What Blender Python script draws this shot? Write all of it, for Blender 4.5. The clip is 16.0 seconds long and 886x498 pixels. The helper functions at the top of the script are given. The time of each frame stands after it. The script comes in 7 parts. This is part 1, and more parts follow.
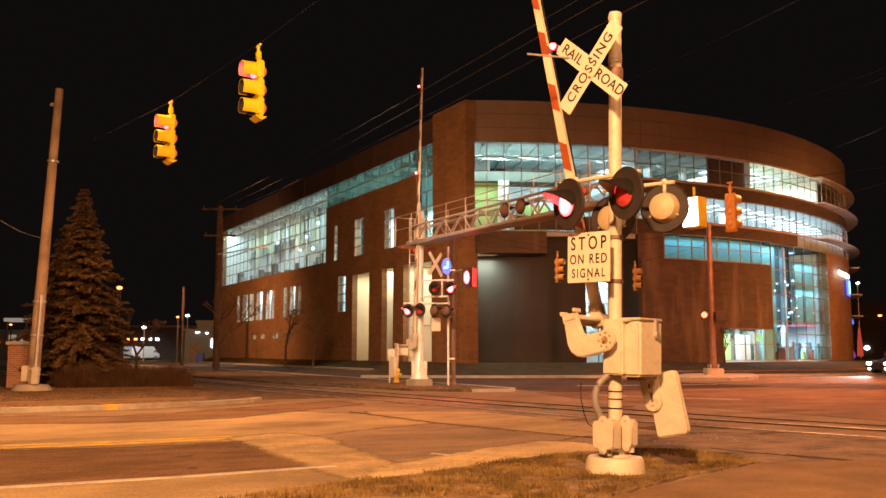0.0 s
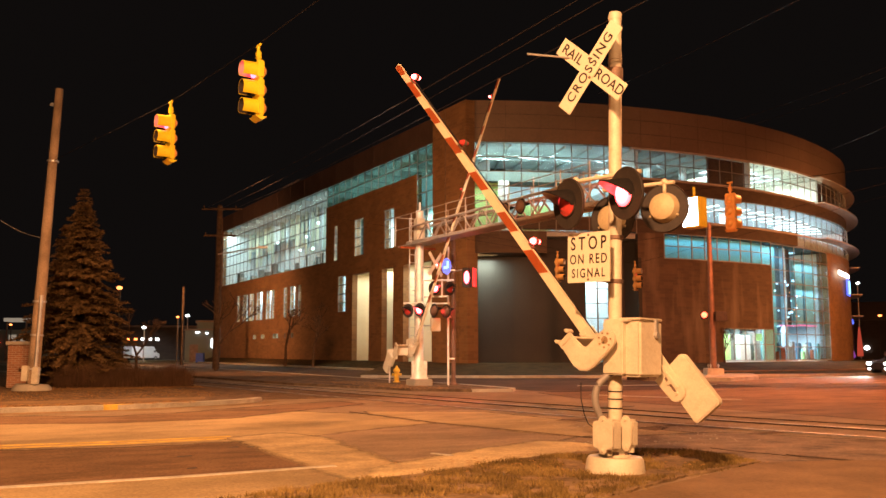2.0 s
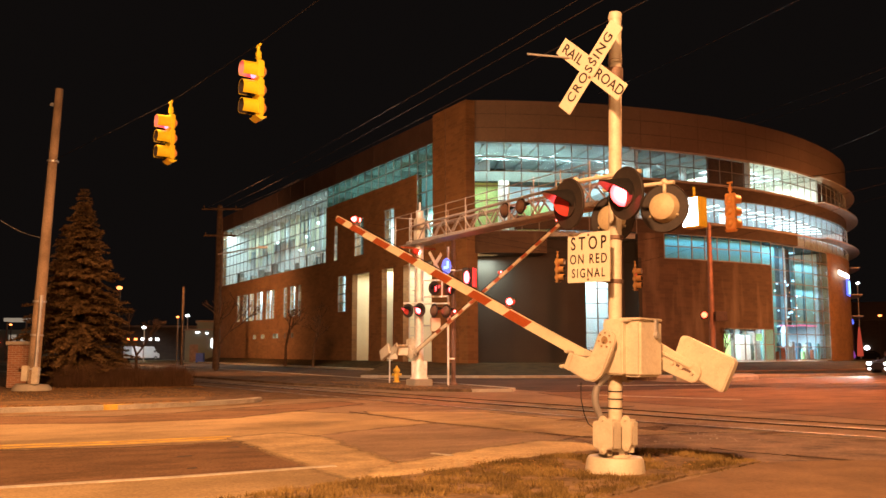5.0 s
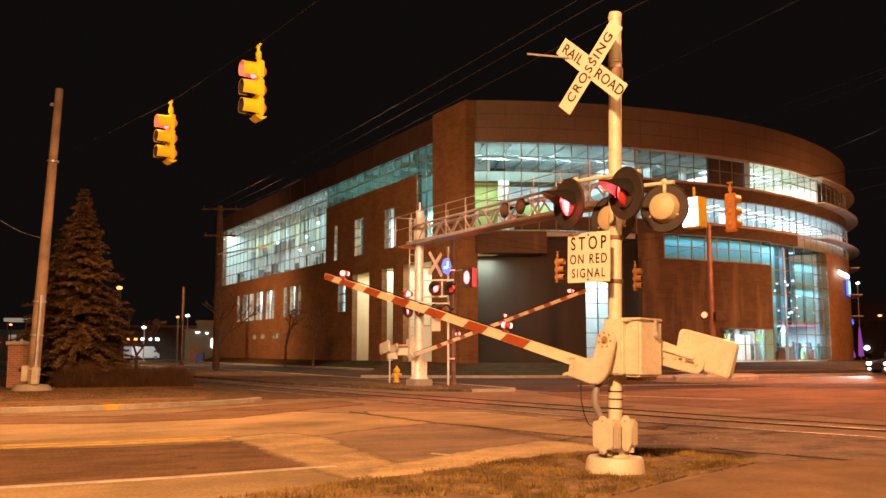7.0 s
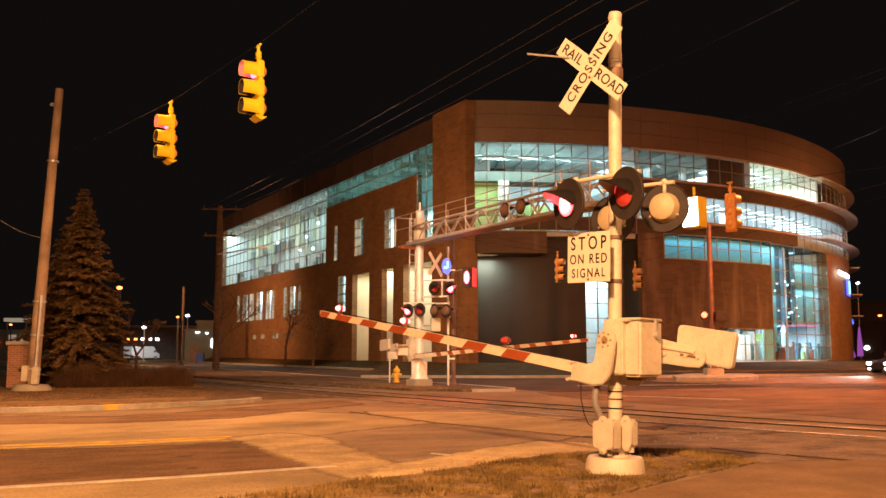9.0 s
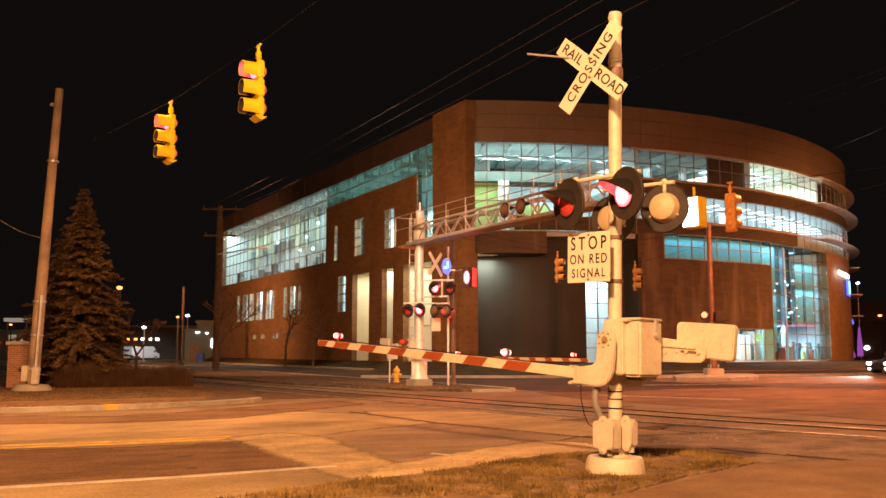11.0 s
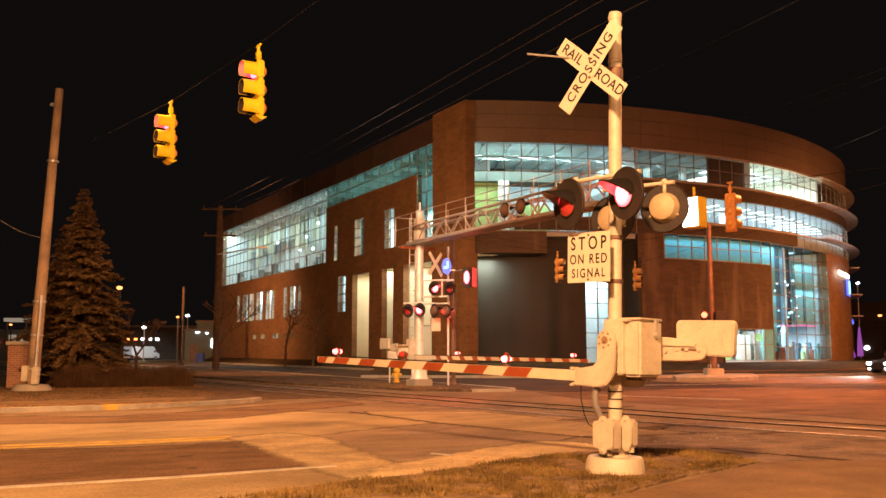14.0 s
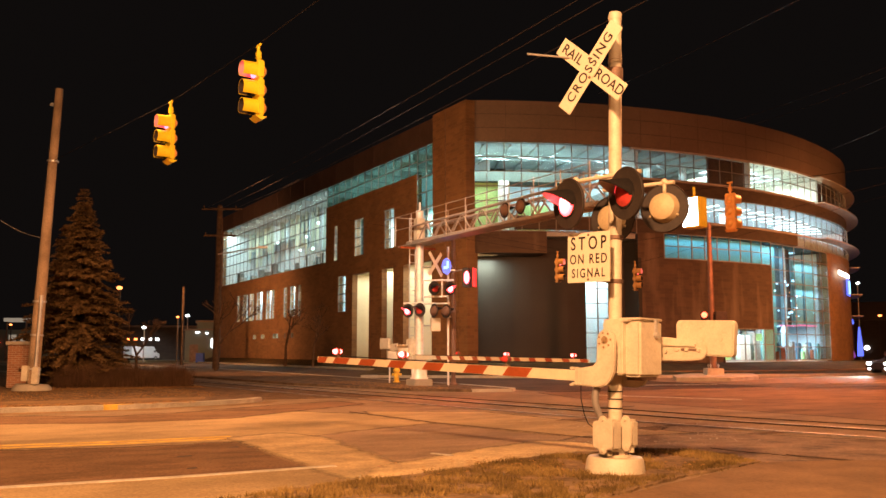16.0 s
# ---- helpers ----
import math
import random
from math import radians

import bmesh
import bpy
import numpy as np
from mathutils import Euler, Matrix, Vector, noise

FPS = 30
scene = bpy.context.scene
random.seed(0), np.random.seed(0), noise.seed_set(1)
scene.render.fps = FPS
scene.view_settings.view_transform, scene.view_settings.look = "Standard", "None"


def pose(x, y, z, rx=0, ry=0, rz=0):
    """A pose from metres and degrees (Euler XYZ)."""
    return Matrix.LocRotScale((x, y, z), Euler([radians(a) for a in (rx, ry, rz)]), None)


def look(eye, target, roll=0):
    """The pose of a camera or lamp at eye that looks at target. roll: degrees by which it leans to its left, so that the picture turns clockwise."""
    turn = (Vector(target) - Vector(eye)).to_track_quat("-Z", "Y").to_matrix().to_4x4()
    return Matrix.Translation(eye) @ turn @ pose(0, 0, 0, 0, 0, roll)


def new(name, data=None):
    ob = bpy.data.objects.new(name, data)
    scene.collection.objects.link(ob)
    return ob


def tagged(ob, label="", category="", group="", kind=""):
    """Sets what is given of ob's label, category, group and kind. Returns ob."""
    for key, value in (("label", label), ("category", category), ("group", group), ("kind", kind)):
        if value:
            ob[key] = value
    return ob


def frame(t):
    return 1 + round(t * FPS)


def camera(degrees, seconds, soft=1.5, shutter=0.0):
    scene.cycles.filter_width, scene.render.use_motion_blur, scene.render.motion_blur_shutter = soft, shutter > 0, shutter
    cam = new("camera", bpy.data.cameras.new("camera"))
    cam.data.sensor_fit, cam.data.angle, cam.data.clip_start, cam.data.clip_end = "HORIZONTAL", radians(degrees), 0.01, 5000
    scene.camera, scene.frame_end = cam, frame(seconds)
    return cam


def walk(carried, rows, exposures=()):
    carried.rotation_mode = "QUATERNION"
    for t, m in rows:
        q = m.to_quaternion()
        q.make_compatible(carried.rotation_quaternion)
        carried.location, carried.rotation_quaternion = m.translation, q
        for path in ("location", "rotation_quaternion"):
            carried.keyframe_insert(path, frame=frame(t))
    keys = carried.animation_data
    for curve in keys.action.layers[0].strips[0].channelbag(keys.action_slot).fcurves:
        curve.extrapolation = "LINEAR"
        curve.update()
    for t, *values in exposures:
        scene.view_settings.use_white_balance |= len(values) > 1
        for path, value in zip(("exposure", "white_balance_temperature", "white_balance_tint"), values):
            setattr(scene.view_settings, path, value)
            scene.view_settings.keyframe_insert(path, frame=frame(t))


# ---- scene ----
TURN = 28.8                                   # the road runs this far off the x axis
UX, UY = -math.sin(radians(TURN)), math.cos(radians(TURN))
VX, VY = math.cos(radians(TURN)), math.sin(radians(TURN))
MAST = (2.06, 11.04)                          # where the road is measured from, by the near crossing signal


def road(u, v, z=0.0):
    """A place by its metres across (u) and along (v) the road from the near crossing signal."""
    return Vector((MAST[0] + UX * u + VX * v, MAST[1] + UY * u + VY * v, z))


# camera on a tripod at the kerb
cam = camera(52.2, 16.0)
STAND = pose(0, 0, 1.37, 90 + 6.454, 0, 0)
walk(cam, [(0.0, STAND), (16.0, STAND)], [(0.0, 0.0), (16.0, 0.0)])

# ---- night sky ----
world = bpy.data.worlds.new("night_sky")
scene.world = world
world.use_nodes = True
wn = world.node_tree.nodes
wn["Background"].inputs["Color"].default_value = (1.0, 0.78, 0.72, 1)
wn["Background"].inputs["Strength"].default_value = 0.0046

SODIUM = (1.0, 0.405, 0.15)


def unseen_light(x, y, z, watts, aim=None, color=SODIUM, size=0.25, spread=150):
    """The light of an unseen street lamp; no lamp itself is built."""
    data = bpy.data.lights.new("unseen_light", "SPOT")
    data.energy, data.color, data.shadow_soft_size = watts, color, size
    data.spot_size, data.spot_blend = radians(spread), 0.9
    ob = new("unseen_light", data)
    ob.matrix_world = look((x, y, z), aim or (x + 0.01, y, 0))
    return ob


unseen_light(-2.5, -3.5, 9.5, 28500, (1.0, 12.5, 0), (1.0, 0.475, 0.205), size=0.35)
# second light added so the shadows behind the near mast come out soft
unseen_light(5.0, -3.0, 9.5, 6500, (1.5, 12.5, 0), (1.0, 0.475, 0.205), size=0.35)
unseen_light(-8.0, 19.5, 10.0, 10500, (-7, 24.0, 0), (1.0, 0.46, 0.2), size=0.8)
# from here on placed by eye to lift ground and walls, without lamps
unseen_light(13.5, 30.0, 11.0, 15500, (10.0, 26.5, 0), (1.0, 0.31, 0.1))
# narrow spot added to brighten the far mast and its truss
unseen_light(-4.0, 22.0, 9.5, 7000, (-1.0, 34, 4.0), (1.0, 0.7, 0.52), spread=60)
unseen_light(-13.0, 44.0, 8.5, 13500, (-6, 64, 5), spread=125)
unseen_light(4.5, 37.0, 10.0, 4500, (3, 46, 3))
unseen_light(17.5, 40.0, 9.0, 12500, (20, 50, 0), (1.0, 0.255, 0.085), spread=160)
unseen_light(36.0, 56.0, 9.0, 22000, (32, 68, 1), (1.0, 0.34, 0.1))
unseen_light(-29.0, 84.0, 9.0, 12000, (-22, 99, 2))

# ---- materials ----


def nodes_of(name):
    m = bpy.data.materials.new(name)
    m.use_nodes = True
    return m, m.node_tree.nodes, m.node_tree.links


def surface(name, color, rough=0.7, metal=0.0, vary=0.25, scale=2.0, grain=40.0, bump=0.15, dirt=None, dirt_amount=0.4, each=False, along=None):
    """A painted, mineral or metal surface: broad stains, fine grain, relief and dirt."""
    m, n, l = nodes_of(name)
    b = n["Principled BSDF"]
    pos = n.new("ShaderNodeTexCoord").outputs["Object"]
    raw = pos
    if along:
        spin = n.new("ShaderNodeMapping")
        spin.vector_type = "TEXTURE"
        spin.inputs["Rotation"].default_value = (0, 0, radians(TURN))
        spin.inputs["Scale"].default_value = (along, 1, 1)
        l.new(pos, spin.inputs["Vector"])
        pos = spin.outputs["Vector"]
    broad, fine = n.new("ShaderNodeTexNoise"), n.new("ShaderNodeTexNoise")
    broad.inputs["Scale"].default_value, broad.inputs["Detail"].default_value = scale, 9 if along else 5
    broad.inputs["Roughness"].default_value = 0.68 if along else 0.5
    low, high = (0.38, 0.62) if along else (0.3, 0.7)
    fine.inputs["Scale"].default_value, fine.inputs["Detail"].default_value = grain, 6
    fine.inputs["Roughness"].default_value = 0.65
    l.new(pos, broad.inputs["Vector"])
    l.new(raw, fine.inputs["Vector"])
    ramp = n.new("ShaderNodeMapRange")
    ramp.inputs["From Min"].default_value, ramp.inputs["From Max"].default_value = low, high
    ramp.inputs["To Min"].default_value, ramp.inputs["To Max"].default_value = 1 - vary, 1 + vary
    l.new(broad.outputs["Fac"], ramp.inputs["Value"])
    ramp2 = n.new("ShaderNodeMapRange")
    ramp2.inputs["From Min"].default_value, ramp2.inputs["From Max"].default_value = low, high
    ramp2.inputs["To Min"].default_value, ramp2.inputs["To Max"].default_value = 1 - vary * 0.75, 1 + vary * 0.75
    l.new(fine.outputs["Fac"], ramp2.inputs["Value"])
    mul = n.new("ShaderNodeMath")
    mul.operation = "MULTIPLY"
    l.new(ramp.outputs["Result"], mul.inputs[0])
    l.new(ramp2.outputs["Result"], mul.inputs[1])
    out = mul.outputs[0]
    if each:
        info, mr, mul2 = n.new("ShaderNodeObjectInfo"), n.new("ShaderNodeMapRange"), n.new("ShaderNodeMath")
        mr.inputs["To Min"].default_value, mr.inputs["To Max"].default_value = 0.8, 1.2
        l.new(info.outputs["Random"], mr.inputs["Value"])
        mul2.operation = "MULTIPLY"
        l.new(out, mul2.inputs[0])
        l.new(mr.outputs["Result"], mul2.inputs[1])
        out = mul2.outputs[0]
    sc = n.new("ShaderNodeVectorMath")
    sc.operation = "SCALE"
    sc.inputs[0].default_value = color
    l.new(out, sc.inputs["Scale"])
    col = sc.outputs["Vector"]
    if dirt:
        third, edge, mix = n.new("ShaderNodeTexNoise"), n.new("ShaderNodeMapRange"), n.new("ShaderNodeMix")
        third.inputs["Scale"].default_value, third.inputs["Detail"].default_value = scale * 2.7, 8
        third.inputs["Roughness"].default_value = 0.7
        l.new(pos, third.inputs["Vector"])
        edge.inputs["From Min"].default_value, edge.inputs["From Max"].default_value = 0.5, 0.72
        edge.inputs["To Max"].default_value = dirt_amount
        l.new(third.outputs["Fac"], edge.inputs["Value"])
        mix.data_type = "RGBA"
        l.new(edge.outputs["Result"], mix.inputs["Factor"])
        l.new(col, mix.inputs["A"])
        mix.inputs["B"].default_value = (*dirt, 1)
        col = mix.outputs["Result"]
    l.new(col, b.inputs["Base Color"])
    b.inputs["Roughness"].default_value, b.inputs["Metallic"].default_value = rough, metal
    b.inputs["Specular IOR Level"].default_value = 0.5 if rough < 0.75 else 0.08
    if bump:
        bp = n.new("ShaderNodeBump")
        bp.inputs["Strength"].default_value, bp.inputs["Distance"].default_value = bump, 0.01
        l.new(fine.outputs["Fac"], bp.inputs["Height"])
        l.new(bp.outputs["Normal"], b.inputs["Normal"])
    return m


def glow(name, color, strength, base=(0.02, 0.02, 0.02)):
    m, n, l = nodes_of(name)
    b = n["Principled BSDF"]
    b.inputs["Base Color"].default_value = (*base, 1)
    b.inputs["Emission Color"].default_value = (*color, 1)
    b.inputs["Emission Strength"].default_value = strength
    return m


def hot_lens(name, color, edge, middle, radius):
    """A lit lens with the hot spot of its bulb in the middle."""
    m, n, l = nodes_of(name)
    b = n["Principled BSDF"]
    b.inputs["Base Color"].default_value = (0.25, 0.01, 0.01, 1)
    tc, ln, mr = n.new("ShaderNodeTexCoord"), n.new("ShaderNodeVectorMath"), n.new("ShaderNodeMapRange")
    ln.operation = "LENGTH"
    flat = n.new("ShaderNodeVectorMath")
    flat.operation = "MULTIPLY"
    flat.inputs[1].default_value = (1, 0, 1)
    l.new(tc.outputs["Object"], flat.inputs[0])
    l.new(flat.outputs["Vector"], ln.inputs[0])
    l.new(ln.outputs["Value"], mr.inputs["Value"])
    mr.inputs["From Min"].default_value, mr.inputs["From Max"].default_value = radius * 0.25, radius
    mr.inputs["To Min"].default_value, mr.inputs["To Max"].default_value = middle, edge
    mr.interpolation_type = "SMOOTHSTEP"
    b.inputs["Emission Color"].default_value = (*color, 1)
    l.new(mr.outputs["Result"], b.inputs["Emission Strength"])
    return m


def window_glass(name, tint, gloss=0.08):
    """Thin glazing: mostly clear, a little mirror."""
    m, n, l = nodes_of(name)
    n.remove(n["Principled BSDF"])
    t, g, mix = n.new("ShaderNodeBsdfTransparent"), n.new("ShaderNodeBsdfGlossy"), n.new("ShaderNodeMixShader")
    t.inputs["Color"].default_value = (*tint, 1)
    g.inputs["Roughness"].default_value = 0.02
    mix.inputs["Fac"].default_value = gloss
    l.new(t.outputs[0], mix.inputs[1])
    l.new(g.outputs[0], mix.inputs[2])
    l.new(mix.outputs[0], n["Material Output"].inputs["Surface"])
    return m


def brickwork(name, color, mortar, w=0.3, h=0.1, streaks=None):
    """Fine brick courses, too small to tell apart at that distance."""
    m, n, l = nodes_of(name)
    b = n["Principled BSDF"]
    tc = n.new("ShaderNodeTexCoord")
    br, broad, mix = n.new("ShaderNodeTexBrick"), n.new("ShaderNodeTexNoise"), n.new("ShaderNodeMix")
    sep, comb, add = n.new("ShaderNodeSeparateXYZ"), n.new("ShaderNodeCombineXYZ"), n.new("ShaderNodeMath")
    l.new(tc.outputs["Object"], sep.inputs[0])
    l.new(sep.outputs["X"], add.inputs[0])
    l.new(sep.outputs["Y"], add.inputs[1])
    l.new(add.outputs[0], comb.inputs["X"])
    l.new(sep.outputs["Z"], comb.inputs["Y"])
    l.new(comb.outputs[0], br.inputs["Vector"])
    br.inputs["Scale"].default_value = 1.0
    br.inputs["Brick Width"].default_value, br.inputs["Row Height"].default_value = w, h
    br.inputs["Mortar Size"].default_value = 0.008
    br.inputs["Color1"].default_value = (*color, 1)
    br.inputs["Color2"].default_value = (*[c * 0.72 for c in color], 1)
    br.inputs["Mortar"].default_value = (*mortar, 1)
    broad.inputs["Scale"].default_value, broad.inputs["Detail"].default_value = 0.5, 6
    l.new(tc.outputs["Object"], broad.inputs["Vector"])
    mr = n.new("ShaderNodeMapRange")
    mr.inputs["From Min"].default_value, mr.inputs["From Max"].default_value = 0.3, 0.7
    mr.inputs["To Min"].default_value, mr.inputs["To Max"].default_value = 0.85, 1.15
    l.new(broad.outputs["Fac"], mr.inputs["Value"])
    sc = n.new("ShaderNodeVectorMath")
    sc.operation = "SCALE"
    l.new(br.outputs["Color"], sc.inputs[0])
    l.new(mr.outputs["Result"], sc.inputs["Scale"])
    col = sc.outputs["Vector"]
    if streaks:
        mp, run, lim, blend = n.new("ShaderNodeMapping"), n.new("ShaderNodeTexNoise"), n.new("ShaderNodeMapRange"), n.new("ShaderNodeMix")
        mp.inputs["Scale"].default_value = (0.9, 0.9, 0.16)
        l.new(tc.outputs["Object"], mp.inputs["Vector"])
        l.new(mp.outputs["Vector"], run.inputs["Vector"])
        run.inputs["Scale"].default_value, run.inputs["Detail"].default_value = 1.0, 7
        lim.inputs["From Min"].default_value, lim.inputs["From Max"].default_value, lim.inputs["To Max"].default_value = 0.52, 0.72, 0.75
        l.new(run.outputs["Fac"], lim.inputs["Value"])
        blend.data_type = "RGBA"
        l.new(lim.outputs["Result"], blend.inputs["Factor"])
        l.new(col, blend.inputs["A"])
        blend.inputs["B"].default_value = (*streaks, 1)
        col = blend.outputs["Result"]
    l.new(col, b.inputs["Base Color"])
    b.inputs["Roughness"].default_value = 0.85
    bp = n.new("ShaderNodeBump")
    bp.inputs["Strength"].default_value, bp.inputs["Distance"].default_value = 0.3, 0.01
    l.new(br.outputs["Fac"], bp.inputs["Height"])
    bp.invert = True
    l.new(bp.outputs["Normal"], b.inputs["Normal"])
    return m


ASPHALT = surface("worn_asphalt", (0.205, 0.146, 0.09), 0.8, vary=0.28, scale=0.8, grain=26, bump=0.7, dirt=(0.28, 0.212, 0.132), dirt_amount=0.5, along=1.7)
ASPHALT_MID = surface("brownish_asphalt", (0.245, 0.172, 0.106), 0.8, vary=0.26, scale=0.9, grain=26, bump=0.7, dirt=(0.27, 0.2, 0.122), dirt_amount=0.5, along=1.7)
ASPHALT_EDGE = surface("sandy_bleached_asphalt", (0.5, 0.38, 0.2), 0.8, vary=0.24, scale=1.0, grain=24, bump=0.6, dirt=(0.28, 0.195, 0.115), dirt_amount=0.6, along=1.5)
ASPHALT_BAND = surface("worn_stop_line_paint", (0.39, 0.292, 0.155), 0.8, vary=0.28, scale=1.4, grain=24, bump=0.6, dirt=(0.21, 0.145, 0.085), dirt_amount=0.7, along=1.3)
ASPHALT_FRESH = surface("fresh_dark_asphalt", (0.075, 0.045, 0.027), 0.85, vary=0.4, scale=0.6, grain=18, bump=0.5, dirt=(0.12, 0.072, 0.042), dirt_amount=0.4, along=1.8)
ASPHALT_DARK = surface("patched_asphalt", (0.16, 0.094, 0.05), 0.8, vary=0.34, scale=0.8, grain=26, bump=0.7, dirt=(0.23, 0.15, 0.082), dirt_amount=0.5, along=1.9)
ASPHALT_PALE = surface("bleached_asphalt", (0.32, 0.235, 0.125), 0.8, vary=0.24, scale=0.8, grain=26, bump=0.7, dirt=(0.19, 0.13, 0.077), dirt_amount=0.5, along=1.8)
BROKEN = surface("broken_asphalt_with_dirt", (0.18, 0.122, 0.077), 0.8, vary=0.5, scale=1.6, grain=22, bump=0.6, dirt=(0.26, 0.2, 0.13), dirt_amount=0.75)
PAVING = surface("dull_pavement_concrete", (0.185, 0.115, 0.056), 0.85, vary=0.3, scale=0.7, grain=30, bump=0.3, dirt=(0.11, 0.07, 0.036), dirt_amount=0.6)
CONCRETE = surface("concrete", (0.3, 0.26, 0.2), 0.8, vary=0.18, scale=1.2, grain=45, bump=0.25, dirt=(0.2, 0.17, 0.13), dirt_amount=0.5)
KERB = surface("kerb_concrete", (0.4, 0.37, 0.3), 0.8, vary=0.2, scale=1.5, grain=40, bump=0.25, dirt=(0.2, 0.17, 0.13), dirt_amount=0.6)
DIRT = surface("dirt_with_leaves", (0.115, 0.074, 0.042), 0.95, vary=0.55, scale=2.2, grain=16, bump=0.7, dirt=(0.2, 0.13, 0.07), dirt_amount=0.6)
SOIL = surface("bare_verge_soil", (0.185, 0.125, 0.068), 0.95, vary=0.5, scale=2.2, grain=16, bump=0.7, dirt=(0.24, 0.17, 0.09), dirt_amount=0.7)
LAWN = surface("winter_lawn", (0.058, 0.044, 0.019), 0.95, vary=0.45, scale=1.3, grain=14, bump=0.7, dirt=(0.105, 0.058, 0.026), dirt_amount=0.6)
GRASS = surface("dry_grass", (0.17, 0.114, 0.04), 0.8, vary=0.7, scale=1.1, grain=12, bump=0.0)
WHITE_LINE = surface("worn_white_paint", (0.42, 0.38, 0.3), 0.7, vary=0.25, scale=3, grain=30, bump=0.2, dirt=(0.22, 0.19, 0.15), dirt_amount=0.75)
YELLOW_LINE = surface("worn_yellow_paint", (0.52, 0.335, 0.06), 0.7, vary=0.25, scale=3, grain=30, bump=0.2, dirt=(0.22, 0.18, 0.12), dirt_amount=0.75)
YELLOW_KERB = surface("yellow_kerb_paint", (0.62, 0.4, 0.05), 0.7, vary=0.25, scale=3, grain=30, bump=0.2, dirt=(0.3, 0.26, 0.2), dirt_amount=0.7)
STEEL_RAIL = surface("worn_rail", (0.36, 0.31, 0.27), 0.5, 0.8, vary=0.3, scale=2, grain=60, bump=0.05, dirt=(0.16, 0.09, 0.05), dirt_amount=0.6)
SILVER = surface("aluminium_paint", (0.74, 0.69, 0.62), 0.42, 0.25, vary=0.1, scale=2.5, grain=50, bump=0.06, dirt=(0.3, 0.22, 0.13), dirt_amount=0.35)
TRUSS = surface("weathered_aluminium", (0.46, 0.39, 0.33), 0.35, 0.45, vary=0.15, scale=2.5, grain=50, bump=0.06, dirt=(0.2, 0.13, 0.08), dirt_amount=0.5)
CREAM = surface("weathered_cream_paint", (0.53, 0.47, 0.35), 0.5, vary=0.12, scale=3.5, grain=45, bump=0.08, dirt=(0.34, 0.25, 0.14), dirt_amount=0.4)
TAN = surface("dull_tan_paint", (0.4, 0.32, 0.19), 0.6, vary=0.12, scale=4, grain=40, bump=0.08, dirt=(0.25, 0.18, 0.1), dirt_amount=0.4)
GALV = surface("galvanised_steel", (0.42, 0.4, 0.37), 0.45, 0.6, vary=0.2, scale=4, grain=60, bump=0.08)
RED_BROWN = surface("red_brown_paint", (0.14, 0.075, 0.048), 0.6, 0.1, vary=0.25, scale=3, grain=40, bump=0.15)
DARK_STEEL = surface("rusty_dark_steel", (0.16, 0.1, 0.07), 0.6, 0.3, vary=0.3, scale=3, grain=40, bump=0.15)
RUSTY = surface("cream_paint_gone_rusty", (0.27, 0.18, 0.09), 0.6, vary=0.25, scale=6, grain=50, bump=0.1)
BLACK = surface("flat_black_paint", (0.024, 0.017, 0.013), 0.7, vary=0.3, scale=5, grain=40, bump=0.08, dirt=(0.045, 0.028, 0.016), dirt_amount=0.5)
RED_TAPE = surface("red_reflective_sheet", (0.3, 0.068, 0.02), 0.4, vary=0.12, scale=4, grain=50, bump=0.05, dirt=(0.2, 0.055, 0.02), dirt_amount=0.3)
WHITE_TAPE = surface("white_reflective_sheet", (0.66, 0.57, 0.4), 0.4, vary=0.08, scale=4, grain=50, bump=0.05, dirt=(0.5, 0.42, 0.3), dirt_amount=0.3)
SIGN_WHITE = surface("white_sign_face", (0.62, 0.55, 0.42), 0.45, vary=0.07, scale=2.5, grain=40, bump=0.03, dirt=(0.5, 0.4, 0.25), dirt_amount=0.25)
SIGN_INK = surface("black_sign_ink", (0.02, 0.016, 0.013), 0.5, vary=0.15, scale=4, grain=30, bump=0.0)
# darker yellow in place of weaker light on the small far heads
SIGNAL_DIMMED = surface("dimmed_yellow_paint", (0.294, 0.154, 0.035), 0.6, vary=0.25, scale=5, grain=40, bump=0.05)
SPAN_WIRE = surface("blackened_wire", (0.02, 0.016, 0.015), 0.8, vary=0.2, scale=5, grain=40, bump=0.0)
# signal yellow shifted to orange: reddish lamplight put into the paint
SIGNAL_TINTED = surface("lamplight_tinted_signal_paint", (0.72, 0.33, 0.09), 0.45, vary=0.12, scale=5, grain=40, bump=0.05)
SIGNAL_YELLOW = surface("yellow_signal_paint", (0.75, 0.55, 0.02), 0.4, vary=0.1, scale=5, grain=40, bump=0.05)
WOOD = surface("weathered_pole_wood", (0.27, 0.19, 0.12), 0.85, vary=0.3, scale=1.5, grain=25, bump=0.5)
BARK = surface("bark", (0.06, 0.04, 0.026), 0.95, vary=0.35, scale=4, grain=20, bump=0.6)
NEEDLES = surface("spruce_needles", (0.125, 0.076, 0.03), 0.75, vary=0.4, scale=1.2, grain=9, bump=0.0)
TWIGS = surface("bare_hedge_twigs", (0.07, 0.038, 0.02), 0.9, vary=0.4, scale=3, grain=20, bump=0.0)
LEAF = surface("fallen_leaves", (0.3, 0.17, 0.06), 0.85, vary=0.4, scale=6, grain=20, bump=0.0)
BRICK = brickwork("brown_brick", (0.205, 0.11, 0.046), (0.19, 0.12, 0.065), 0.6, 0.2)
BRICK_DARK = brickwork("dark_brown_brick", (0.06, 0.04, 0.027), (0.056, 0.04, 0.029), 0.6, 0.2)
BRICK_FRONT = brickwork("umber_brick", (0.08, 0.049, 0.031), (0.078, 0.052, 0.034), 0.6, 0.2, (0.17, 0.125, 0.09))
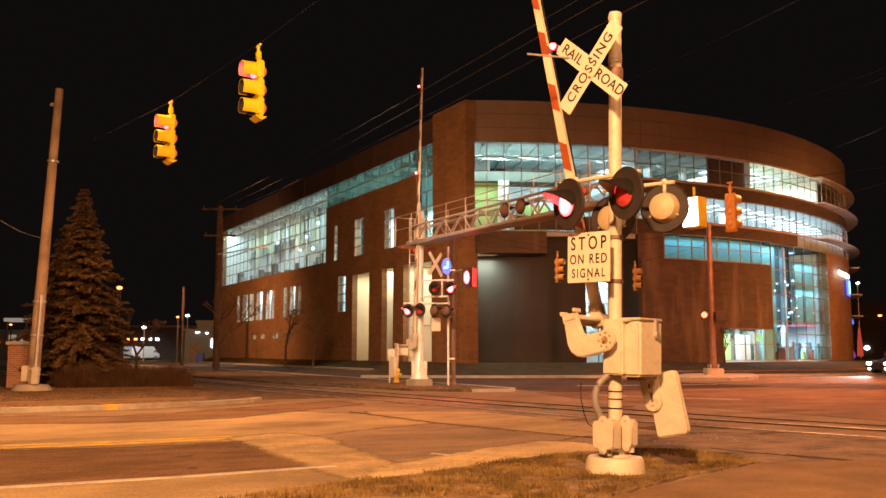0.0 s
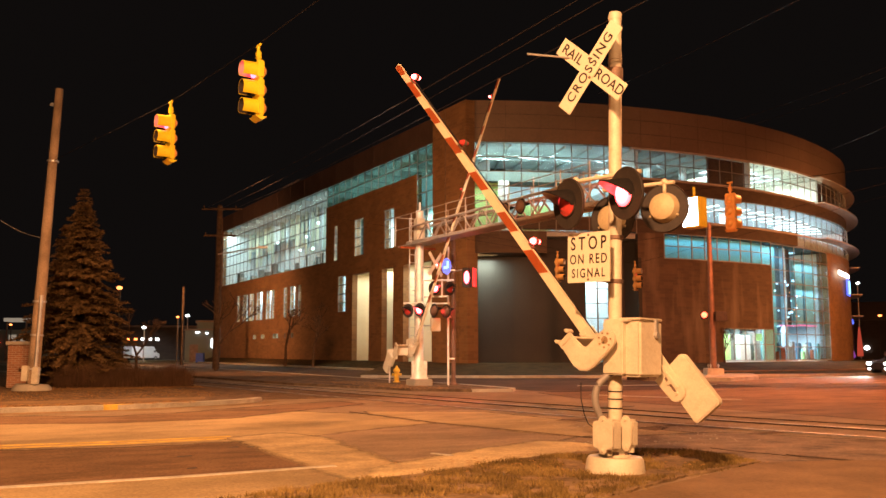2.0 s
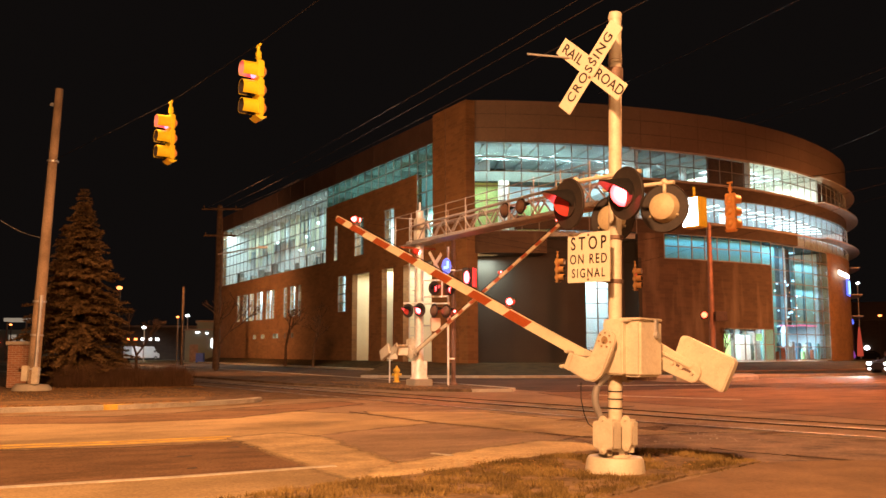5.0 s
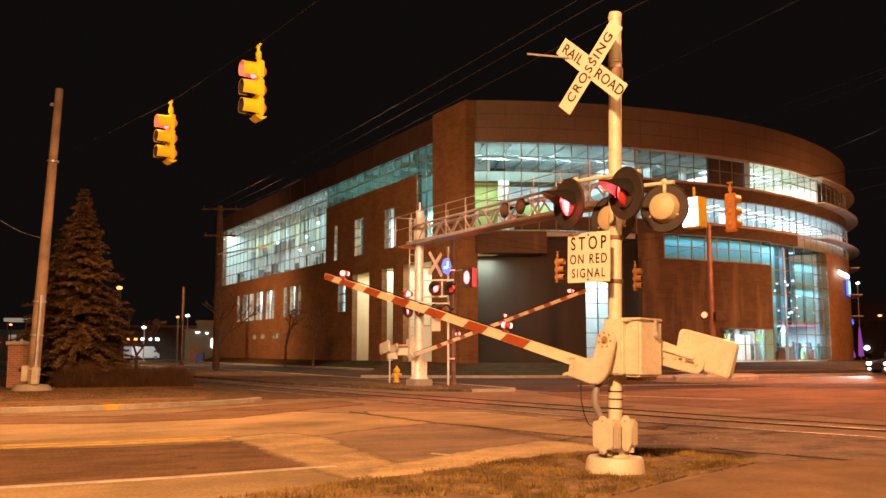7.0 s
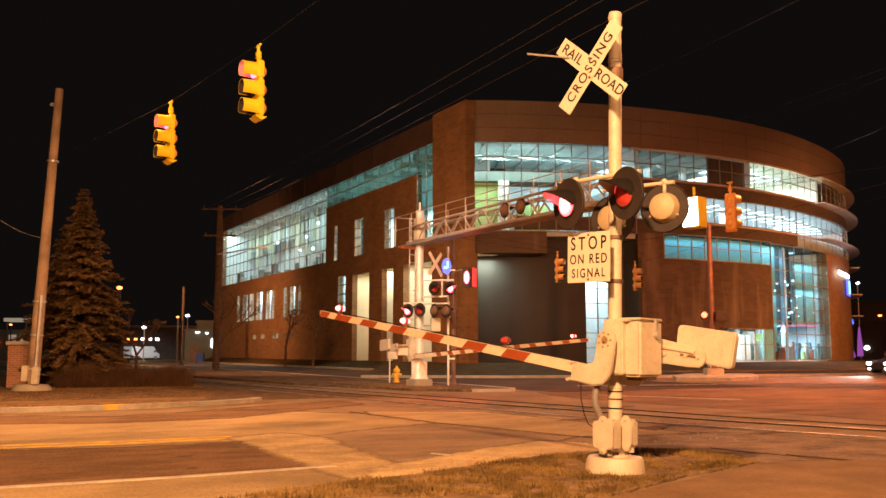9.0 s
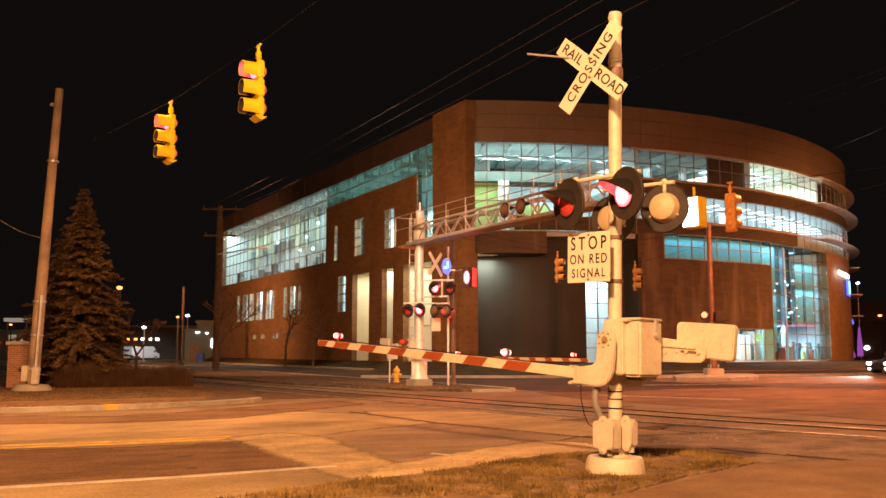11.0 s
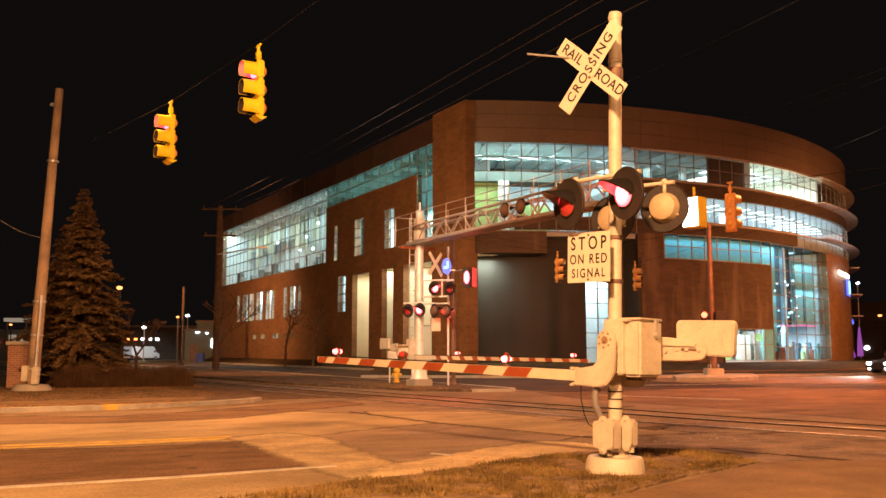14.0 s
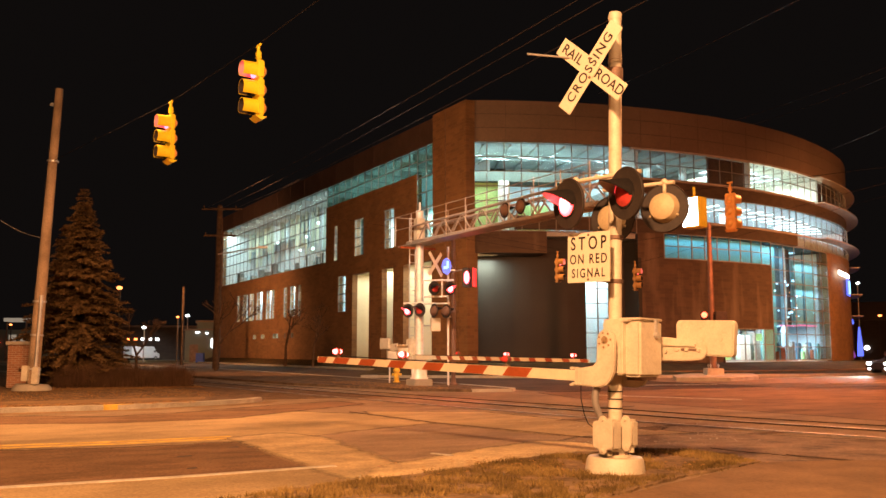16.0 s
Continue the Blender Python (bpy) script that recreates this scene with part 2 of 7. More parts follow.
BRICK_RED = brickwork("red_brick", (0.3, 0.12, 0.055), (0.32, 0.25, 0.18), 0.22, 0.075)
PANEL = surface("facade_panel", (0.16, 0.112, 0.082), 0.6, vary=0.14, scale=0.3, grain=6, bump=0.08)
PALE_WALL = surface("pale_plaster", (0.62, 0.56, 0.42), 0.8, vary=0.06, scale=0.6, grain=12, bump=0.05)
# near black: the shade of the recess is put into this colour
RECESS_DARK = surface("recess_shade_wall", (0.018, 0.0156, 0.0114), 0.7, vary=0.2, scale=0.6, grain=10, bump=0.1)
GREY_WALL = surface("grey_concrete_wall", (0.14, 0.165, 0.15), 0.8, vary=0.15, scale=0.5, grain=10, bump=0.1)
ROOM_WALL = surface("white_room_wall", (0.56, 0.65, 0.69), 0.8, vary=0.08, scale=0.4, grain=8, bump=0.03)
LOBBY = surface("blue_grey_wall", (0.3, 0.4, 0.42), 0.7, vary=0.3, scale=0.5, grain=5, bump=0.03, dirt=(0.62, 0.66, 0.66), dirt_amount=0.8)
BLUE_WALL = surface("dark_blue_wall", (0.1, 0.17, 0.21), 0.6, vary=0.15, scale=0.5, grain=5, bump=0.03)
# also stands in for dim light on the parapet and for unlit rooms
BRONZE_SHADE = surface("bronze_cladding_and_shade", (0.09, 0.06, 0.05), 0.5, 0.3, vary=0.2, scale=1, grain=10, bump=0.03)
PALE_GREEN = surface("pale_teal_wall", (0.3, 0.5, 0.47), 0.7, vary=0.3, scale=0.7, grain=5, bump=0.03)
TEAL_WALL = surface("teal_wall", (0.22, 0.5, 0.52), 0.7, vary=0.1, scale=0.5, grain=5, bump=0.03)
DRAPE = surface("grey_green_drape", (0.4, 0.46, 0.38), 0.85, vary=0.12, scale=0.6, grain=8, bump=0.05)
DRAPE_PALE = surface("pale_drape", (0.58, 0.62, 0.5), 0.85, vary=0.1, scale=0.6, grain=8, bump=0.05)
PALE_COLUMN = surface("white_column_paint", (0.8, 0.82, 0.8), 0.6, vary=0.04, scale=0.6, grain=8, bump=0.02)
ROOM_GREEN = surface("green_room_wall", (0.44, 0.62, 0.24), 0.7, vary=0.08, scale=0.4, grain=8, bump=0.03)
ROOM_FLOOR = surface("grey_room_floor", (0.3, 0.31, 0.3), 0.6, vary=0.1, scale=0.6, grain=8, bump=0.03)
ROOM_CEIL = surface("grey_ceiling", (0.44, 0.5, 0.51), 0.8, vary=0.2, scale=0.4, grain=6, bump=0.05)
MULLION = surface("grey_window_frame", (0.17, 0.165, 0.155), 0.5, 0.3, vary=0.15, scale=3, grain=20, bump=0.03)
FIN = surface("pale_sunshade", (0.36, 0.31, 0.27), 0.5, vary=0.1, scale=1, grain=10, bump=0.03)
PLASTIC_GREY = surface("grey_plastic", (0.2, 0.18, 0.16), 0.5, vary=0.15, scale=4, grain=30, bump=0.03)
GROOVE = surface("dirty_groove", (0.05, 0.032, 0.02), 0.95, vary=0.4, scale=4, grain=30, bump=0.2, dirt=(0.11, 0.075, 0.045), dirt_amount=0.6)
RUBBER = surface("black_rubber", (0.02, 0.02, 0.02), 0.8, vary=0.2, scale=5, grain=40, bump=0.1)
CAR_PAINT = surface("dark_car_paint", (0.03, 0.03, 0.035), 0.25, 0.2, vary=0.05, scale=2, grain=20, bump=0.0)
VAN_PAINT = surface("white_van_paint", (0.7, 0.7, 0.68), 0.35, vary=0.05, scale=2, grain=20, bump=0.0)
CABLE = surface("dull_cable_sheath", (0.05, 0.04, 0.036), 0.6, vary=0.2, scale=5, grain=40, bump=0.0)
BLUE_BIN = surface("blue_plastic", (0.03, 0.08, 0.4), 0.5, vary=0.1, scale=3, grain=20, bump=0.0)
HYDRANT = surface("yellow_hydrant_paint", (0.65, 0.4, 0.03), 0.45, vary=0.15, scale=5, grain=30, bump=0.1)
GLASS = window_glass("clear_glazing", (0.88, 0.95, 0.96))
GLASS_TEAL = window_glass("teal_glazing", (0.5, 0.7, 0.68), 0.12)
GLASS_BLUE = window_glass("blue_glazing", (0.64, 0.86, 0.98), 0.1)
LENS_DARK = surface("dark_red_lens", (0.48, 0.05, 0.045), 0.2, vary=0.15, scale=8, grain=60, bump=0.2)
LENS_LIT = hot_lens("lit_red_lens", (1.0, 0.045, 0.05), 12.0, 48.0, 0.152)
# dull black lining made lighter so the red lamp glow shows on it
HOOD_GLOW = surface("glow_lightened_hood_lining", (0.3, 0.26, 0.26), 0.6, vary=0.2, scale=5, grain=40, bump=0.05)
HOOD = surface("sooty_black_hood", (0.013, 0.011, 0.01), 0.8, vary=0.25, scale=5, grain=40, bump=0.08)
SIGNAL_LIT = glow("lit_signal_red", (1.0, 0.05, 0.09), 14.0)
FACE_LIT = glow("lit_red_face", (1.0, 0.012, 0.015), 2.0)
HAND_HOT = glow("lit_symbol_red", (1.0, 0.1, 0.13), 11.0)
SMALL_LIT = glow("lit_small_red_lens", (1.0, 0.1, 0.1), 16.0)
HAND_LIT = glow("lit_orange_lens", (1.0, 0.062, 0.028), 13.0)
GATE_LIT = hot_lens("lit_gate_lamp", (1.0, 0.055, 0.05), 8.0, 60.0, 0.057)
WHITE_LIT = glow("white_lamp", (0.95, 0.97, 1.0), 9.0)
DIM_LIT = glow("dim_white_panel", (1.0, 0.8, 0.6), 0.28)
WARM_LIT = glow("warm_lamp", (1.0, 0.24, 0.06), 5.0)
TUBE_LIT = glow("ceiling_tube", (0.9, 1.0, 0.97), 3.5)
RED_NEON = glow("red_neon", (1.0, 0.12, 0.18), 3.0)
BLUE_LIT = glow("blue_sign_light", (0.1, 0.16, 1.0), 1.6)
CYAN_LIT = glow("cyan_sign_light", (0.35, 0.75, 1.0), 1.8)
RED_GLOW = glow("red_lantern", (1.0, 0.1, 0.06), 0.4)
PINK_LIT = glow("magenta_lamp", (0.7, 0.15, 0.9), 0.36)

# ---- shaping helpers ----


def thing(name, m, label, category, group="", kind=""):
    ob = new(name)
    ob.empty_display_size = 0.2
    ob.matrix_world = m if isinstance(m, Matrix) else Matrix.Translation(m)
    return tagged(ob, label, category, group, kind)


def part(name, bm, material, parent=None, label="", m=None, smooth=False):
    """Link a bmesh as one mesh object, a part of its thing."""
    me = bpy.data.meshes.new(name)
    bm.normal_update()
    bm.to_mesh(me)
    bm.free()
    if smooth:
        me.shade_smooth()
        me.set_sharp_from_angle(angle=radians(40))
    for mm in (material if isinstance(material, (list, tuple)) else [material]):
        me.materials.append(mm)
    ob = new(name, me)
    if parent:
        ob.parent = parent
    if m is not None:
        ob.matrix_basis = m
    if label:
        ob["label"] = label
    return ob


def again(ob, m, parent=None):
    """Another part on the same mesh."""
    o = new(ob.name.split(".")[0], ob.data)
    o.parent = parent or ob.parent
    o.matrix_basis = m
    return o


def box(bm, x, y, z, sx, sy, sz, bevel=0.0, m=None):
    """A box about its middle, with eased edges."""
    made = bmesh.ops.create_cube(bm, size=1.0)
    vs = made["verts"]
    mm = Matrix.Translation((x, y, z)) @ Matrix.Diagonal((sx, sy, sz, 1))
    if m is not None:
        mm = m @ mm
    bmesh.ops.transform(bm, matrix=mm, verts=vs)
    if bevel:
        es = list({e for v in vs for e in v.link_edges})
        bmesh.ops.bevel(bm, geom=es, offset=bevel, segments=2, affect="EDGES", clamp_overlap=True)
    return vs


def rod(bm, a, b, r0, r1=None, n=12, caps=True):
    """A round bar from a to b."""
    a, b = Vector(a), Vector(b)
    d = b - a
    made = bmesh.ops.create_cone(bm, cap_ends=caps, segments=n, radius1=r0, radius2=r0 if r1 is None else r1, depth=d.length)
    turn = d.to_track_quat("Z", "Y").to_matrix().to_4x4()
    bmesh.ops.transform(bm, matrix=Matrix.Translation((a + b) / 2) @ turn, verts=made["verts"])
    return made["verts"]


def lathe(bm, profile, n=24, m=None):
    """A turned form about z: (radius, height) pairs."""
    rings = []
    for r, z in profile:
        rings.append([bm.verts.new((r * math.cos(2 * math.pi * i / n), r * math.sin(2 * math.pi * i / n), z)) for i in range(n)])
    for a, b in zip(rings, rings[1:]):
        for i in range(n):
            bm.faces.new((a[i], a[(i + 1) % n], b[(i + 1) % n], b[i]))
    if profile[0][0] > 1e-4:
        bm.faces.new(list(reversed(rings[0])))
    if profile[-1][0] > 1e-4:
        bm.faces.new(rings[-1])
    vs = [v for ring in rings for v in ring]
    bmesh.ops.remove_doubles(bm, verts=vs, dist=1e-5)
    if m is not None:
        bmesh.ops.transform(bm, matrix=m, verts=[v for v in vs if v.is_valid])


def slab(bm, outline, z0, z1):
    """A flat piece with the given outline, from z0 up to z1."""
    low = [bm.verts.new((p[0], p[1], z0)) for p in outline]
    top = [bm.verts.new((p[0], p[1], z1)) for p in outline]
    f = bm.faces.new(top)
    if f.normal.z < 0 or sum(a[0] * b[1] - b[0] * a[1] for a, b in zip(outline, outline[1:] + outline[:1])) < 0:
        f.normal_flip()
    bm.faces.new(low)
    k = len(outline)
    for i in range(k):
        bm.faces.new((low[i], low[(i + 1) % k], top[(i + 1) % k], top[i]))
    bmesh.ops.recalc_face_normals(bm, faces=bm.faces)


def strip(bm, line, width, z0, z1):
    """A band of that width along a line of places on the ground, from z0 up to z1."""
    left, right, rings = [], [], []
    for i, p in enumerate(line):
        a, b = Vector(line[max(i - 1, 0)]).xy, Vector(line[min(i + 1, len(line) - 1)]).xy
        d = (b - a).normalized()
        s = Vector((-d.y, d.x)) * width / 2
        left.append((p[0] + s.x, p[1] + s.y))
        right.append((p[0] - s.x, p[1] - s.y))
    for a, b in zip(left, right):
        rings.append([bm.verts.new((*a, z0)), bm.verts.new((*b, z0)), bm.verts.new((*b, z1)), bm.verts.new((*a, z1))])
    for p, q in zip(rings, rings[1:]):
        for k in range(4):
            bm.faces.new((p[k], p[(k + 1) % 4], q[(k + 1) % 4], q[k]))
    bm.faces.new(rings[0])
    bm.faces.new(rings[-1])
    bmesh.ops.recalc_face_normals(bm, faces=bm.faces)


def tube(bm, line, radius, n=6):
    """One continuous round tube through the given places."""
    rings = []
    for i, p in enumerate(line):
        d = (line[min(i + 1, len(line) - 1)] - line[max(i - 1, 0)]).normalized()
        a = d.cross(Vector((0, 0, 1)) if abs(d.z) < 0.9 else Vector((1, 0, 0))).normalized()
        b = d.cross(a)
        rings.append([bm.verts.new(p + (a * math.cos(6.28318 * k / n) + b * math.sin(6.28318 * k / n)) * radius) for k in range(n)])
    for p, q in zip(rings, rings[1:]):
        for k in range(n):
            bm.faces.new((p[k], p[(k + 1) % n], q[(k + 1) % n], q[k]))
    bm.faces.new(rings[0])
    bm.faces.new(rings[-1])
    bmesh.ops.recalc_face_normals(bm, faces=bm.faces)


def cable(name, points, radius, material, label="", category="cable", sag=0.0, parent=None):
    """A hanging wire through the given places."""
    bm = bmesh.new()
    line = []
    for a, b in zip(points, points[1:]):
        a, b = Vector(a), Vector(b)
        k = 12
        line += [a.lerp(b, i / k) - Vector((0, 0, sag * 4 * (i / k) * (1 - i / k))) for i in range(k)]
    tube(bm, line + [Vector(points[-1])], radius)
    ob = part(name, bm, material, parent, smooth=True)
    return tagged(ob, label, category) if label and not parent else ob


def letters(text, size, thick, material, parent, m, spacing=1.0):
    """Raised lettering, centred, each letter a part."""
    cu = bpy.data.curves.new("letters", "FONT")
    cu.body, cu.size, cu.extrude, cu.offset = text, size, thick, size * 0.012
    cu.align_x, cu.align_y, cu.space_character = "CENTER", "CENTER", spacing
    tmp = new("tmp", cu)
    me = bpy.data.meshes.new_from_object(tmp.evaluated_get(bpy.context.evaluated_depsgraph_get()))
    bpy.data.objects.remove(tmp)
    source = bmesh.new()
    source.from_mesh(me)
    bpy.data.meshes.remove(me)
    bmesh.ops.remove_doubles(source, verts=source.verts, dist=1e-6)
    left = set(source.verts)
    while left:
        island, edge = set(), [next(v for v in source.verts if v in left)]
        while edge:
            v = edge.pop()
            if v not in island:
                island.add(v)
                edge += [e.other_vert(v) for e in v.link_edges]
        left -= island
        bm = bmesh.new()
        copy = {v: bm.verts.new(v.co) for v in source.verts if v in island}
        for f in source.faces:
            if f.verts[0] in island:
                bm.faces.new([copy[v] for v in f.verts])
        part("letter", bm, material, parent, m=m)
    source.free()


# ---- ground, roads, verges ----


def setting(name, bm, material, label, category, parent=None, smooth=False):
    return tagged(part(name, bm, material, parent, smooth=smooth), label, category, kind="structure")


def outline(*uv):
    return [tuple(road(u, v).xy) for u, v in uv]


bm = bmesh.new()
slab(bm, [(-900, -300), (900, -300), (900, 1500), (-900, 1500)], -0.3, -0.03)
setting("ground", bm, DIRT, "dark winter grass and soil stretching away", "ground")

bm = bmesh.new()
slab(bm, outline((-70, -90), (120, -90), (120, 130), (-70, 130)), -0.02, 0.0)
setting("road", bm, ASPHALT, "worn grey asphalt of a road junction", "road")


PATCHES = []


def ragged(uv, step=0.3, wild=0.07, seed=1):
    """The outline with an uneven, worn edge."""
    rng = random.Random(seed)
    pts = []
    for (u0, v0), (u1, v1) in zip(uv, uv[1:] + uv[:1]):
        k = min(90, max(1, int(math.hypot(u1 - u0, v1 - v0) / step)))
        for i in range(k):
            f = i / k
            w = 0.0 if i == 0 else wild
            pts.append((u0 + (u1 - u0) * f + rng.uniform(-w, w), v0 + (v1 - v0) * f + rng.uniform(-w, w)))
    return pts


FEATHERED = {}


def feathered(material):
    """The same surface, worn away raggedly towards the patch's edge."""
    if material.name not in FEATHERED:
        m = material.copy()
        n, l = m.node_tree.nodes, m.node_tree.links
        at, tex, tc = n.new("ShaderNodeAttribute"), n.new("ShaderNodeTexNoise"), n.new("ShaderNodeTexCoord")
        at.attribute_name = "fade"
        tex.inputs["Scale"].default_value, tex.inputs["Detail"].default_value, tex.inputs["Roughness"].default_value = 3.5, 7, 0.7
        l.new(tc.outputs["Object"], tex.inputs["Vector"])
        add, lim, mix, clear = n.new("ShaderNodeMath"), n.new("ShaderNodeMapRange"), n.new("ShaderNodeMixShader"), n.new("ShaderNodeBsdfTransparent")
        add.operation = "MULTIPLY_ADD"
        add.inputs[1].default_value = 0.9
        l.new(tex.outputs["Fac"], add.inputs[0])
        l.new(at.outputs["Fac"], add.inputs[2])
        lim.inputs["From Min"].default_value, lim.inputs["From Max"].default_value = 0.66, 1.34
        l.new(add.outputs[0], lim.inputs["Value"])
        l.new(lim.outputs["Result"], mix.inputs["Fac"])
        l.new(clear.outputs[0], mix.inputs[1])
        l.new(n["Principled BSDF"].outputs[0], mix.inputs[2])
        l.new(mix.outputs[0], n["Material Output"].inputs["Surface"])
        FEATHERED[material.name] = m
    return FEATHERED[material.name]


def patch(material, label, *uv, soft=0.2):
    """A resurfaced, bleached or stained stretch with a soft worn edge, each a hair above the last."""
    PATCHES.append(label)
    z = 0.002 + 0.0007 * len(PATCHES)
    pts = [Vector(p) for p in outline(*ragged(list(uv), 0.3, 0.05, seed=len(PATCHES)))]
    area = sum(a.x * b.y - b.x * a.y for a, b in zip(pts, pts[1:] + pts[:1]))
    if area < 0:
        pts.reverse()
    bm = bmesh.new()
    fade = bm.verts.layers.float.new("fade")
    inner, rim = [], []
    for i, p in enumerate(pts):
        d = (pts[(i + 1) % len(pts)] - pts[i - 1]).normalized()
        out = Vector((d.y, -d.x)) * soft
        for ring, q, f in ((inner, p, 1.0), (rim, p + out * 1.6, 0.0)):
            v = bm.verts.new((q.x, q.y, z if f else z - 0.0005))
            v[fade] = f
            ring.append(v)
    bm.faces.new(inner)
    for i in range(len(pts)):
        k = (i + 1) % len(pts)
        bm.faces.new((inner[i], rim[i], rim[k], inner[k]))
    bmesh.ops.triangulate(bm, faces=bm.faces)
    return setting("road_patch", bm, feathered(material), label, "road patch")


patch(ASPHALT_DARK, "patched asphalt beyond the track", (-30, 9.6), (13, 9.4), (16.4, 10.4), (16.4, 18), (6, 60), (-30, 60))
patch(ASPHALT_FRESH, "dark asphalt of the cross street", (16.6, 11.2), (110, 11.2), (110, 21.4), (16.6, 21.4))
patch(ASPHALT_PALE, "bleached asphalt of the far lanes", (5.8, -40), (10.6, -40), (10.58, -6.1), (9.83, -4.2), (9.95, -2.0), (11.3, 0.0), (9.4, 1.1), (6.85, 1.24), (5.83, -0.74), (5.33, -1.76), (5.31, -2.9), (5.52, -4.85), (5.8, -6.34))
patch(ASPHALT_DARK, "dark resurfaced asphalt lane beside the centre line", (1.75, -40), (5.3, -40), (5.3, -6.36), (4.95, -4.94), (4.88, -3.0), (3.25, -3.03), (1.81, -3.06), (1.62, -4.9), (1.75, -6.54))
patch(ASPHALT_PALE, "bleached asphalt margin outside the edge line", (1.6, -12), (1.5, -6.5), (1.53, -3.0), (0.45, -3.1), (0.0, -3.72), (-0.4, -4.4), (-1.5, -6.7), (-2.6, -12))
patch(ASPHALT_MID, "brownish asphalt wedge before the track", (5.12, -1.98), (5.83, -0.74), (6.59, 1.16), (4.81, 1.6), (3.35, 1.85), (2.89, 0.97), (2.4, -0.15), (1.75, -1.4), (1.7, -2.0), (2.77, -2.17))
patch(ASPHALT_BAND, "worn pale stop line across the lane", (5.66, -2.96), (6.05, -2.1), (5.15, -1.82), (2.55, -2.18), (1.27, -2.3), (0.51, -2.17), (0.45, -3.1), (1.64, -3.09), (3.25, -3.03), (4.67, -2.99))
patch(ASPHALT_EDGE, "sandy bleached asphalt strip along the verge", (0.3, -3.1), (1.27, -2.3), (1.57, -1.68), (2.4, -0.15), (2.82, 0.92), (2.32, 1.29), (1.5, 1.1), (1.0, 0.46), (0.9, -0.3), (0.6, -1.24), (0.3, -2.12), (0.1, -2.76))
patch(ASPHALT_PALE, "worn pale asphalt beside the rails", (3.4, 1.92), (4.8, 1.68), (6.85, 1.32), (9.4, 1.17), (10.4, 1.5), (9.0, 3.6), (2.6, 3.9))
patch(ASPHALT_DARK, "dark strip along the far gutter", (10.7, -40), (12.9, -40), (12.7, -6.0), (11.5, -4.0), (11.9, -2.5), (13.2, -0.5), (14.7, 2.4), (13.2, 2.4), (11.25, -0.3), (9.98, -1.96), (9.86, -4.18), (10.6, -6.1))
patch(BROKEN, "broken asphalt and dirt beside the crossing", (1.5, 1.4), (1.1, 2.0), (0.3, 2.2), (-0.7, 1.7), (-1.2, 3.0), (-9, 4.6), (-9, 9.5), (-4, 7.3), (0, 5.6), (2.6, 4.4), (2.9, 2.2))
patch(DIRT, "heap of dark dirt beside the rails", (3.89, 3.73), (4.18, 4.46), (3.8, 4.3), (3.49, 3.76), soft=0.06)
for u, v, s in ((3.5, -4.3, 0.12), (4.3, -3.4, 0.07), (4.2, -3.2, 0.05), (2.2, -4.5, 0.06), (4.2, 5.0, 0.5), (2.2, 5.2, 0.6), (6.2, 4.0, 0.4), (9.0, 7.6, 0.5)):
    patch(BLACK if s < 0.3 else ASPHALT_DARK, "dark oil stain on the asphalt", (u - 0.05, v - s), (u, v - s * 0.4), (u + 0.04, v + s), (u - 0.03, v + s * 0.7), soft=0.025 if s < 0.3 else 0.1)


def line_mark(name, material, label, width, *uv, z=0.009):
    bm = bmesh.new()
    strip(bm, [road(u, v) for u, v in uv], width, 0.0008, z + 0.008)
    return setting(name, bm, material, label, "road marking")


line_mark("edge_line", WHITE_LINE, "worn white edge line on the asphalt", 0.11, (1.75, -40), (1.61, -6.54), (1.53, -4.9), (1.6, -2.94))
line_mark("centre_line", YELLOW_LINE, "worn yellow centre line on the asphalt", 0.09, (6.14, -40), (6.14, -6.32), (5.93, -4.79), (5.94, -3.0))
line_mark("centre_line", YELLOW_LINE, "worn yellow centre line on the asphalt", 0.09, (5.78, -40), (5.76, -6.34), (5.58, -4.85), (5.62, -3.15))
line_mark("stop_mark", WHITE_LINE, "short remnant of white paint before the track", 0.06, (2.22, -1.3), (1.86, -1.19))
line_mark("gutter", PAVING, "dull concrete gutter along the far kerb", 0.35, (13.75, -40), (13.75, -9), (13.6, -5.9), (13.6, -3.4), (14.1, -1.2), (14.9, 0.3), (15.6, 0.9), z=-0.004)
line_mark("tar_joint", ASPHALT_FRESH, "dark tarred joint where the asphalt ends at the crossing", 0.035, (10.5, 1.02), (9.4, 1.09), (6.85, 1.24), (4.81, 1.6), (3.35, 1.87), (2.6, 2.1))
for way in (((-0.62, 1.8), (-0.97, 1.93), (-1.6, 1.75), (-2.8, 1.36)), ((0.9, 2.46), (0.5, 2.44), (0.05, 2.58), (-0.7, 2.75), (-1.5, 3.06))):
    line_mark("crack", GROOVE, "ragged dark crack in the asphalt", 0.014, *ragged(list(way), 0.12, 0.02, 5)[:-8])
line_mark("lane_line", WHITE_LINE, "worn white lane line beyond the track", 0.12, (14.3, 10.8), (9.9, 12.7))
line_mark("lane_line", WHITE_LINE, "worn white line along the side road", 0.14, (24.3, 30.0), (23.6, 52.0))
line_mark("lane_line", WHITE_LINE, "white lane line on the side road", 0.12, (17.4, 26.0), (16.4, 34.0))
line_mark("lane_line", WHITE_LINE, "white lane line on the side road", 0.12, (19.0, 21.0), (20.5, 15.0))

# railway track: rails flush with the crossing
TRACK = [(60, -0.4), (34, 2.1), (22, 3.4), (12, 4.6), (5, 5.5), (0, 6.75), (-6, 8.7), (-25, 16)]


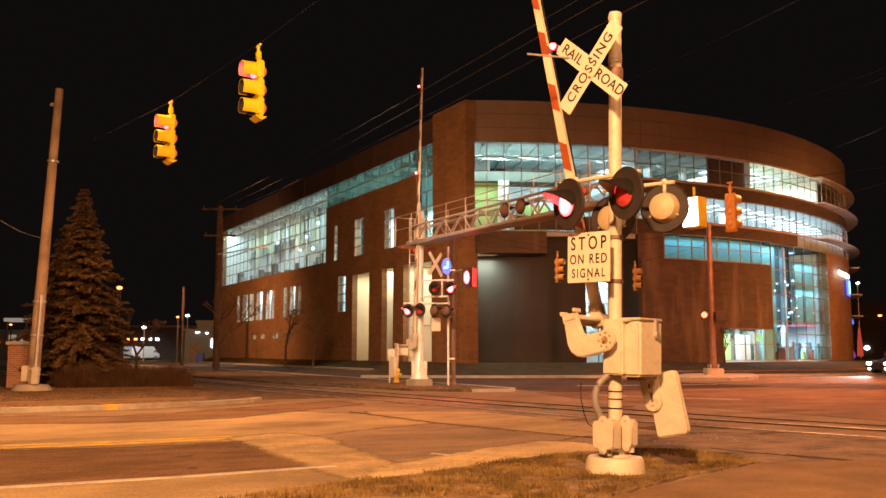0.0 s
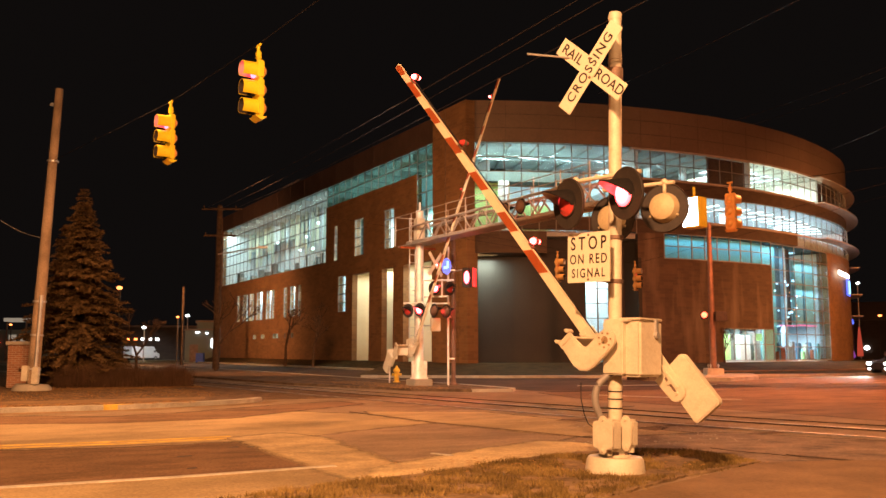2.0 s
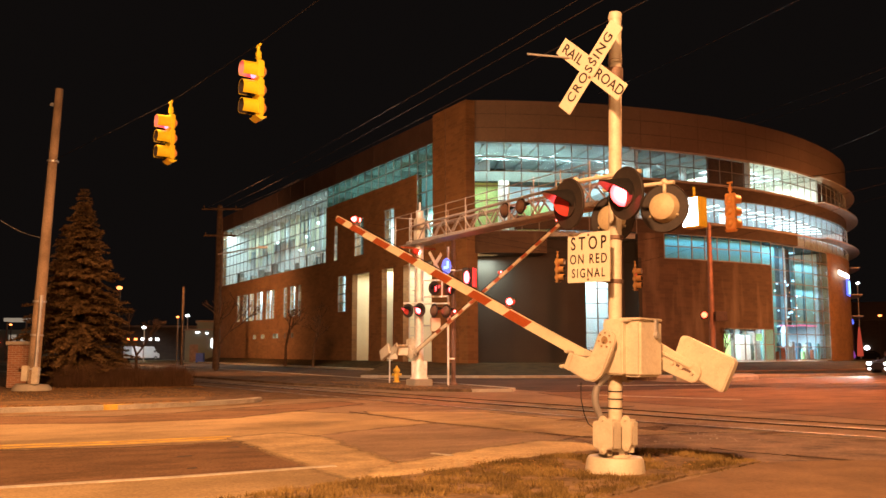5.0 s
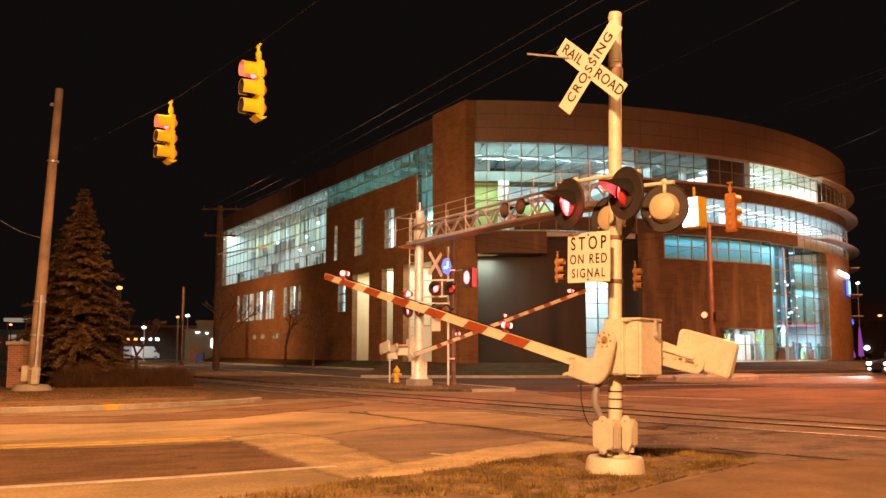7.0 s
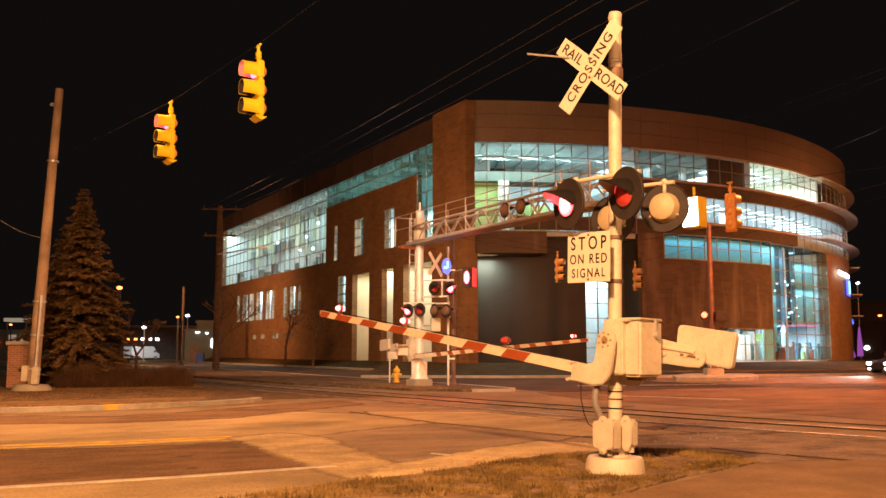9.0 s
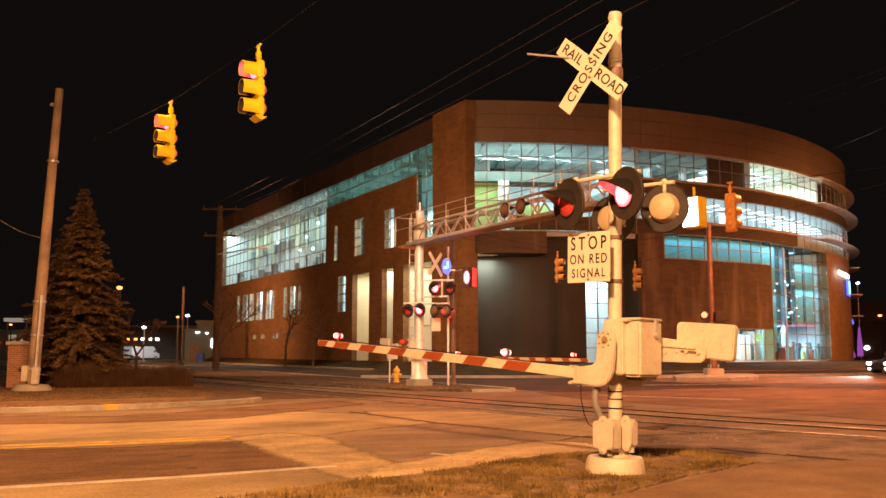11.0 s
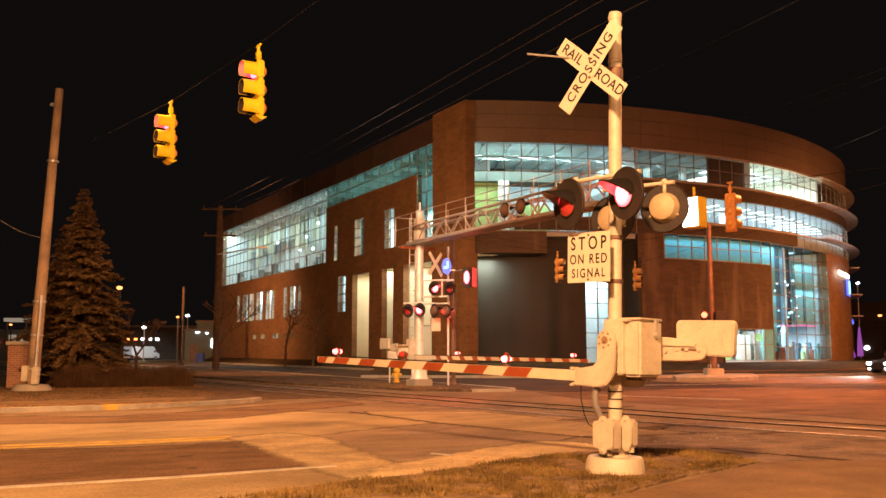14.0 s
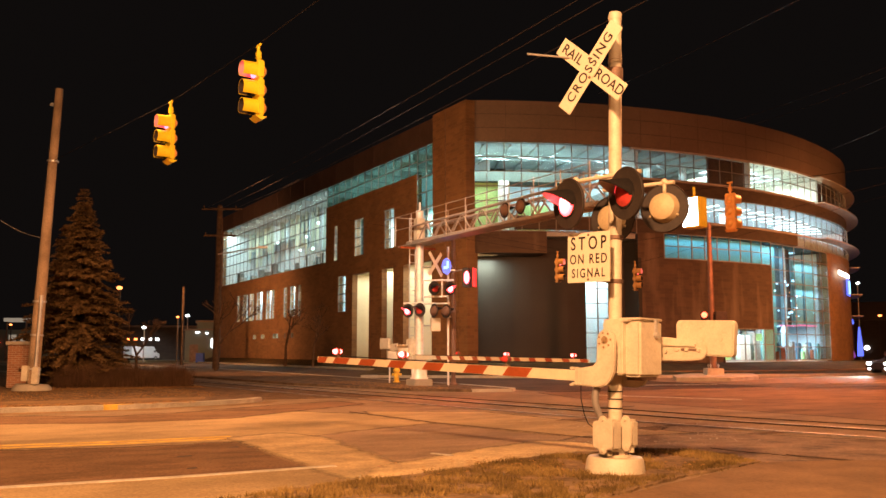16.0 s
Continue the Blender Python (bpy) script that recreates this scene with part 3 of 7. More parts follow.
def track_line(shift, dense=6):
    pts = []
    for (u0, v0), (u1, v1) in zip(TRACK, TRACK[1:]):
        for i in range(dense):
            f = i / dense
            pts.append((u0 + (u1 - u0) * f, v0 + (v1 - v0) * f + shift))
    pts.append((TRACK[-1][0], TRACK[-1][1] + shift))
    for _ in range(6):
        pts = [pts[0]] + [(b[0], (a[1] + 2 * b[1] + c[1]) / 4) for a, b, c in zip(pts, pts[1:], pts[2:])] + [pts[-1]]
    return [road(u, v) for u, v in pts]


bm = bmesh.new()
slab(bm, outline((16.6, 0.9), (16.4, 5.0), (26, 4.3), (60, 1.2), (110, -4), (110, -9), (60, -3), (34, -0.6), (20, 0.7)), 0.0005, 0.006)
setting("track_bed", bm, DIRT, "dirt and ballast between the rails beside the street", "track bed")
track = thing("railway_track", road(5, 5.5), "single railway track set flush in the asphalt crossing", "railway track")
inv = track.matrix_world.inverted()
for side in (-0.78, 0.78):
    bm = bmesh.new()
    strip(bm, [inv @ p for p in track_line(side)], 0.075, 0.001, 0.03)
    part("rail", bm, STEEL_RAIL, track, "worn steel rail with a bright head")
    for gap in (0.06 if side < 0 else -0.06,):
        bm = bmesh.new()
        strip(bm, [inv @ p for p in track_line(side + gap)], 0.035, 0.001, 0.022)
        part("flangeway", bm, GROOVE, track, "dark groove beside the rail")
for shift in (1.9,):
    bm = bmesh.new()
    strip(bm, [inv @ p for p in track_line(shift)[8:]], 0.03, 0.001, 0.021)
    part("joint", bm, GROOVE, track, "tarred joint of the crossing panel")

# near verge with grass, and the pavement on which the camera stands
bm = bmesh.new()
NEAR_VERGE = [(-2.4, -12), (-0.3, -4.57), (0.08, -4.0), (0.26, -3.44), (0.35, -2.75), (0.58, -1.91), (0.9, -1.18), (1.18, -0.23), (1.34, 0.58), (1.05, 1.45), (0.75, 1.99), (-0.06, 1.95), (-0.6, 1.8), (-1.14, -0.06), (-1.77, -1.5), (-5.2, -12)]
slab(bm, outline(*ragged(NEAR_VERGE, 0.12, 0.05, 44)), -0.02, 0.025)
setting("verge_near", bm, SOIL, "thin patchy grass verge round the signal foot", "verge")
bm = bmesh.new()
slab(bm, outline((-0.66, 1.72), (-1.76, -1.24), (-5.2, -12), (-5.2, -30), (-25, -30), (-25, 5.5), (-1.2, 3.2)), -0.02, 0.022)
setting("pavement", bm, PAVING, "smooth concrete pavement beside the verge", "pavement")


def grass(name, uv_list, count, height, label, base=0.03, seed=3):
    """Short tufts of blades over an area of the verge."""
    rng = random.Random(seed)
    poly = outline(*uv_list)
    xs, ys = [p[0] for p in poly], [p[1] for p in poly]

    def inside(x, y):
        c = False
        for (x0, y0), (x1, y1) in zip(poly, poly[1:] + poly[:1]):
            if (y0 > y) != (y1 > y) and x < (x1 - x0) * (y - y0) / (y1 - y0) + x0:
                c = not c
        return c
    vs, fs = [], []
    while len(fs) < count:
        x, y = rng.uniform(min(xs), max(xs)), rng.uniform(min(ys), max(ys))
        if not inside(x, y) or noise.noise((x * 1.6, y * 1.6, 3.0)) + 0.5 * noise.noise((x * 5, y * 5, 1.0)) < -0.22 + 0.3 * rng.random():
            continue
        for _ in range(4):
            a, h = rng.uniform(0, 6.28), height * rng.uniform(0.3, 1.1) * (1.0 + 0.7 * noise.noise((x * 3.1, y * 3.1, 7.0)))
            px, py = x + rng.gauss(0, 0.03), y + rng.gauss(0, 0.03)
            w, lean = 0.006, rng.uniform(0.2, 0.9) * h
            b = rng.uniform(0, 6.28)
            k = len(vs)
            vs += [(px - w * math.cos(a), py - w * math.sin(a), base - 0.005), (px + w * math.cos(a), py + w * math.sin(a), base - 0.005),
                   (px + lean * math.cos(b), py + lean * math.sin(b), base + h)]
            fs.append((k, k + 1, k + 2))
    me = bpy.data.meshes.new(name)
    me.from_pydata(vs, [], fs)
    me.materials.append(GRASS)
    return tagged(new(name, me), label, "grass", kind="stuff")


grass("grass", [(-0.95, -6.5), (0.04, -4.0), (0.3, -2.75), (0.53, -1.91), (0.85, -1.18), (1.12, -0.23), (1.26, 0.58), (0.98, 1.4), (0.68, 1.9), (-0.06, 1.86), (-0.55, 1.72), (-1.1, -0.06), (-1.72, -1.5), (-3.3, -6.5)], 32000, 0.05, "short dry yellow-green winter grass")
grass("grass", [(-0.9, -6.5), (0.12, -4.0), (0.44, -2.75), (0.68, -1.91), (1.0, -1.18), (1.28, -0.23), (1.46, 0.58), (1.15, 1.5), (0.85, 2.1), (-0.06, 2.05), (-0.7, 1.88), (-1.28, -0.06), (-1.95, -1.5), (-3.5, -6.5)], 4000, 0.03, "thin grass creeping over the edge of the verge", 0.008, 8)


def verge(name, label, edge, material, kerb_count, top=0.12, kerb_from=0):
    """A raised verge: its surface and the kerb along the first edges of its outline."""
    bm = bmesh.new()
    slab(bm, outline(*edge), -0.02, top)
    setting(name, bm, material, label, "verge")
    bm = bmesh.new()
    strip(bm, [road(u, v) for u, v in edge[kerb_from:kerb_count]], 0.17, -0.01, top + 0.015)
    setting("kerb", bm, KERB, "pale concrete kerb along the verge", "kerb")


verge("verge_far", "brown verge with leaf litter behind the kerb", [(14.2, -60), (14.2, -9), (14.05, -5.9), (14.05, -3.4), (14.6, -1.2), (15.3, 0.2), (15.9, 0.6), (60, -4.5), (110, -12), (110, -60)], DIRT, 7, 0.1)
bm = bmesh.new()
slab(bm, outline((15.0, -60), (15.0, -9), (15.0, -4.0), (15.9, -0.9), (17.0, -0.6), (17.0, -9), (17.0, -60)), 0.09, 0.106)
setting("footpath", bm, PAVING, "worn concrete footpath behind the kerb", "pavement")
bm = bmesh.new()
strip(bm, [road(14.05, -3.75), road(14.05, -3.45), road(14.13, -3.1)], 0.175, 0.0, 0.119)
setting("kerb_paint", bm, YELLOW_KERB, "faded yellow paint on the kerb", "kerb")
verge("island", "dirt and leaf litter island round the far signal", [(60, 2.8), (27, 5.4), (19.5, 7.2), (17.9, 8.6), (17.5, 9.9), (18.1, 10.4), (22, 10.7), (60, 10.9)], DIRT, 8, 0.09, 3)
bm = bmesh.new()
slab(bm, [(10.75, 42.0), (13.2, 41.9), (15.3, 44.2), (17.0, 50.0), (13.4, 50.2), (11.6, 46.0)], -0.02, 0.17)
setting("refuge", bm, KERB, "pale concrete traffic refuge slab", "refuge")

# ---- the arena building ----
CORNER = (1.59, 58.0)
arena = thing("arena_building", pose(CORNER[0], CORNER[1], 0.0, 0, 0, TURN), "large brown brick arena with lit curved glass front", "building")
RAD = 36.6
CX, CY = 18.15, 32.24                          # middle of the curved front, inward and along the wall


def cp(r, a, z=0.0):
    """A place on the curved front: radius, degrees round from the corner, height."""
    t = radians(a - TURN)
    f = min(max((a - 46) / 26, 0.0), 1.0)
    r += 0.7 * f * f * (3 - 2 * f)             # the curve opens out towards its far end
    return Vector((CX + r * math.sin(t), CY - r * math.cos(t), z))

# lawn that rises to the building, with its pavement
bm = bmesh.new()
PLACE = pose(CORNER[0], CORNER[1], 0.0, 0, 0, TURN)
rows = [[PLACE @ Vector((x, u, z)) for x, z in ((-1.9, 0.1), (-1.2, 0.35), (-0.3, 0.62), (3.0, 0.62))] for u in (62, 40, 20, 4)]
rows += [[PLACE @ cp(RAD + d, a, z) for d, z in ((11.0, 0.1), (7.0, 0.3), (2.5, 0.6), (-3.0, 0.62))] for a in range(-8, 97, 6)]
grid = [[bm.verts.new(p) for p in r] for r in rows]
for a, b in zip(grid, grid[1:]):
    for i in range(3):
        bm.faces.new((a[i], a[i + 1], b[i + 1], b[i]))
bmesh.ops.recalc_face_normals(bm, faces=bm.faces)
setting("lawn", bm, LAWN, "dark mown lawn banked up to the building", "lawn")
bm = bmesh.new()
strip(bm, [PLACE @ p for p in [Vector((-2.1, 62, 0)), Vector((-2.1, 30, 0)), Vector((-2.1, 6, 0))] + [cp(RAD + 11.3, a) for a in range(-7, 97, 4)]], 0.8, -0.01, 0.13)
setting("kerb", bm, KERB, "pale concrete kerb and path before the building", "kerb")
bm = bmesh.new()
strip(bm, [PLACE @ cp(RAD + 8.0, a) for a in range(10, 97, 4)], 1.3, 0.0, 0.27)
setting("footpath", bm, PAVING, "concrete footpath across the lawn", "pavement")


def wall_cells(bm, u0, u1, z0, z1, x0, x1, holes):
    us = sorted({u0, u1, *[h[0] for h in holes], *[h[1] for h in holes]})
    zs = sorted({z0, z1, *[h[2] for h in holes], *[h[3] for h in holes]})
    us, zs = [u for u in us if u0 <= u <= u1], [z for z in zs if z0 <= z <= z1]
    for za, zb in zip(zs, zs[1:]):
        run = None
        for ua, ub in list(zip(us, us[1:])) + [(u1, u1)]:
            mu, mz = (ua + ub) / 2, (za + zb) / 2
            solid = ub > ua and not any(h[0] < mu < h[1] and h[2] < mz < h[3] for h in holes)
            if solid and run is None:
                run = ua
            if not solid and run is not None:
                box(bm, (x0 + x1) / 2, (run + ua) / 2, mz, x1 - x0, ua - run, zb - za)
                run = None


def sector(bm, r0, r1, a0, a1, z0, z1, step=2.0):
    k = max(1, round((a1 - a0) / step))
    rings = []
    for i in range(k + 1):
        a = a0 + (a1 - a0) * i / k
        rings.append([bm.verts.new(cp(r, a, z)) for r, z in ((r0, z0), (r1, z0), (r1, z1), (r0, z1))])
    for p, q in zip(rings, rings[1:]):
        for i in range(4):
            bm.faces.new((p[i], p[(i + 1) % 4], q[(i + 1) % 4], q[i]))
    bm.faces.new(rings[0])
    bm.faces.new(rings[-1])
    bmesh.ops.recalc_face_normals(bm, faces=bm.faces)


def flat_window(u0, u1, z0, z1, nu, nz, glass, x=0.12, name="window", slim=0.05):
    """A glazed opening in the straight wall: frame and single panes."""
    bm = bmesh.new()
    for i in range(nu + 1):
        u = u0 + (u1 - u0) * i / nu
        box(bm, x, u, (z0 + z1) / 2, 2 * slim, slim, z1 - z0)
    for j in range(nz + 1):
        z = z0 + (z1 - z0) * j / nz
        box(bm, x - 0.003, (u0 + u1) / 2, z, 0.12, u1 - u0, 0.06)
    w = part(name, bm, MULLION, arena, "dark aluminium window frame with clear panes")
    pane = None
    for i in range(nu):
        for j in range(nz):
            m = Matrix.Translation((x, u0 + (u1 - u0) * (i + 0.5) / nu, z0 + (z1 - z0) * (j + 0.5) / nz))
            if pane is None:
                bm = bmesh.new()
                box(bm, 0, 0, 0, 0.02, (u1 - u0) / nu - 0.06, (z1 - z0) / nz - 0.06)
                pane = part("pane", bm, glass, w, m=m)
                pane.visible_shadow = False
            else:
                again(pane, m, w).visible_shadow = False


def round_window(a0, a1, z0, z1, na, nz, glass, r=RAD, name="curved_window", rail=MULLION, deep=0.07):
    bm = bmesh.new()
    for i in range(na + 1):
        a = a0 + (a1 - a0) * i / na
        box(bm, 0, 0, 0, 0.065, deep, z1 - z0, m=Matrix.Translation(cp(r, a, (z0 + z1) / 2)) @ pose(0, 0, 0, 0, 0, a - TURN))
    for j in range(nz + 1):
        z = z0 + (z1 - z0) * j / nz
        sector(bm, r - deep * 0.5 - 0.002, r + deep * 0.5 + 0.003, a0, a1, z - 0.03, z + 0.03, (a1 - a0) / na)
    w = part(name, bm, rail, arena, "dark curved curtain-wall frame with clear panes")
    pane = None
    wide = 2 * r * math.sin(radians((a1 - a0) / na / 2))
    for i in range(na):
        for j in range(nz):
            a = a0 + (a1 - a0) * (i + 0.5) / na
            m = Matrix.Translation(cp(r, a, z0 + (z1 - z0) * (j + 0.5) / nz)) @ pose(0, 0, 0, 0, 0, a - TURN)
            if pane is None:
                bm = bmesh.new()
                box(bm, 0, 0, 0, wide - 0.06, 0.02, (z1 - z0) / nz - 0.06)
                pane = part("pane", bm, glass, w, m=m)
                pane.visible_shadow = False
            else:
                again(pane, m, w).visible_shadow = False


# straight brick side
SLITS = [(51.24, 52.38), (48.17, 50.15), (45.87, 47.56), (42.88, 45.08), (40.05, 41.75), (38.96, 39.8), (35.14, 36.16), (32.85, 34.31), (31.13, 32.06)]
SMALL = [(44.9, 46.16), (41.97, 43.35), (37.58, 39.4), (35.36, 35.89), (33.06, 33.89)]
MIDS = [(22.18, 22.95), (16.66, 18.46), (10.98, 12.74)]
TALL = [(15.46, 18.81), (11.06, 13.07), (4.6, 9.34)]
holes = [(24.9, 59.1, 9.2, 15.95), (4.6, 24.9, 14.08, 15.95), (4.6, 7.3, 9.3, 15.95)]
holes += [(a, b, 4.68, 7.66) for a, b in SLITS] + [(a, b, 2.66, 3.16) for a, b in SMALL]
holes += [(a, b, 9.15, 12.2) for a, b in MIDS] + [(20.28, 22.0, 4.68, 7.72)] + [(a, b, 0.6, 7.66) for a, b in TALL]
bm = bmesh.new()
wall_cells(bm, 4.5, 60.0, 0.3, 15.95, 0.0, 0.45, holes)
part("side_wall", bm, BRICK, arena, "brown brick side wall with tall openings")
# darker than the curved band's panels: weaker light put into the colour
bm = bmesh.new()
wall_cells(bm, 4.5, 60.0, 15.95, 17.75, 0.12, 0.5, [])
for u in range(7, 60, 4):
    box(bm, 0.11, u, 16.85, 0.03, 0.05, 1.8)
part("parapet", bm, BRONZE_SHADE, arena, "plain brown panel parapet")
bm = bmesh.new()
wall_cells(bm, -0.1, 4.5, 7.66, 17.8, -0.16, 0.5, [])
part("corner_tower", bm, BRICK, arena, "brick corner tower")
bm = bmesh.new()
box(bm, -0.175, 2.66, 13.0, 0.03, 0.06, 9.4)
part("rain_pipe", bm, DARK_STEEL, arena)
bm = bmesh.new()
wall_cells(bm, 0.95, 4.5, 0.3, 7.66, -0.22, 0.45, [])
part("tower_base", bm, BRICK, arena, "brick base of the corner tower")
bm = bmesh.new()
box(bm, 0.2, 0.3, 4.0, 0.78, 1.2, 7.32, 0.02)
part("corner_pier", bm, BRICK, arena, "brick pier under the tower")
bm = bmesh.new()
box(bm, 18, 60.2, 9.0, 36, 0.5, 17.4)
box(bm, 30, 64, 9.0, 0.5, 8, 17.0)
part("end_wall", bm, BRICK, arena)
bm = bmesh.new()
slab(bm, [(0.5, 0.5), (0.5, 60), (36, 64), tuple(cp(RAD - 0.4, 90).xy), *[tuple(cp(RAD - 0.4, a).xy) for a in range(80, 0, -5)]], 17.3, 17.6)
part("roof", bm, PANEL, arena)

flat_window(24.9, 59.1, 9.2, 15.95, 24, 6, GLASS, slim=0.03)
flat_window(7.3, 24.9, 14.08, 15.95, 13, 2, GLASS_TEAL)
flat_window(4.6, 7.3, 9.3, 15.95, 2, 6, GLASS_TEAL)
for a, b in SLITS:
    flat_window(a, b, 4.68, 7.66, 1, 4, GLASS)
for a, b in SMALL:
    flat_window(a, b, 2.66, 3.16, 1, 1, GLASS)
for a, b in MIDS:
    flat_window(a, b, 9.15, 12.2, 2, 4, GLASS)
flat_window(20.28, 22.0, 4.68, 7.72, 2, 4, GLASS)

# rooms behind the straight side
bm = bmesh.new()
wall_cells(bm, 23.0, 60, 0.4, 9.0, 3.6, 3.8, [])
wall_cells(bm, 4.6, 60, 9.2, 15.95, 4.4, 4.6, [])
for u in (23.6, 10.0):
    box(bm, 3.2, u, 4.5, 5.0, 0.2, 8.0)
box(bm, 2.5, 59.6, 12.5, 4.0, 0.2, 6.9)
box(bm, 2.2, 59.6, 4.5, 3.4, 0.2, 8.0)
part("room_wall", bm, ROOM_WALL, arena)
bm = bmesh.new()
box(bm, 3.8, 32, 8.85, 6.6, 56, 0.3)
part("floor_slab", bm, ROOM_FLOOR, arena)
bm = bmesh.new()
box(bm, 3.8, 32, 16.15, 6.5, 56, 0.3)
for u in range(6, 60, 3):
    box(bm, 3.6, u, 15.75, 6.0, 0.18, 0.5)
part("hall_ceiling", bm, ROOM_CEIL, arena, "dark beams under the hall ceiling")
for u in range(10, 58, 6):
    bm = bmesh.new()
    rod(bm, (3.9, u + 0.6, 9.0), (3.9, u + 0.6, 16.0), 0.16, n=12)
    part("column", bm, ROOM_WALL, arena, smooth=True)
for u, x, z in ((28, 2.2, 13.3), (31, 3.0, 12.4), (33.5, 2.0, 11.4), (37, 2.6, 13.0), (40.5, 3.2, 12.0), (29.5, 2.6, 11.6), (45, 2.2, 13.2), (35, 3.1, 14.2)):
    bm = bmesh.new()
    bmesh.ops.create_uvsphere(bm, u_segments=10, v_segments=6, radius=0.16, matrix=Matrix.Translation((x, u, z)))
    lamp = part("pendant_lamp", bm, TUBE_LIT, arena, "small lit pendant lamp")
    bm = bmesh.new()
    rod(bm, (x, u, z), (x, u, 16.0), 0.015, n=5)
    part("cord", bm, MULLION, lamp)
rng = random.Random(21)
for i in range(26):
    u, w, h = rng.uniform(25.5, 57), rng.uniform(0.4, 1.6), rng.uniform(0.7, 1.7)
    bm = bmesh.new()
    box(bm, rng.uniform(1.2, 3.4), u, 9.0 + h / 2, 0.6, w, h, 0.04)
    part("equipment", bm, rng.choice((PLASTIC_GREY, MULLION, ROOM_WALL, GALV)), arena, "gym machine behind the glass")
for u in (26.5, 30.2, 34.8):
    bm = bmesh.new()
    box(bm, 4.3, u, 12.4, 0.08, rng.uniform(0.5, 1.4), 6.2)
    part("wall_panel", bm, GREY_WALL, arena, "grey panel on the hall wall")
u = 25.6
while u < 58.5:
    w, low = rng.uniform(0.5, 1.3), rng.choice((11.4, 12.2, 12.8, 13.4))
    bm = bmesh.new()
    for k in range(4):
        box(bm, 3.2 + 0.05 * (k % 2), u + w * (k + 0.5) / 4, (low + 15.9) / 2, 0.05, w / 4, 15.9 - low, 0.012)
    part("curtain", bm, rng.choice((DRAPE, DRAPE, DRAPE_PALE, ROOM_WALL)), arena, "pale folded hall curtain")
    u += w + rng.choice((0.02, 0.05, 0.5))
bm = bmesh.new()
wall_cells(bm, 4.2, 20.2, 0.4, 8.5, 2.6, 2.8, [])
box(bm, 1.5, 10, 8.1, 2.2, 19, 0.8)
for u in (9.9, 14.6, 19.6):
    box(bm, 1.6, u, 4.2, 2.0, 0.3, 7.4)
part("portico_wall", bm, PALE_WALL, arena, "pale lit wall of the entrance portico")


def room_light(x, y, z, sx, sy, watts, color=(0.8, 0.95, 1.0), turn=0.0):
    """Fluorescent ceiling lighting of a room in the arena, and a few added unseen lamps."""
    data = bpy.data.lights.new("arena_lighting", "AREA")
    data.shape, data.size, data.size_y, data.energy, data.color = "RECTANGLE", sx, sy, watts, color
    ob = new("arena_lighting", data)
    ob.matrix_world = pose(CORNER[0], CORNER[1], 0.0, 0, 0, TURN) @ pose(x, y, z, 0, 0, turn)


room_light(1.0, 50.5, 15.5, 1.2, 18, 1400, (0.86, 1.0, 0.95))
room_light(1.0, 32.5, 15.5, 1.2, 16, 1200, (0.8, 1.0, 0.98))
room_light(2.4, 14, 15.4, 3, 18, 420, (0.7, 0.95, 0.95))
room_light(3.3, 42, 8.6, 0.4, 26, 6500, (0.95, 1.0, 0.95))
room_light(2.4, 39.5, 4.3, 1.6, 14, 900, (0.95, 1.0, 0.95))
room_light(1.5, 15.0, 7.6, 1.4, 7, 440, (0.97, 0.97, 0.76))
room_light(1.5, 7.0, 7.6, 1.4, 4.2, 300, (0.9, 1.0, 0.82))
for a, b in MIDS:
    room_light(3.6, (a + b) / 2, 12.6, 1.0, b - a + 1.0, 1100, (0.95, 1.0, 0.9))
room_light(2.4, 21.5, 8.3, 2, 2.5, 420, (0.8, 0.98, 1.0))

# curved front: bands from the roof down
bm = bmesh.new()
sector(bm, RAD - 0.5, RAD + 0.05, -0.3, 96, 15.1, 17.88)
band = part("roof_band", bm, BRONZE_SHADE, arena, "plain brown panel band under the roofline")
BAY = 3.7
for row in range(3):
    for i in range(26):
        a, z = -0.3 + BAY * i, 15.57 + 0.928 * row
        bm = bmesh.new()
        sector(bm, RAD + 0.052, RAD + 0.085, a + 0.016, a + BAY - 0.016, z - 0.446, z + 0.446, BAY / 4)
        part("panel", bm, PANEL, band)
for z, out, a0 in ((15.0, 0.75, 17), (12.95, 0.95, 14), (10.15, 0.95, 22)):
    bm = bmesh.new()
    sector(bm, RAD - 0.1, RAD + 0.12 if a0 == 22 else RAD + 0.2, a0, 48, z - 0.06, z + 0.06)
    sector(bm, RAD - 0.1, RAD + out, 48, 96, z - 0.045, z + 0.045)
    part("sunshade", bm, FIN, arena, "thin pale sunshade ring round the glass")
for z, out in ((8.8, 0.9), (6.4, 1.0), (4.5, 1.0)):
    bm = bmesh.new()
    sector(bm, RAD - 0.1, RAD + out, 67.5, 84, z - 0.045, z + 0.045)
    part("sunshade", bm, FIN, arena, "thin pale sunshade ring round the glass")
round_window(-0.35, 17.5, 9.2, 15.1, 10, 6, GLASS)
round_window(17.5, 70, 13.05, 15.0, 28, 2, GLASS, deep=0.05)
round_window(17.5, 43, 10.25, 12.0, 15, 2, GLASS)
round_window(43, 70, 9.3, 12.0, 14, 3, GLASS, deep=0.04)
round_window(20.8, 36.9, 7.62, 9.3, 9, 2, GLASS_BLUE)
round_window(36.9, 52, 0.75, 9.2, 6, 9, GLASS_BLUE, deep=0.05)
round_window(28.4, 36.9, 0.75, 2.95, 5, 2, GLASS)
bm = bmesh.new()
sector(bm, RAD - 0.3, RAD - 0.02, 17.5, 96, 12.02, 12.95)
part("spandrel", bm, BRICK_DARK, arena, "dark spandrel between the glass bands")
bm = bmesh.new()
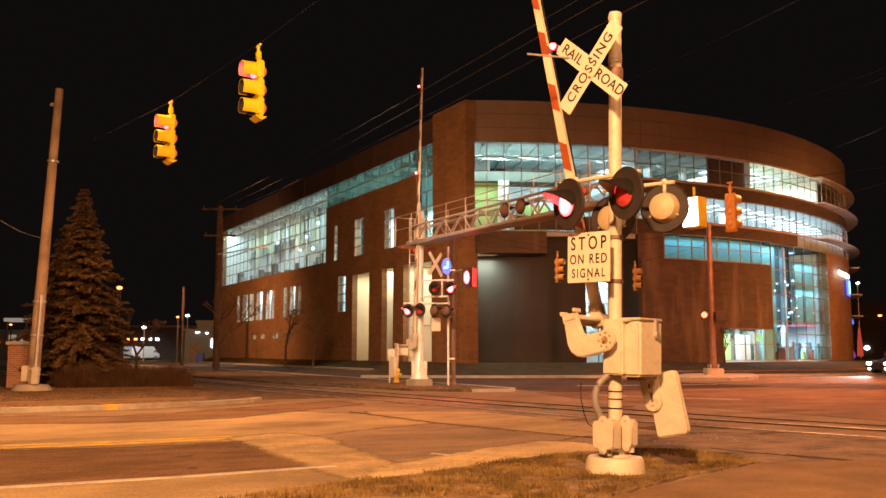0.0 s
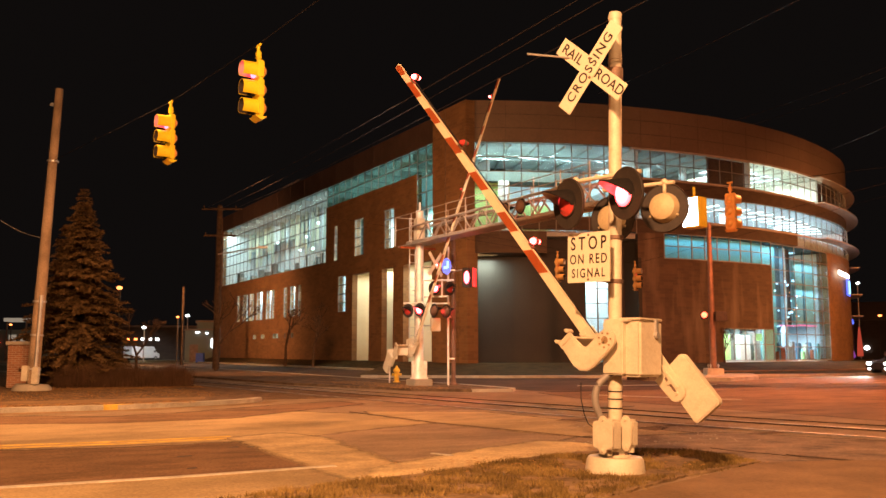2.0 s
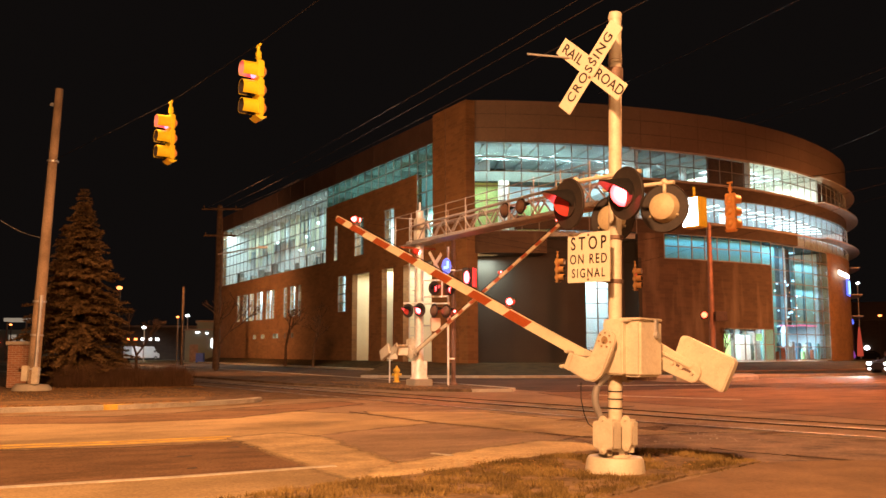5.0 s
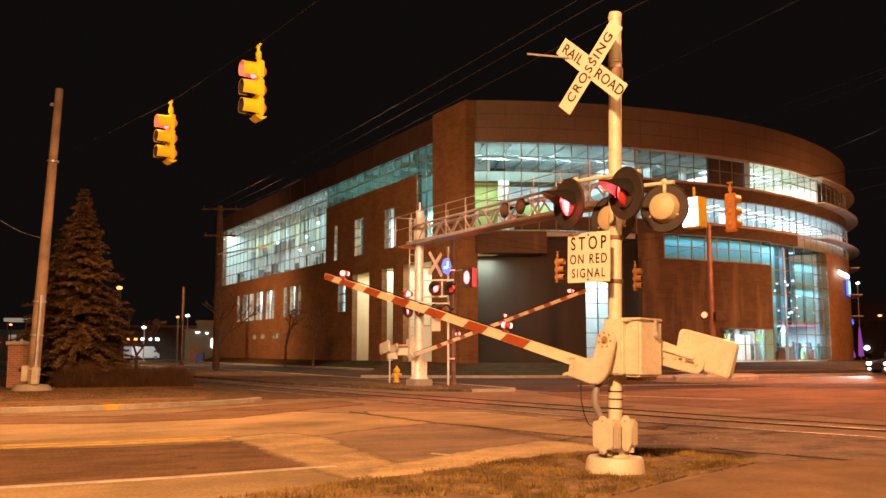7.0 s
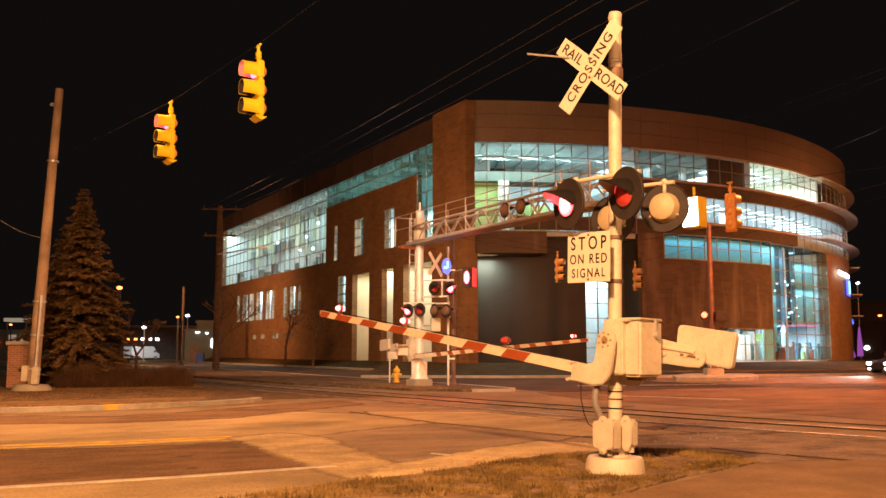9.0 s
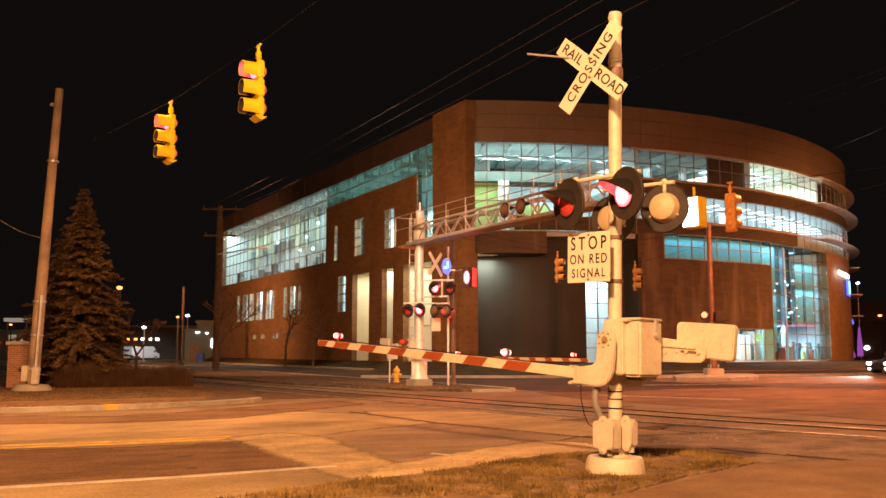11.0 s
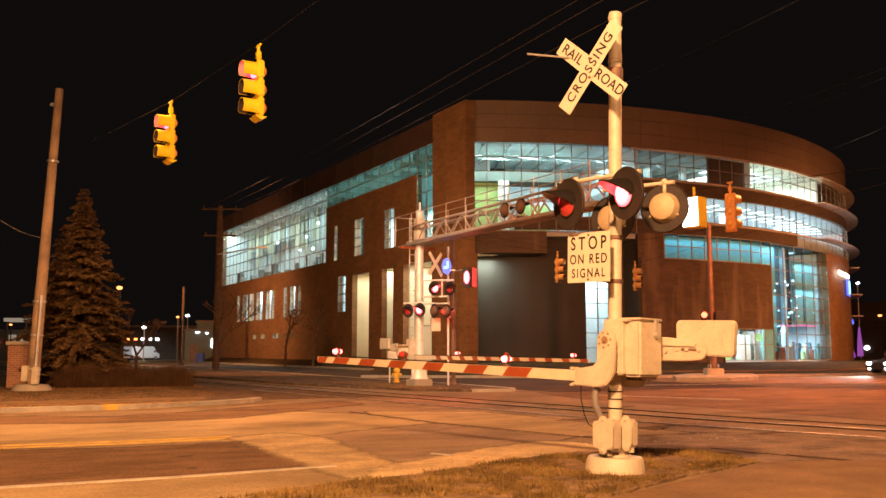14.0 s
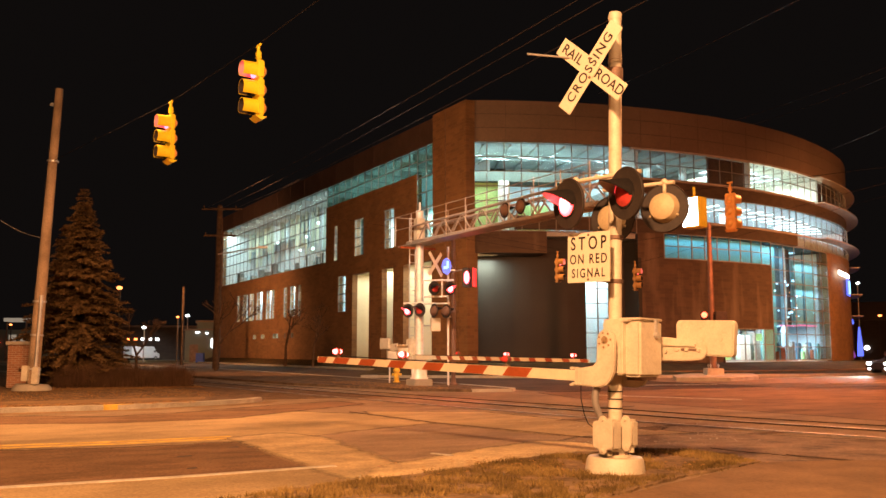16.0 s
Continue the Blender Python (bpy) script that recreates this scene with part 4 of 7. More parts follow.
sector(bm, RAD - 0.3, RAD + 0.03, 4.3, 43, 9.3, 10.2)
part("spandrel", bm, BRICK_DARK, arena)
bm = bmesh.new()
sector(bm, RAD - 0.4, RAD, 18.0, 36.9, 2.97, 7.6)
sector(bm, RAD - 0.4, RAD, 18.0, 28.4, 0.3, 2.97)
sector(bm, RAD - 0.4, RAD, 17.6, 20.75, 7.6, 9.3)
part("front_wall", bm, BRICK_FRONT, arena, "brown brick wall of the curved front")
bm = bmesh.new()
sector(bm, RAD - 0.8, RAD + 0.05, 52, 67, 0.3, 9.25)
part("end_pier", bm, BRICK, arena, "brick pier at the end of the glass")
bm = bmesh.new()
sector(bm, RAD - 0.4, RAD - 0.1, 67, 96, 0.3, 9.25)
part("rear_wall", bm, BRICK, arena)
# wall coloured as dark as the shade under the glass
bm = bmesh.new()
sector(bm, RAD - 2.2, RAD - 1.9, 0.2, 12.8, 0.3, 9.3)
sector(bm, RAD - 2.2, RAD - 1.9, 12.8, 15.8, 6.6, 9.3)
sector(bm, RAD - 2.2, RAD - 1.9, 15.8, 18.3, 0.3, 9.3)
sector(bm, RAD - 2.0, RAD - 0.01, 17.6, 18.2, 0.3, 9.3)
part("recess_wall", bm, RECESS_DARK, arena, "smooth dark wall set back under the glass")
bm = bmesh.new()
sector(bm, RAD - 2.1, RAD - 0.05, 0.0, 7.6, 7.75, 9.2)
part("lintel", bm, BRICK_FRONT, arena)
round_window(12.8, 15.8, 0.6, 6.6, 2, 6, GLASS, RAD - 2.0)
# added lamp in place of portico light that spills round the corner
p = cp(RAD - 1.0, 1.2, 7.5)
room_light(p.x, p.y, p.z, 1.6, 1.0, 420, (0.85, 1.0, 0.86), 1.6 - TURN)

# rooms behind the curved front
bm = bmesh.new()
sector(bm, RAD - 9.2, RAD - 9.0, 5.8, 96, 0.3, 17.0, 4)
for a, z0, z1 in ((34.3, 13.0, 15.1), (51.5, 13.0, 15.1), (70, 9.3, 15.1), (18, 9.3, 15.1), (52, 0.5, 9.2)):
    sector(bm, RAD - 9.1, RAD - 0.4, a, a + 0.25, z0, z1)
part("room_wall", bm, ROOM_WALL, arena)
bm = bmesh.new()
sector(bm, RAD - 3.6, RAD - 3.4, -2.6, 4.6, 9.2, 13.0, 1)
part("green_wall", bm, ROOM_GREEN, arena, "bright green painted inner wall")
bm = bmesh.new()
sector(bm, RAD - 8.2, RAD - 8.0, 7.2, 12.0, 9.2, 12.2, 2)
part("green_wall", bm, ROOM_GREEN, arena, "bright green painted inner wall")
bm = bmesh.new()
sector(bm, RAD - 5.0, RAD - 3.0, -2.2, 13, 13.02, 13.75, 1)
part("bulkhead", bm, GREY_WALL, arena, "grey curved bulkhead over the hall")
bm = bmesh.new()
sector(bm, RAD - 9, RAD - 0.3, -0.5, 18, 8.9, 9.2, 3)
sector(bm, RAD - 9, RAD - 0.35, 18, 96, 9.35, 10.15, 3)
sector(bm, RAD - 9, RAD - 0.35, 18, 96, 12.1, 12.9, 3)
sector(bm, RAD - 9, RAD - 0.3, 18, 96, 0.3, 0.68, 3)
part("floor_slab", bm, ROOM_FLOOR, arena)
bm = bmesh.new()
sector(bm, RAD - 9, RAD - 0.3, -0.5, 96, 15.15, 15.4, 3)
for a in range(1, 70, 3):
    sector(bm, RAD - 9, RAD - 0.9, a, a + 0.2, 15.0, 15.15)
part("upper_ceiling", bm, ROOM_CEIL, arena, "grey ceiling with dark beams")
bm = bmesh.new()
rod(bm, cp(RAD - 2.95, 3.75, 9.2), cp(RAD - 2.95, 3.75, 13.02), 0.38, n=20)
part("column", bm, PALE_COLUMN, arena, "stout white column behind the corner glass", smooth=True)
for a, z, h in ((24, 13, 2.1), (30, 13, 2.1), (40, 0.7, 8.6), (46, 0.7, 8.6), (27, 10.2, 1.9), (38, 10.2, 1.9), (55, 10.2, 1.9)):
    bm = bmesh.new()
    rod(bm, cp(RAD - 4.4, a, z), cp(RAD - 4.4, a, z + h), 0.3, n=16)
    part("column", bm, ROOM_WALL, arena, smooth=True)
for i, a in enumerate(range(1, 27, 4)):
    bm = bmesh.new()
    rod(bm, cp(RAD - 1.2, a, 14.2 + 0.1 * (i % 2)), cp(RAD - 5.0, a + 6.5, 14.95), 0.05, n=8)
    rod(bm, cp(RAD - 1.2, a, 14.45), cp(RAD - 5.0, a - 4.0, 14.95), 0.035, n=8)
    part("roof_tie", bm, ROOM_WALL, arena, "slanting white roof tie", smooth=True)
for a, z in [(a, 12.04) for a in range(20, 70, 3)] + [(a, 15.0) for a in range(34, 48, 3)] + [(a, 9.27) for a in range(22, 52, 4)] :
    bm = bmesh.new()
    box(bm, 0, 0, 0, 0.3, 2.6, 0.05, m=Matrix.Translation(cp(RAD - 3.4, a, z)) @ pose(0, 0, 0, 0, 0, a - TURN))
    part("ceiling_tube", bm, TUBE_LIT, arena, "lit white ceiling tube")
# the lamps at heights 5.6 and 6.2 are added to brighten lobby panels
for a, z, wa, sx, sy, co, *back in ((4.0, 14.6, 1500, 7, 3.0, (0.85, 1.0, 0.93), 2.6), (13, 14.6, 800, 5, 4, (0.75, 0.97, 0.98)), (25, 14.7, 220, 5, 4, (0.8, 1.0, 0.95)), (42.5, 14.7, 2600, 10, 5, (1.0, 0.95, 0.7)),
                             (25, 11.9, 900, 6, 4, (0.75, 0.9, 1.0)), (36, 11.9, 1500, 8, 4, (0.78, 0.9, 1.0)), (48, 11.9, 1900, 8, 4, (0.74, 0.88, 1.0)), (60, 11.9, 2200, 8, 4, (0.74, 0.88, 1.0)),
                             (24.6, 9.15, 50, 4.6, 0.3, (0.55, 0.93, 1.0), 0.5), (32.6, 9.15, 58, 4.6, 0.3, (0.55, 0.93, 1.0), 0.5), (39.2, 9.1, 95, 3.2, 0.4, (0.65, 0.95, 1.0), 0.5), (44.0, 3.3, 800, 6, 1.2, (1.0, 0.9, 0.9), 1.6), (33, 2.95, 850, 6, 3, (0.92, 1.0, 0.97), 2.6), (47.8, 6.2, 90, 4.6, 0.2, (0.6, 0.95, 1.0), 0.6), (40.5, 5.6, 45, 4.0, 0.2, (0.6, 0.95, 1.0), 0.6), (47.6, 8.2, 110, 5, 0.4, (0.6, 0.95, 1.0), 0.55), (14.3, 8.5, 2600, 2, 3, (0.85, 1.0, 1.0))):
    p = cp(RAD - (back[0] if back else 4.0), a, z)
    room_light(p.x, p.y, p.z, sx, sy, wa, co, a - TURN)
bm = bmesh.new()
sector(bm, RAD - 1.05, RAD - 0.9, 18.3, 36.9, 7.4, 9.3, 2)
part("screen_wall", bm, TEAL_WALL, arena, "flat teal inner wall")
bm = bmesh.new()
sector(bm, RAD - 5.0, RAD - 4.8, 10.0, 18.0, 0.4, 8.8, 2)
part("screen_wall", bm, ROOM_WALL, arena, "plain pale inner wall")
bm = bmesh.new()
sector(bm, RAD - 8.6, RAD - 8.4, 27, 52, 0.4, 9.2, 3)
part("lobby_wall", bm, LOBBY, arena, "blue-grey inner wall of the lobby")
bm = bmesh.new()
sector(bm, RAD - 8.5, RAD - 3.6, 37.5, 52, 4.7, 5.0, 2)
sector(bm, RAD - 5.5, RAD - 0.6, 28, 37.2, 3.05, 3.25, 2)
part("gallery_floor", bm, ROOM_FLOOR, arena, "gallery floor inside the lobby")
# the first two are dark sheets put in for unlit upper rooms
for name, r0, r1, a0, a1, z0, z1, material, label in (
        ("screen_wall", 0.8, 0.6, 28.0, 33.9, 13.0, 15.05, BRONZE_SHADE, "dark panel standing in for an unlit room"),
        ("screen_wall", 0.8, 0.6, 52.0, 70.0, 13.0, 15.05, BRONZE_SHADE, "dark panel standing in for an unlit room"),
        ("screen_wall", 1.0, 0.9, 36.95, 40.0, 0.7, 9.2, TEAL_WALL, "flat teal panel behind the glass"),
        ("screen_wall", 1.4, 1.2, 40.05, 42.0, 3.2, 9.2, BLUE_WALL, "dark blue panel behind the glass"),
        ("column", 1.3, 0.9, 42.05, 42.6, 0.7, 9.2, ROOM_WALL, "white column in the lobby"),
        ("column", 1.6, 1.3, 42.7, 45.0, 3.4, 9.2, BRONZE_SHADE, "dark clad column in the lobby"),
        ("screen_wall", 1.2, 1.0, 45.1, 51.8, 3.5, 8.3, PALE_GREEN, "pale inner wall over the lobby doors")):
    bm = bmesh.new()
    sector(bm, RAD - r0, RAD - r1, a0, a1, z0, z1, 1)
    part(name, bm, material, arena, label)
bm = bmesh.new()
sector(bm, RAD - 0.98, RAD - 0.93, 47.5, 47.75, 3.5, 9.2, 1)
part("wall_rib", bm, BLUE_WALL, arena)
rng = random.Random(12)
for i in range(60):
    a, z = rng.uniform(29, 51), 0.68 if rng.random() < 0.65 or i % 2 else 5.0
    w, h = rng.uniform(0.3, 1.8), rng.uniform(0.8, 2.4)
    bm = bmesh.new()
    box(bm, 0, 0, 0, w, 0.5, h, 0.04, m=Matrix.Translation(cp(RAD - rng.uniform(2.0 if z < 1 else 4.2, 7.0), a, z + h / 2)) @ pose(0, 0, 0, 0, 0, a - TURN))
    part("fitting", bm, rng.choice((PLASTIC_GREY, ROOM_WALL, ROOM_GREEN, RED_TAPE, GREY_WALL, MULLION)), arena, "lobby furniture behind the glass")
for a0, a1, z, h in ((40.4, 45.0, 3.25, 0.09), (45.2, 51.0, 3.3, 0.12)):
    bm = bmesh.new()
    sector(bm, RAD - 0.85, RAD - 0.78, a0, a1, z, z + h, 1)
    part("neon_sign", bm, RED_NEON, arena, "red neon strip in the lobby")
rng = random.Random(31)
for i in range(22):
    a, z = (rng.uniform(42.4, 45.3), rng.uniform(3.5, 7.4)) if i < 14 else (rng.uniform(38.5, 51), rng.uniform(3.6, 7.5))
    bm = bmesh.new()
    bmesh.ops.create_uvsphere(bm, u_segments=8, v_segments=6, radius=rng.uniform(0.04, 0.1), matrix=Matrix.Translation(cp(RAD - rng.uniform(0.6, 0.85), a, z)))
    part("pendant_lamp", bm, rng.choice((TUBE_LIT, TUBE_LIT, WHITE_LIT, WARM_LIT)), arena, "small lit pendant lamp")
for i in range(44):
    a, w, h = rng.uniform(37.5, 51.4), rng.uniform(0.15, 0.7), rng.uniform(0.3, 1.5)
    bm = bmesh.new()
    box(bm, 0, 0, h / 2, w, 0.25, h, 0.03, m=Matrix.Translation(cp(RAD - rng.uniform(0.7, 2.2), a, 0.68)) @ pose(0, 0, 0, 0, 0, a - TURN))
    part("fitting", bm, rng.choice((ROOM_WALL, FIN, ROOM_GREEN, RED_TAPE, BLUE_WALL, TEAL_WALL, PALE_WALL)), arena, "lobby furniture behind the glass")
# small signs on the end pier and by the portico
for name, a, z, w, h, mat, label in (("sign_bar", 58.4, 7.75, 5.2, 0.34, WHITE_LIT, "white glowing sign bar"), ("sign_panel", 61.0, 6.75, 2.2, 1.4, BLUE_LIT, "blue glowing sign panel"), ("sign_mark", 61.0, 6.75, 0.9, 1.1, CYAN_LIT, "cyan mark on the sign")):
    bm = bmesh.new()
    box(bm, 0, 0, 0, w, 0.12, h, 0.03, m=Matrix.Translation(cp(RAD + (0.22 if name != "sign_mark" else 0.3), a, z)) @ pose(0, 0, 0, 0, 0, a - TURN))
    part(name, bm, mat, arena, label)

# ---- signals and gates ----
LENSES = []                                    # (lens, resting pose, phase)


def turned(profile_y, n=28):
    """Turn (radius, y) pairs about the y axis."""
    bm = bmesh.new()
    lathe(bm, profile_y, n, m=Matrix.Rotation(radians(-90), 4, "X"))
    bmesh.ops.recalc_face_normals(bm, faces=bm.faces)
    return bm


def hood_shape(r0, r1, y0, y1, spread, thick=0.012, n=22, tunnel=False):
    """A lamp hood: part of a tube that opens downwards, longer at the top."""
    bm = bmesh.new()
    rings = []
    for i in range(n + 1):
        a = radians(90 - spread / 2 + spread * i / n)
        k = 1.0 if tunnel else 0.14 + 0.86 * max(0.0, (math.sin(a) + 0.12) / 1.12)
        ye = y0 + (y1 - y0) * k
        rings.append([bm.verts.new((r * math.cos(a), y, r * math.sin(a))) for r, y in ((r0, y0), (r1, ye), (r1 + thick, ye), (r0 + thick, y0))])
    for p, q in zip(rings, rings[1:]):
        for i in range(4):
            bm.faces.new((p[i], p[(i + 1) % 4], q[(i + 1) % 4], q[i])).material_index = 1 if i == 0 else 0
    bm.faces.new(rings[0])
    bm.faces.new(rings[-1])
    bmesh.ops.recalc_face_normals(bm, faces=bm.faces)
    return bm


def lens_shape(r, bulge):
    """A round lens insert with a lit and a dark side."""
    bm = turned([(0.0001, -bulge), (r * 0.6, -bulge * 0.75), (r, -bulge * 0.2), (r, bulge * 0.2), (r * 0.6, bulge * 0.75), (0.0001, bulge)], 24)
    for f in bm.faces:
        f.material_index = 0 if f.calc_center_median().y > 0 else 1
    return bm


def flasher(parent, m, phase, back=TAN, big=0.305):
    """A crossing flasher: round black background, hood, lamp housing and lens."""
    disc = part("flasher", turned([(0.16, -0.012), (big - 0.012, -0.012), (big, -0.03), (big + 0.006, -0.01), (big, 0.006), (big - 0.012, 0.004), (0.15, 0.004)], 40), BLACK, parent, "round black flasher background", m, True)
    part("lamp_housing", turned([(0.0001, -0.15), (0.1, -0.142), (0.16, -0.11), (0.182, -0.05), (0.19, -0.012), (0.17, -0.012)], 28), back, disc, "domed cream lamp housing", smooth=True)
    part("hood", hood_shape(0.166, 0.125, 0.0, 0.36, 212), [HOOD, HOOD_GLOW], disc, "black sheet-metal hood", smooth=True)
    ring = part("lens_ring", turned([(0.157, -0.01), (0.17, -0.01), (0.17, 0.022), (0.157, 0.022)], 28), BLACK, disc)
    lens = part("lens", lens_shape(0.155, 0.05), [LENS_LIT, LENS_DARK], disc, "round red flasher lens", pose(0, 0.02, 0))
    LENSES.append((lens, pose(0, 0.02, 0), phase))
    bm = bmesh.new()
    for a in (90, 210, 330):
        rod(bm, (0.185 * math.cos(radians(a)), -0.03, 0.185 * math.sin(radians(a))), (0.215 * math.cos(radians(a)), -0.03, 0.215 * math.sin(radians(a))), 0.016, n=8)
    part("latch", bm, back, disc)
    return disc


def facing(x, y, z, degrees, tilt=0.0):
    """The pose of a lamp at a place that looks along degrees (0: the y axis, counting to the left)."""
    return pose(x, y, z, tilt, 0, degrees)


def tapered(bm, a, b, ha, hb, t):
    """A straight bar in the y-z plane from a to b, its height going from ha to hb."""
    (ya, za), (yb, zb) = a, b
    vs = []
    for x in (-t / 2, t / 2):
        vs += [bm.verts.new((x, ya, za - ha / 2)), bm.verts.new((x, ya, za + ha / 2)), bm.verts.new((x, yb, zb + hb / 2)), bm.verts.new((x, yb, zb - hb / 2))]
    for f in ((0, 1, 2, 3), (4, 5, 6, 7), (0, 1, 5, 4), (1, 2, 6, 5), (2, 3, 7, 6), (3, 0, 4, 7)):
        bm.faces.new([vs[i] for i in f])
    bmesh.ops.recalc_face_normals(bm, faces=bm.faces)


def plate(bm, pts, x0, x1, bevel=0.008):
    """A plate with an outline in the y-z plane."""
    a = [bm.verts.new((x0, y, z)) for y, z in pts]
    b = [bm.verts.new((x1, y, z)) for y, z in pts]
    fs = [bm.faces.new(a), bm.faces.new(b)]
    for i in range(len(pts)):
        fs.append(bm.faces.new((a[i], a[(i + 1) % len(pts)], b[(i + 1) % len(pts)], b[i])))
    bmesh.ops.recalc_face_normals(bm, faces=fs)
    if bevel:
        es = {e for f in fs[:2] for e in f.edges}
        bmesh.ops.bevel(bm, geom=list(es), offset=bevel, segments=2, affect="EDGES", clamp_overlap=True)


def arc(cy, cz, r, a0, a1, n=8):
    return [(cy + r * math.cos(radians(a0 + (a1 - a0) * i / n)), cz + r * math.sin(radians(a0 + (a1 - a0) * i / n))) for i in range(n + 1)]


def crossing_gate(m, label, start, end, h0, h1, stripes, lamps, weight_x, bx=0.0, thick=0.045):
    """A swinging gate: boom with stripes, crank, counterweight and lamps. It turns about its own x axis."""
    g = thing("crossing_gate", m, label, "crossing gate", "crossing gates")
    (y0, z0), (y1, z1) = start, end

    def at(y):
        f = (y - y0) / (y1 - y0)
        return z0 + (z1 - z0) * f, h0 + (h1 - h0) * f
    bm = bmesh.new()
    tapered(bm, start, end, h0, h1, thick)
    boom = part("boom", bm, WHITE_TAPE, g, "long tapered white boom", pose(bx, 0, 0))
    for ya, yb in stripes:
        bm = bmesh.new()
        vs = []
        for x in (-thick / 2 - 0.003, thick / 2 + 0.003):
            for y, up in ((ya, -1), (yb, -1), (yb, 1), (ya, 1)):
                z, h = at(y)
                h -= 0.006
                yy = min(max(y - up * h * 0.42, y0), y1 + 0.002)
                vs.append(bm.verts.new((x, yy, at(yy)[0] + up * h / 2)))
        for f in ((0, 1, 2, 3), (4, 5, 6, 7), (0, 1, 5, 4), (1, 2, 6, 5), (2, 3, 7, 6), (3, 0, 4, 7)):
            bm.faces.new([vs[i] for i in f])
        bmesh.ops.recalc_face_normals(bm, faces=bm.faces)
        part("stripe", bm, RED_TAPE, boom, "slanted red reflective stripe")
    # fork of two cranks, joined by a beam that carries the boom
    rear = weight_x - 0.09 if bx else 0.0
    for n, x in enumerate((0.0, rear) if bx else (0.0,)):
        bm = bmesh.new()
        plate(bm, arc(0, 0.0, 0.125, 0, 180) + [(-0.13, -0.16), (-0.125, -0.36), (-0.09, -0.46), (-0.02, -0.53), (0.08, -0.56), (0.3, -0.555), (0.44, -0.54), (0.44, -0.35), (0.3, -0.335), (0.17, -0.31), (0.125, -0.26), (0.12, -0.14)], x - 0.035, x + 0.035, 0.014)
        part("crank", bm, CREAM, g, "curved cream cast crank", smooth=True)
    bm = bmesh.new()
    mid, wide = (rear / 2, rear + 0.1) if bx else (0.0, 0.2)
    box(bm, mid, 0.4, z0 - 0.085, wide, 0.14, 0.03, 0.006)
    box(bm, mid, 0.37, z0 + 0.0, wide, 0.03, 0.19, 0.006)
    for sgn in (-1, 1):
        box(bm, bx + sgn * 0.05, 0.45, z0 + 0.01, 0.018, 0.3, h0 + 0.03, 0.004)
    box(bm, bx, 0.36, z0 + h0 / 2 + 0.03, 0.15, 0.16, 0.045, 0.01)
    rod(bm, (bx - 0.06, 0.32, z0 + h0 / 2 + 0.06), (bx + 0.06, 0.32, z0 + h0 / 2 + 0.06), 0.03, n=10)
    for y in (0.36, 0.52):
        rod(bm, (bx - 0.075, y, z0), (bx + 0.075, y, z0), 0.016, n=8)
    for x in ((0.0, rear) if bx else ()):
        box(bm, x, 0.46, z0 - 0.1, 0.14, 0.05, 0.03, 0.006)
        box(bm, x, 0.46, z0 + 0.1, 0.14, 0.05, 0.03, 0.006)
    part("boom_socket", bm, CREAM, g, "bolted cream boom socket", smooth=True)
    bm = bmesh.new()
    rod(bm, (-0.045, 0, 0), (weight_x + 0.03, 0, 0), 0.045, n=16)
    rod(bm, (-0.075, 0, 0), (-0.03, 0, 0), 0.026, n=6)
    part("shaft", bm, RUSTY, g, "rusty steel shaft with a nut")
    for i in range(7):
        a = radians(i * 360 / 7 + 20)
        bm = bmesh.new()
        rod(bm, (-0.047, 0.085 * math.cos(a), 0.085 * math.sin(a)), (-0.03, 0.085 * math.cos(a), 0.085 * math.sin(a)), 0.013, n=6)
        part("hub_bolt", bm, RUSTY, g)
    bm = bmesh.new()
    plate(bm, [(0.1, -0.13), (0.1, 0.1), (-0.62, 0.05)] + arc(-0.72, -0.07, 0.125, 90, 270)[1:-1] + [(-0.62, -0.2), (-0.1, -0.22)], weight_x - 0.02, weight_x + 0.02, 0.008)
    box(bm, weight_x - 0.03, -0.36, -0.015, 0.03, 0.7, 0.035, 0.004)
    for y, z in ((-0.46, -0.07), (-0.59, -0.07), (-0.75, -0.07), (-0.3, -0.1)):
        rod(bm, (weight_x - 0.045, y, z), (weight_x, y, z), 0.022, n=8)
    arm = part("weight_arm", bm, CREAM, g, "cream slotted counterweight arm", smooth=True)
    for y, w in ((-0.53, 0.05), (-0.67, 0.12)):
        bm = bmesh.new()
        box(bm, weight_x - 0.023, y, -0.07, 0.006, w, 0.03, 0.002)
        part("slot", bm, DARK_STEEL, arm)
    bm = bmesh.new()
    plate(bm, arc(-0.46, 0.225, 0.06, 0, 90, 4) + arc(-1.11, 0.225, 0.06, 90, 180, 4) + arc(-1.11, -0.09, 0.05, 180, 270, 4) + arc(-0.46, -0.075, 0.05, 270, 360, 4), weight_x + 0.025, weight_x + 0.13, 0.015)
    for y, z in ((-0.55, 0.2), (-0.75, 0.2), (-1.02, 0.06)):
        rod(bm, (weight_x + 0.012, y, z), (weight_x + 0.03, y, z), 0.011, n=8)
    part("counterweight", bm, CREAM, g, "thick cream counterweight plate", smooth=True)
    for y, phase in lamps:
        z, h = at(y)
        bm = bmesh.new()
        box(bm, 0, 0, 0.012, 0.07, 0.1, 0.025, 0.004)
        rod(bm, (0, 0, 0.02), (0, 0, 0.06), 0.018, n=8)
        rod(bm, (-0.026, 0, 0.1), (0.026, 0, 0.1), 0.052, n=18)
        lamp = part("gate_lamp", bm, DARK_STEEL, g, "round red lamp on the boom", pose(bx, y, z + h / 2), True)
        bm = turned([(0.0001, -0.04), (0.03, -0.034), (0.05, 0.0), (0.03, 0.034), (0.0001, 0.04)], 18)
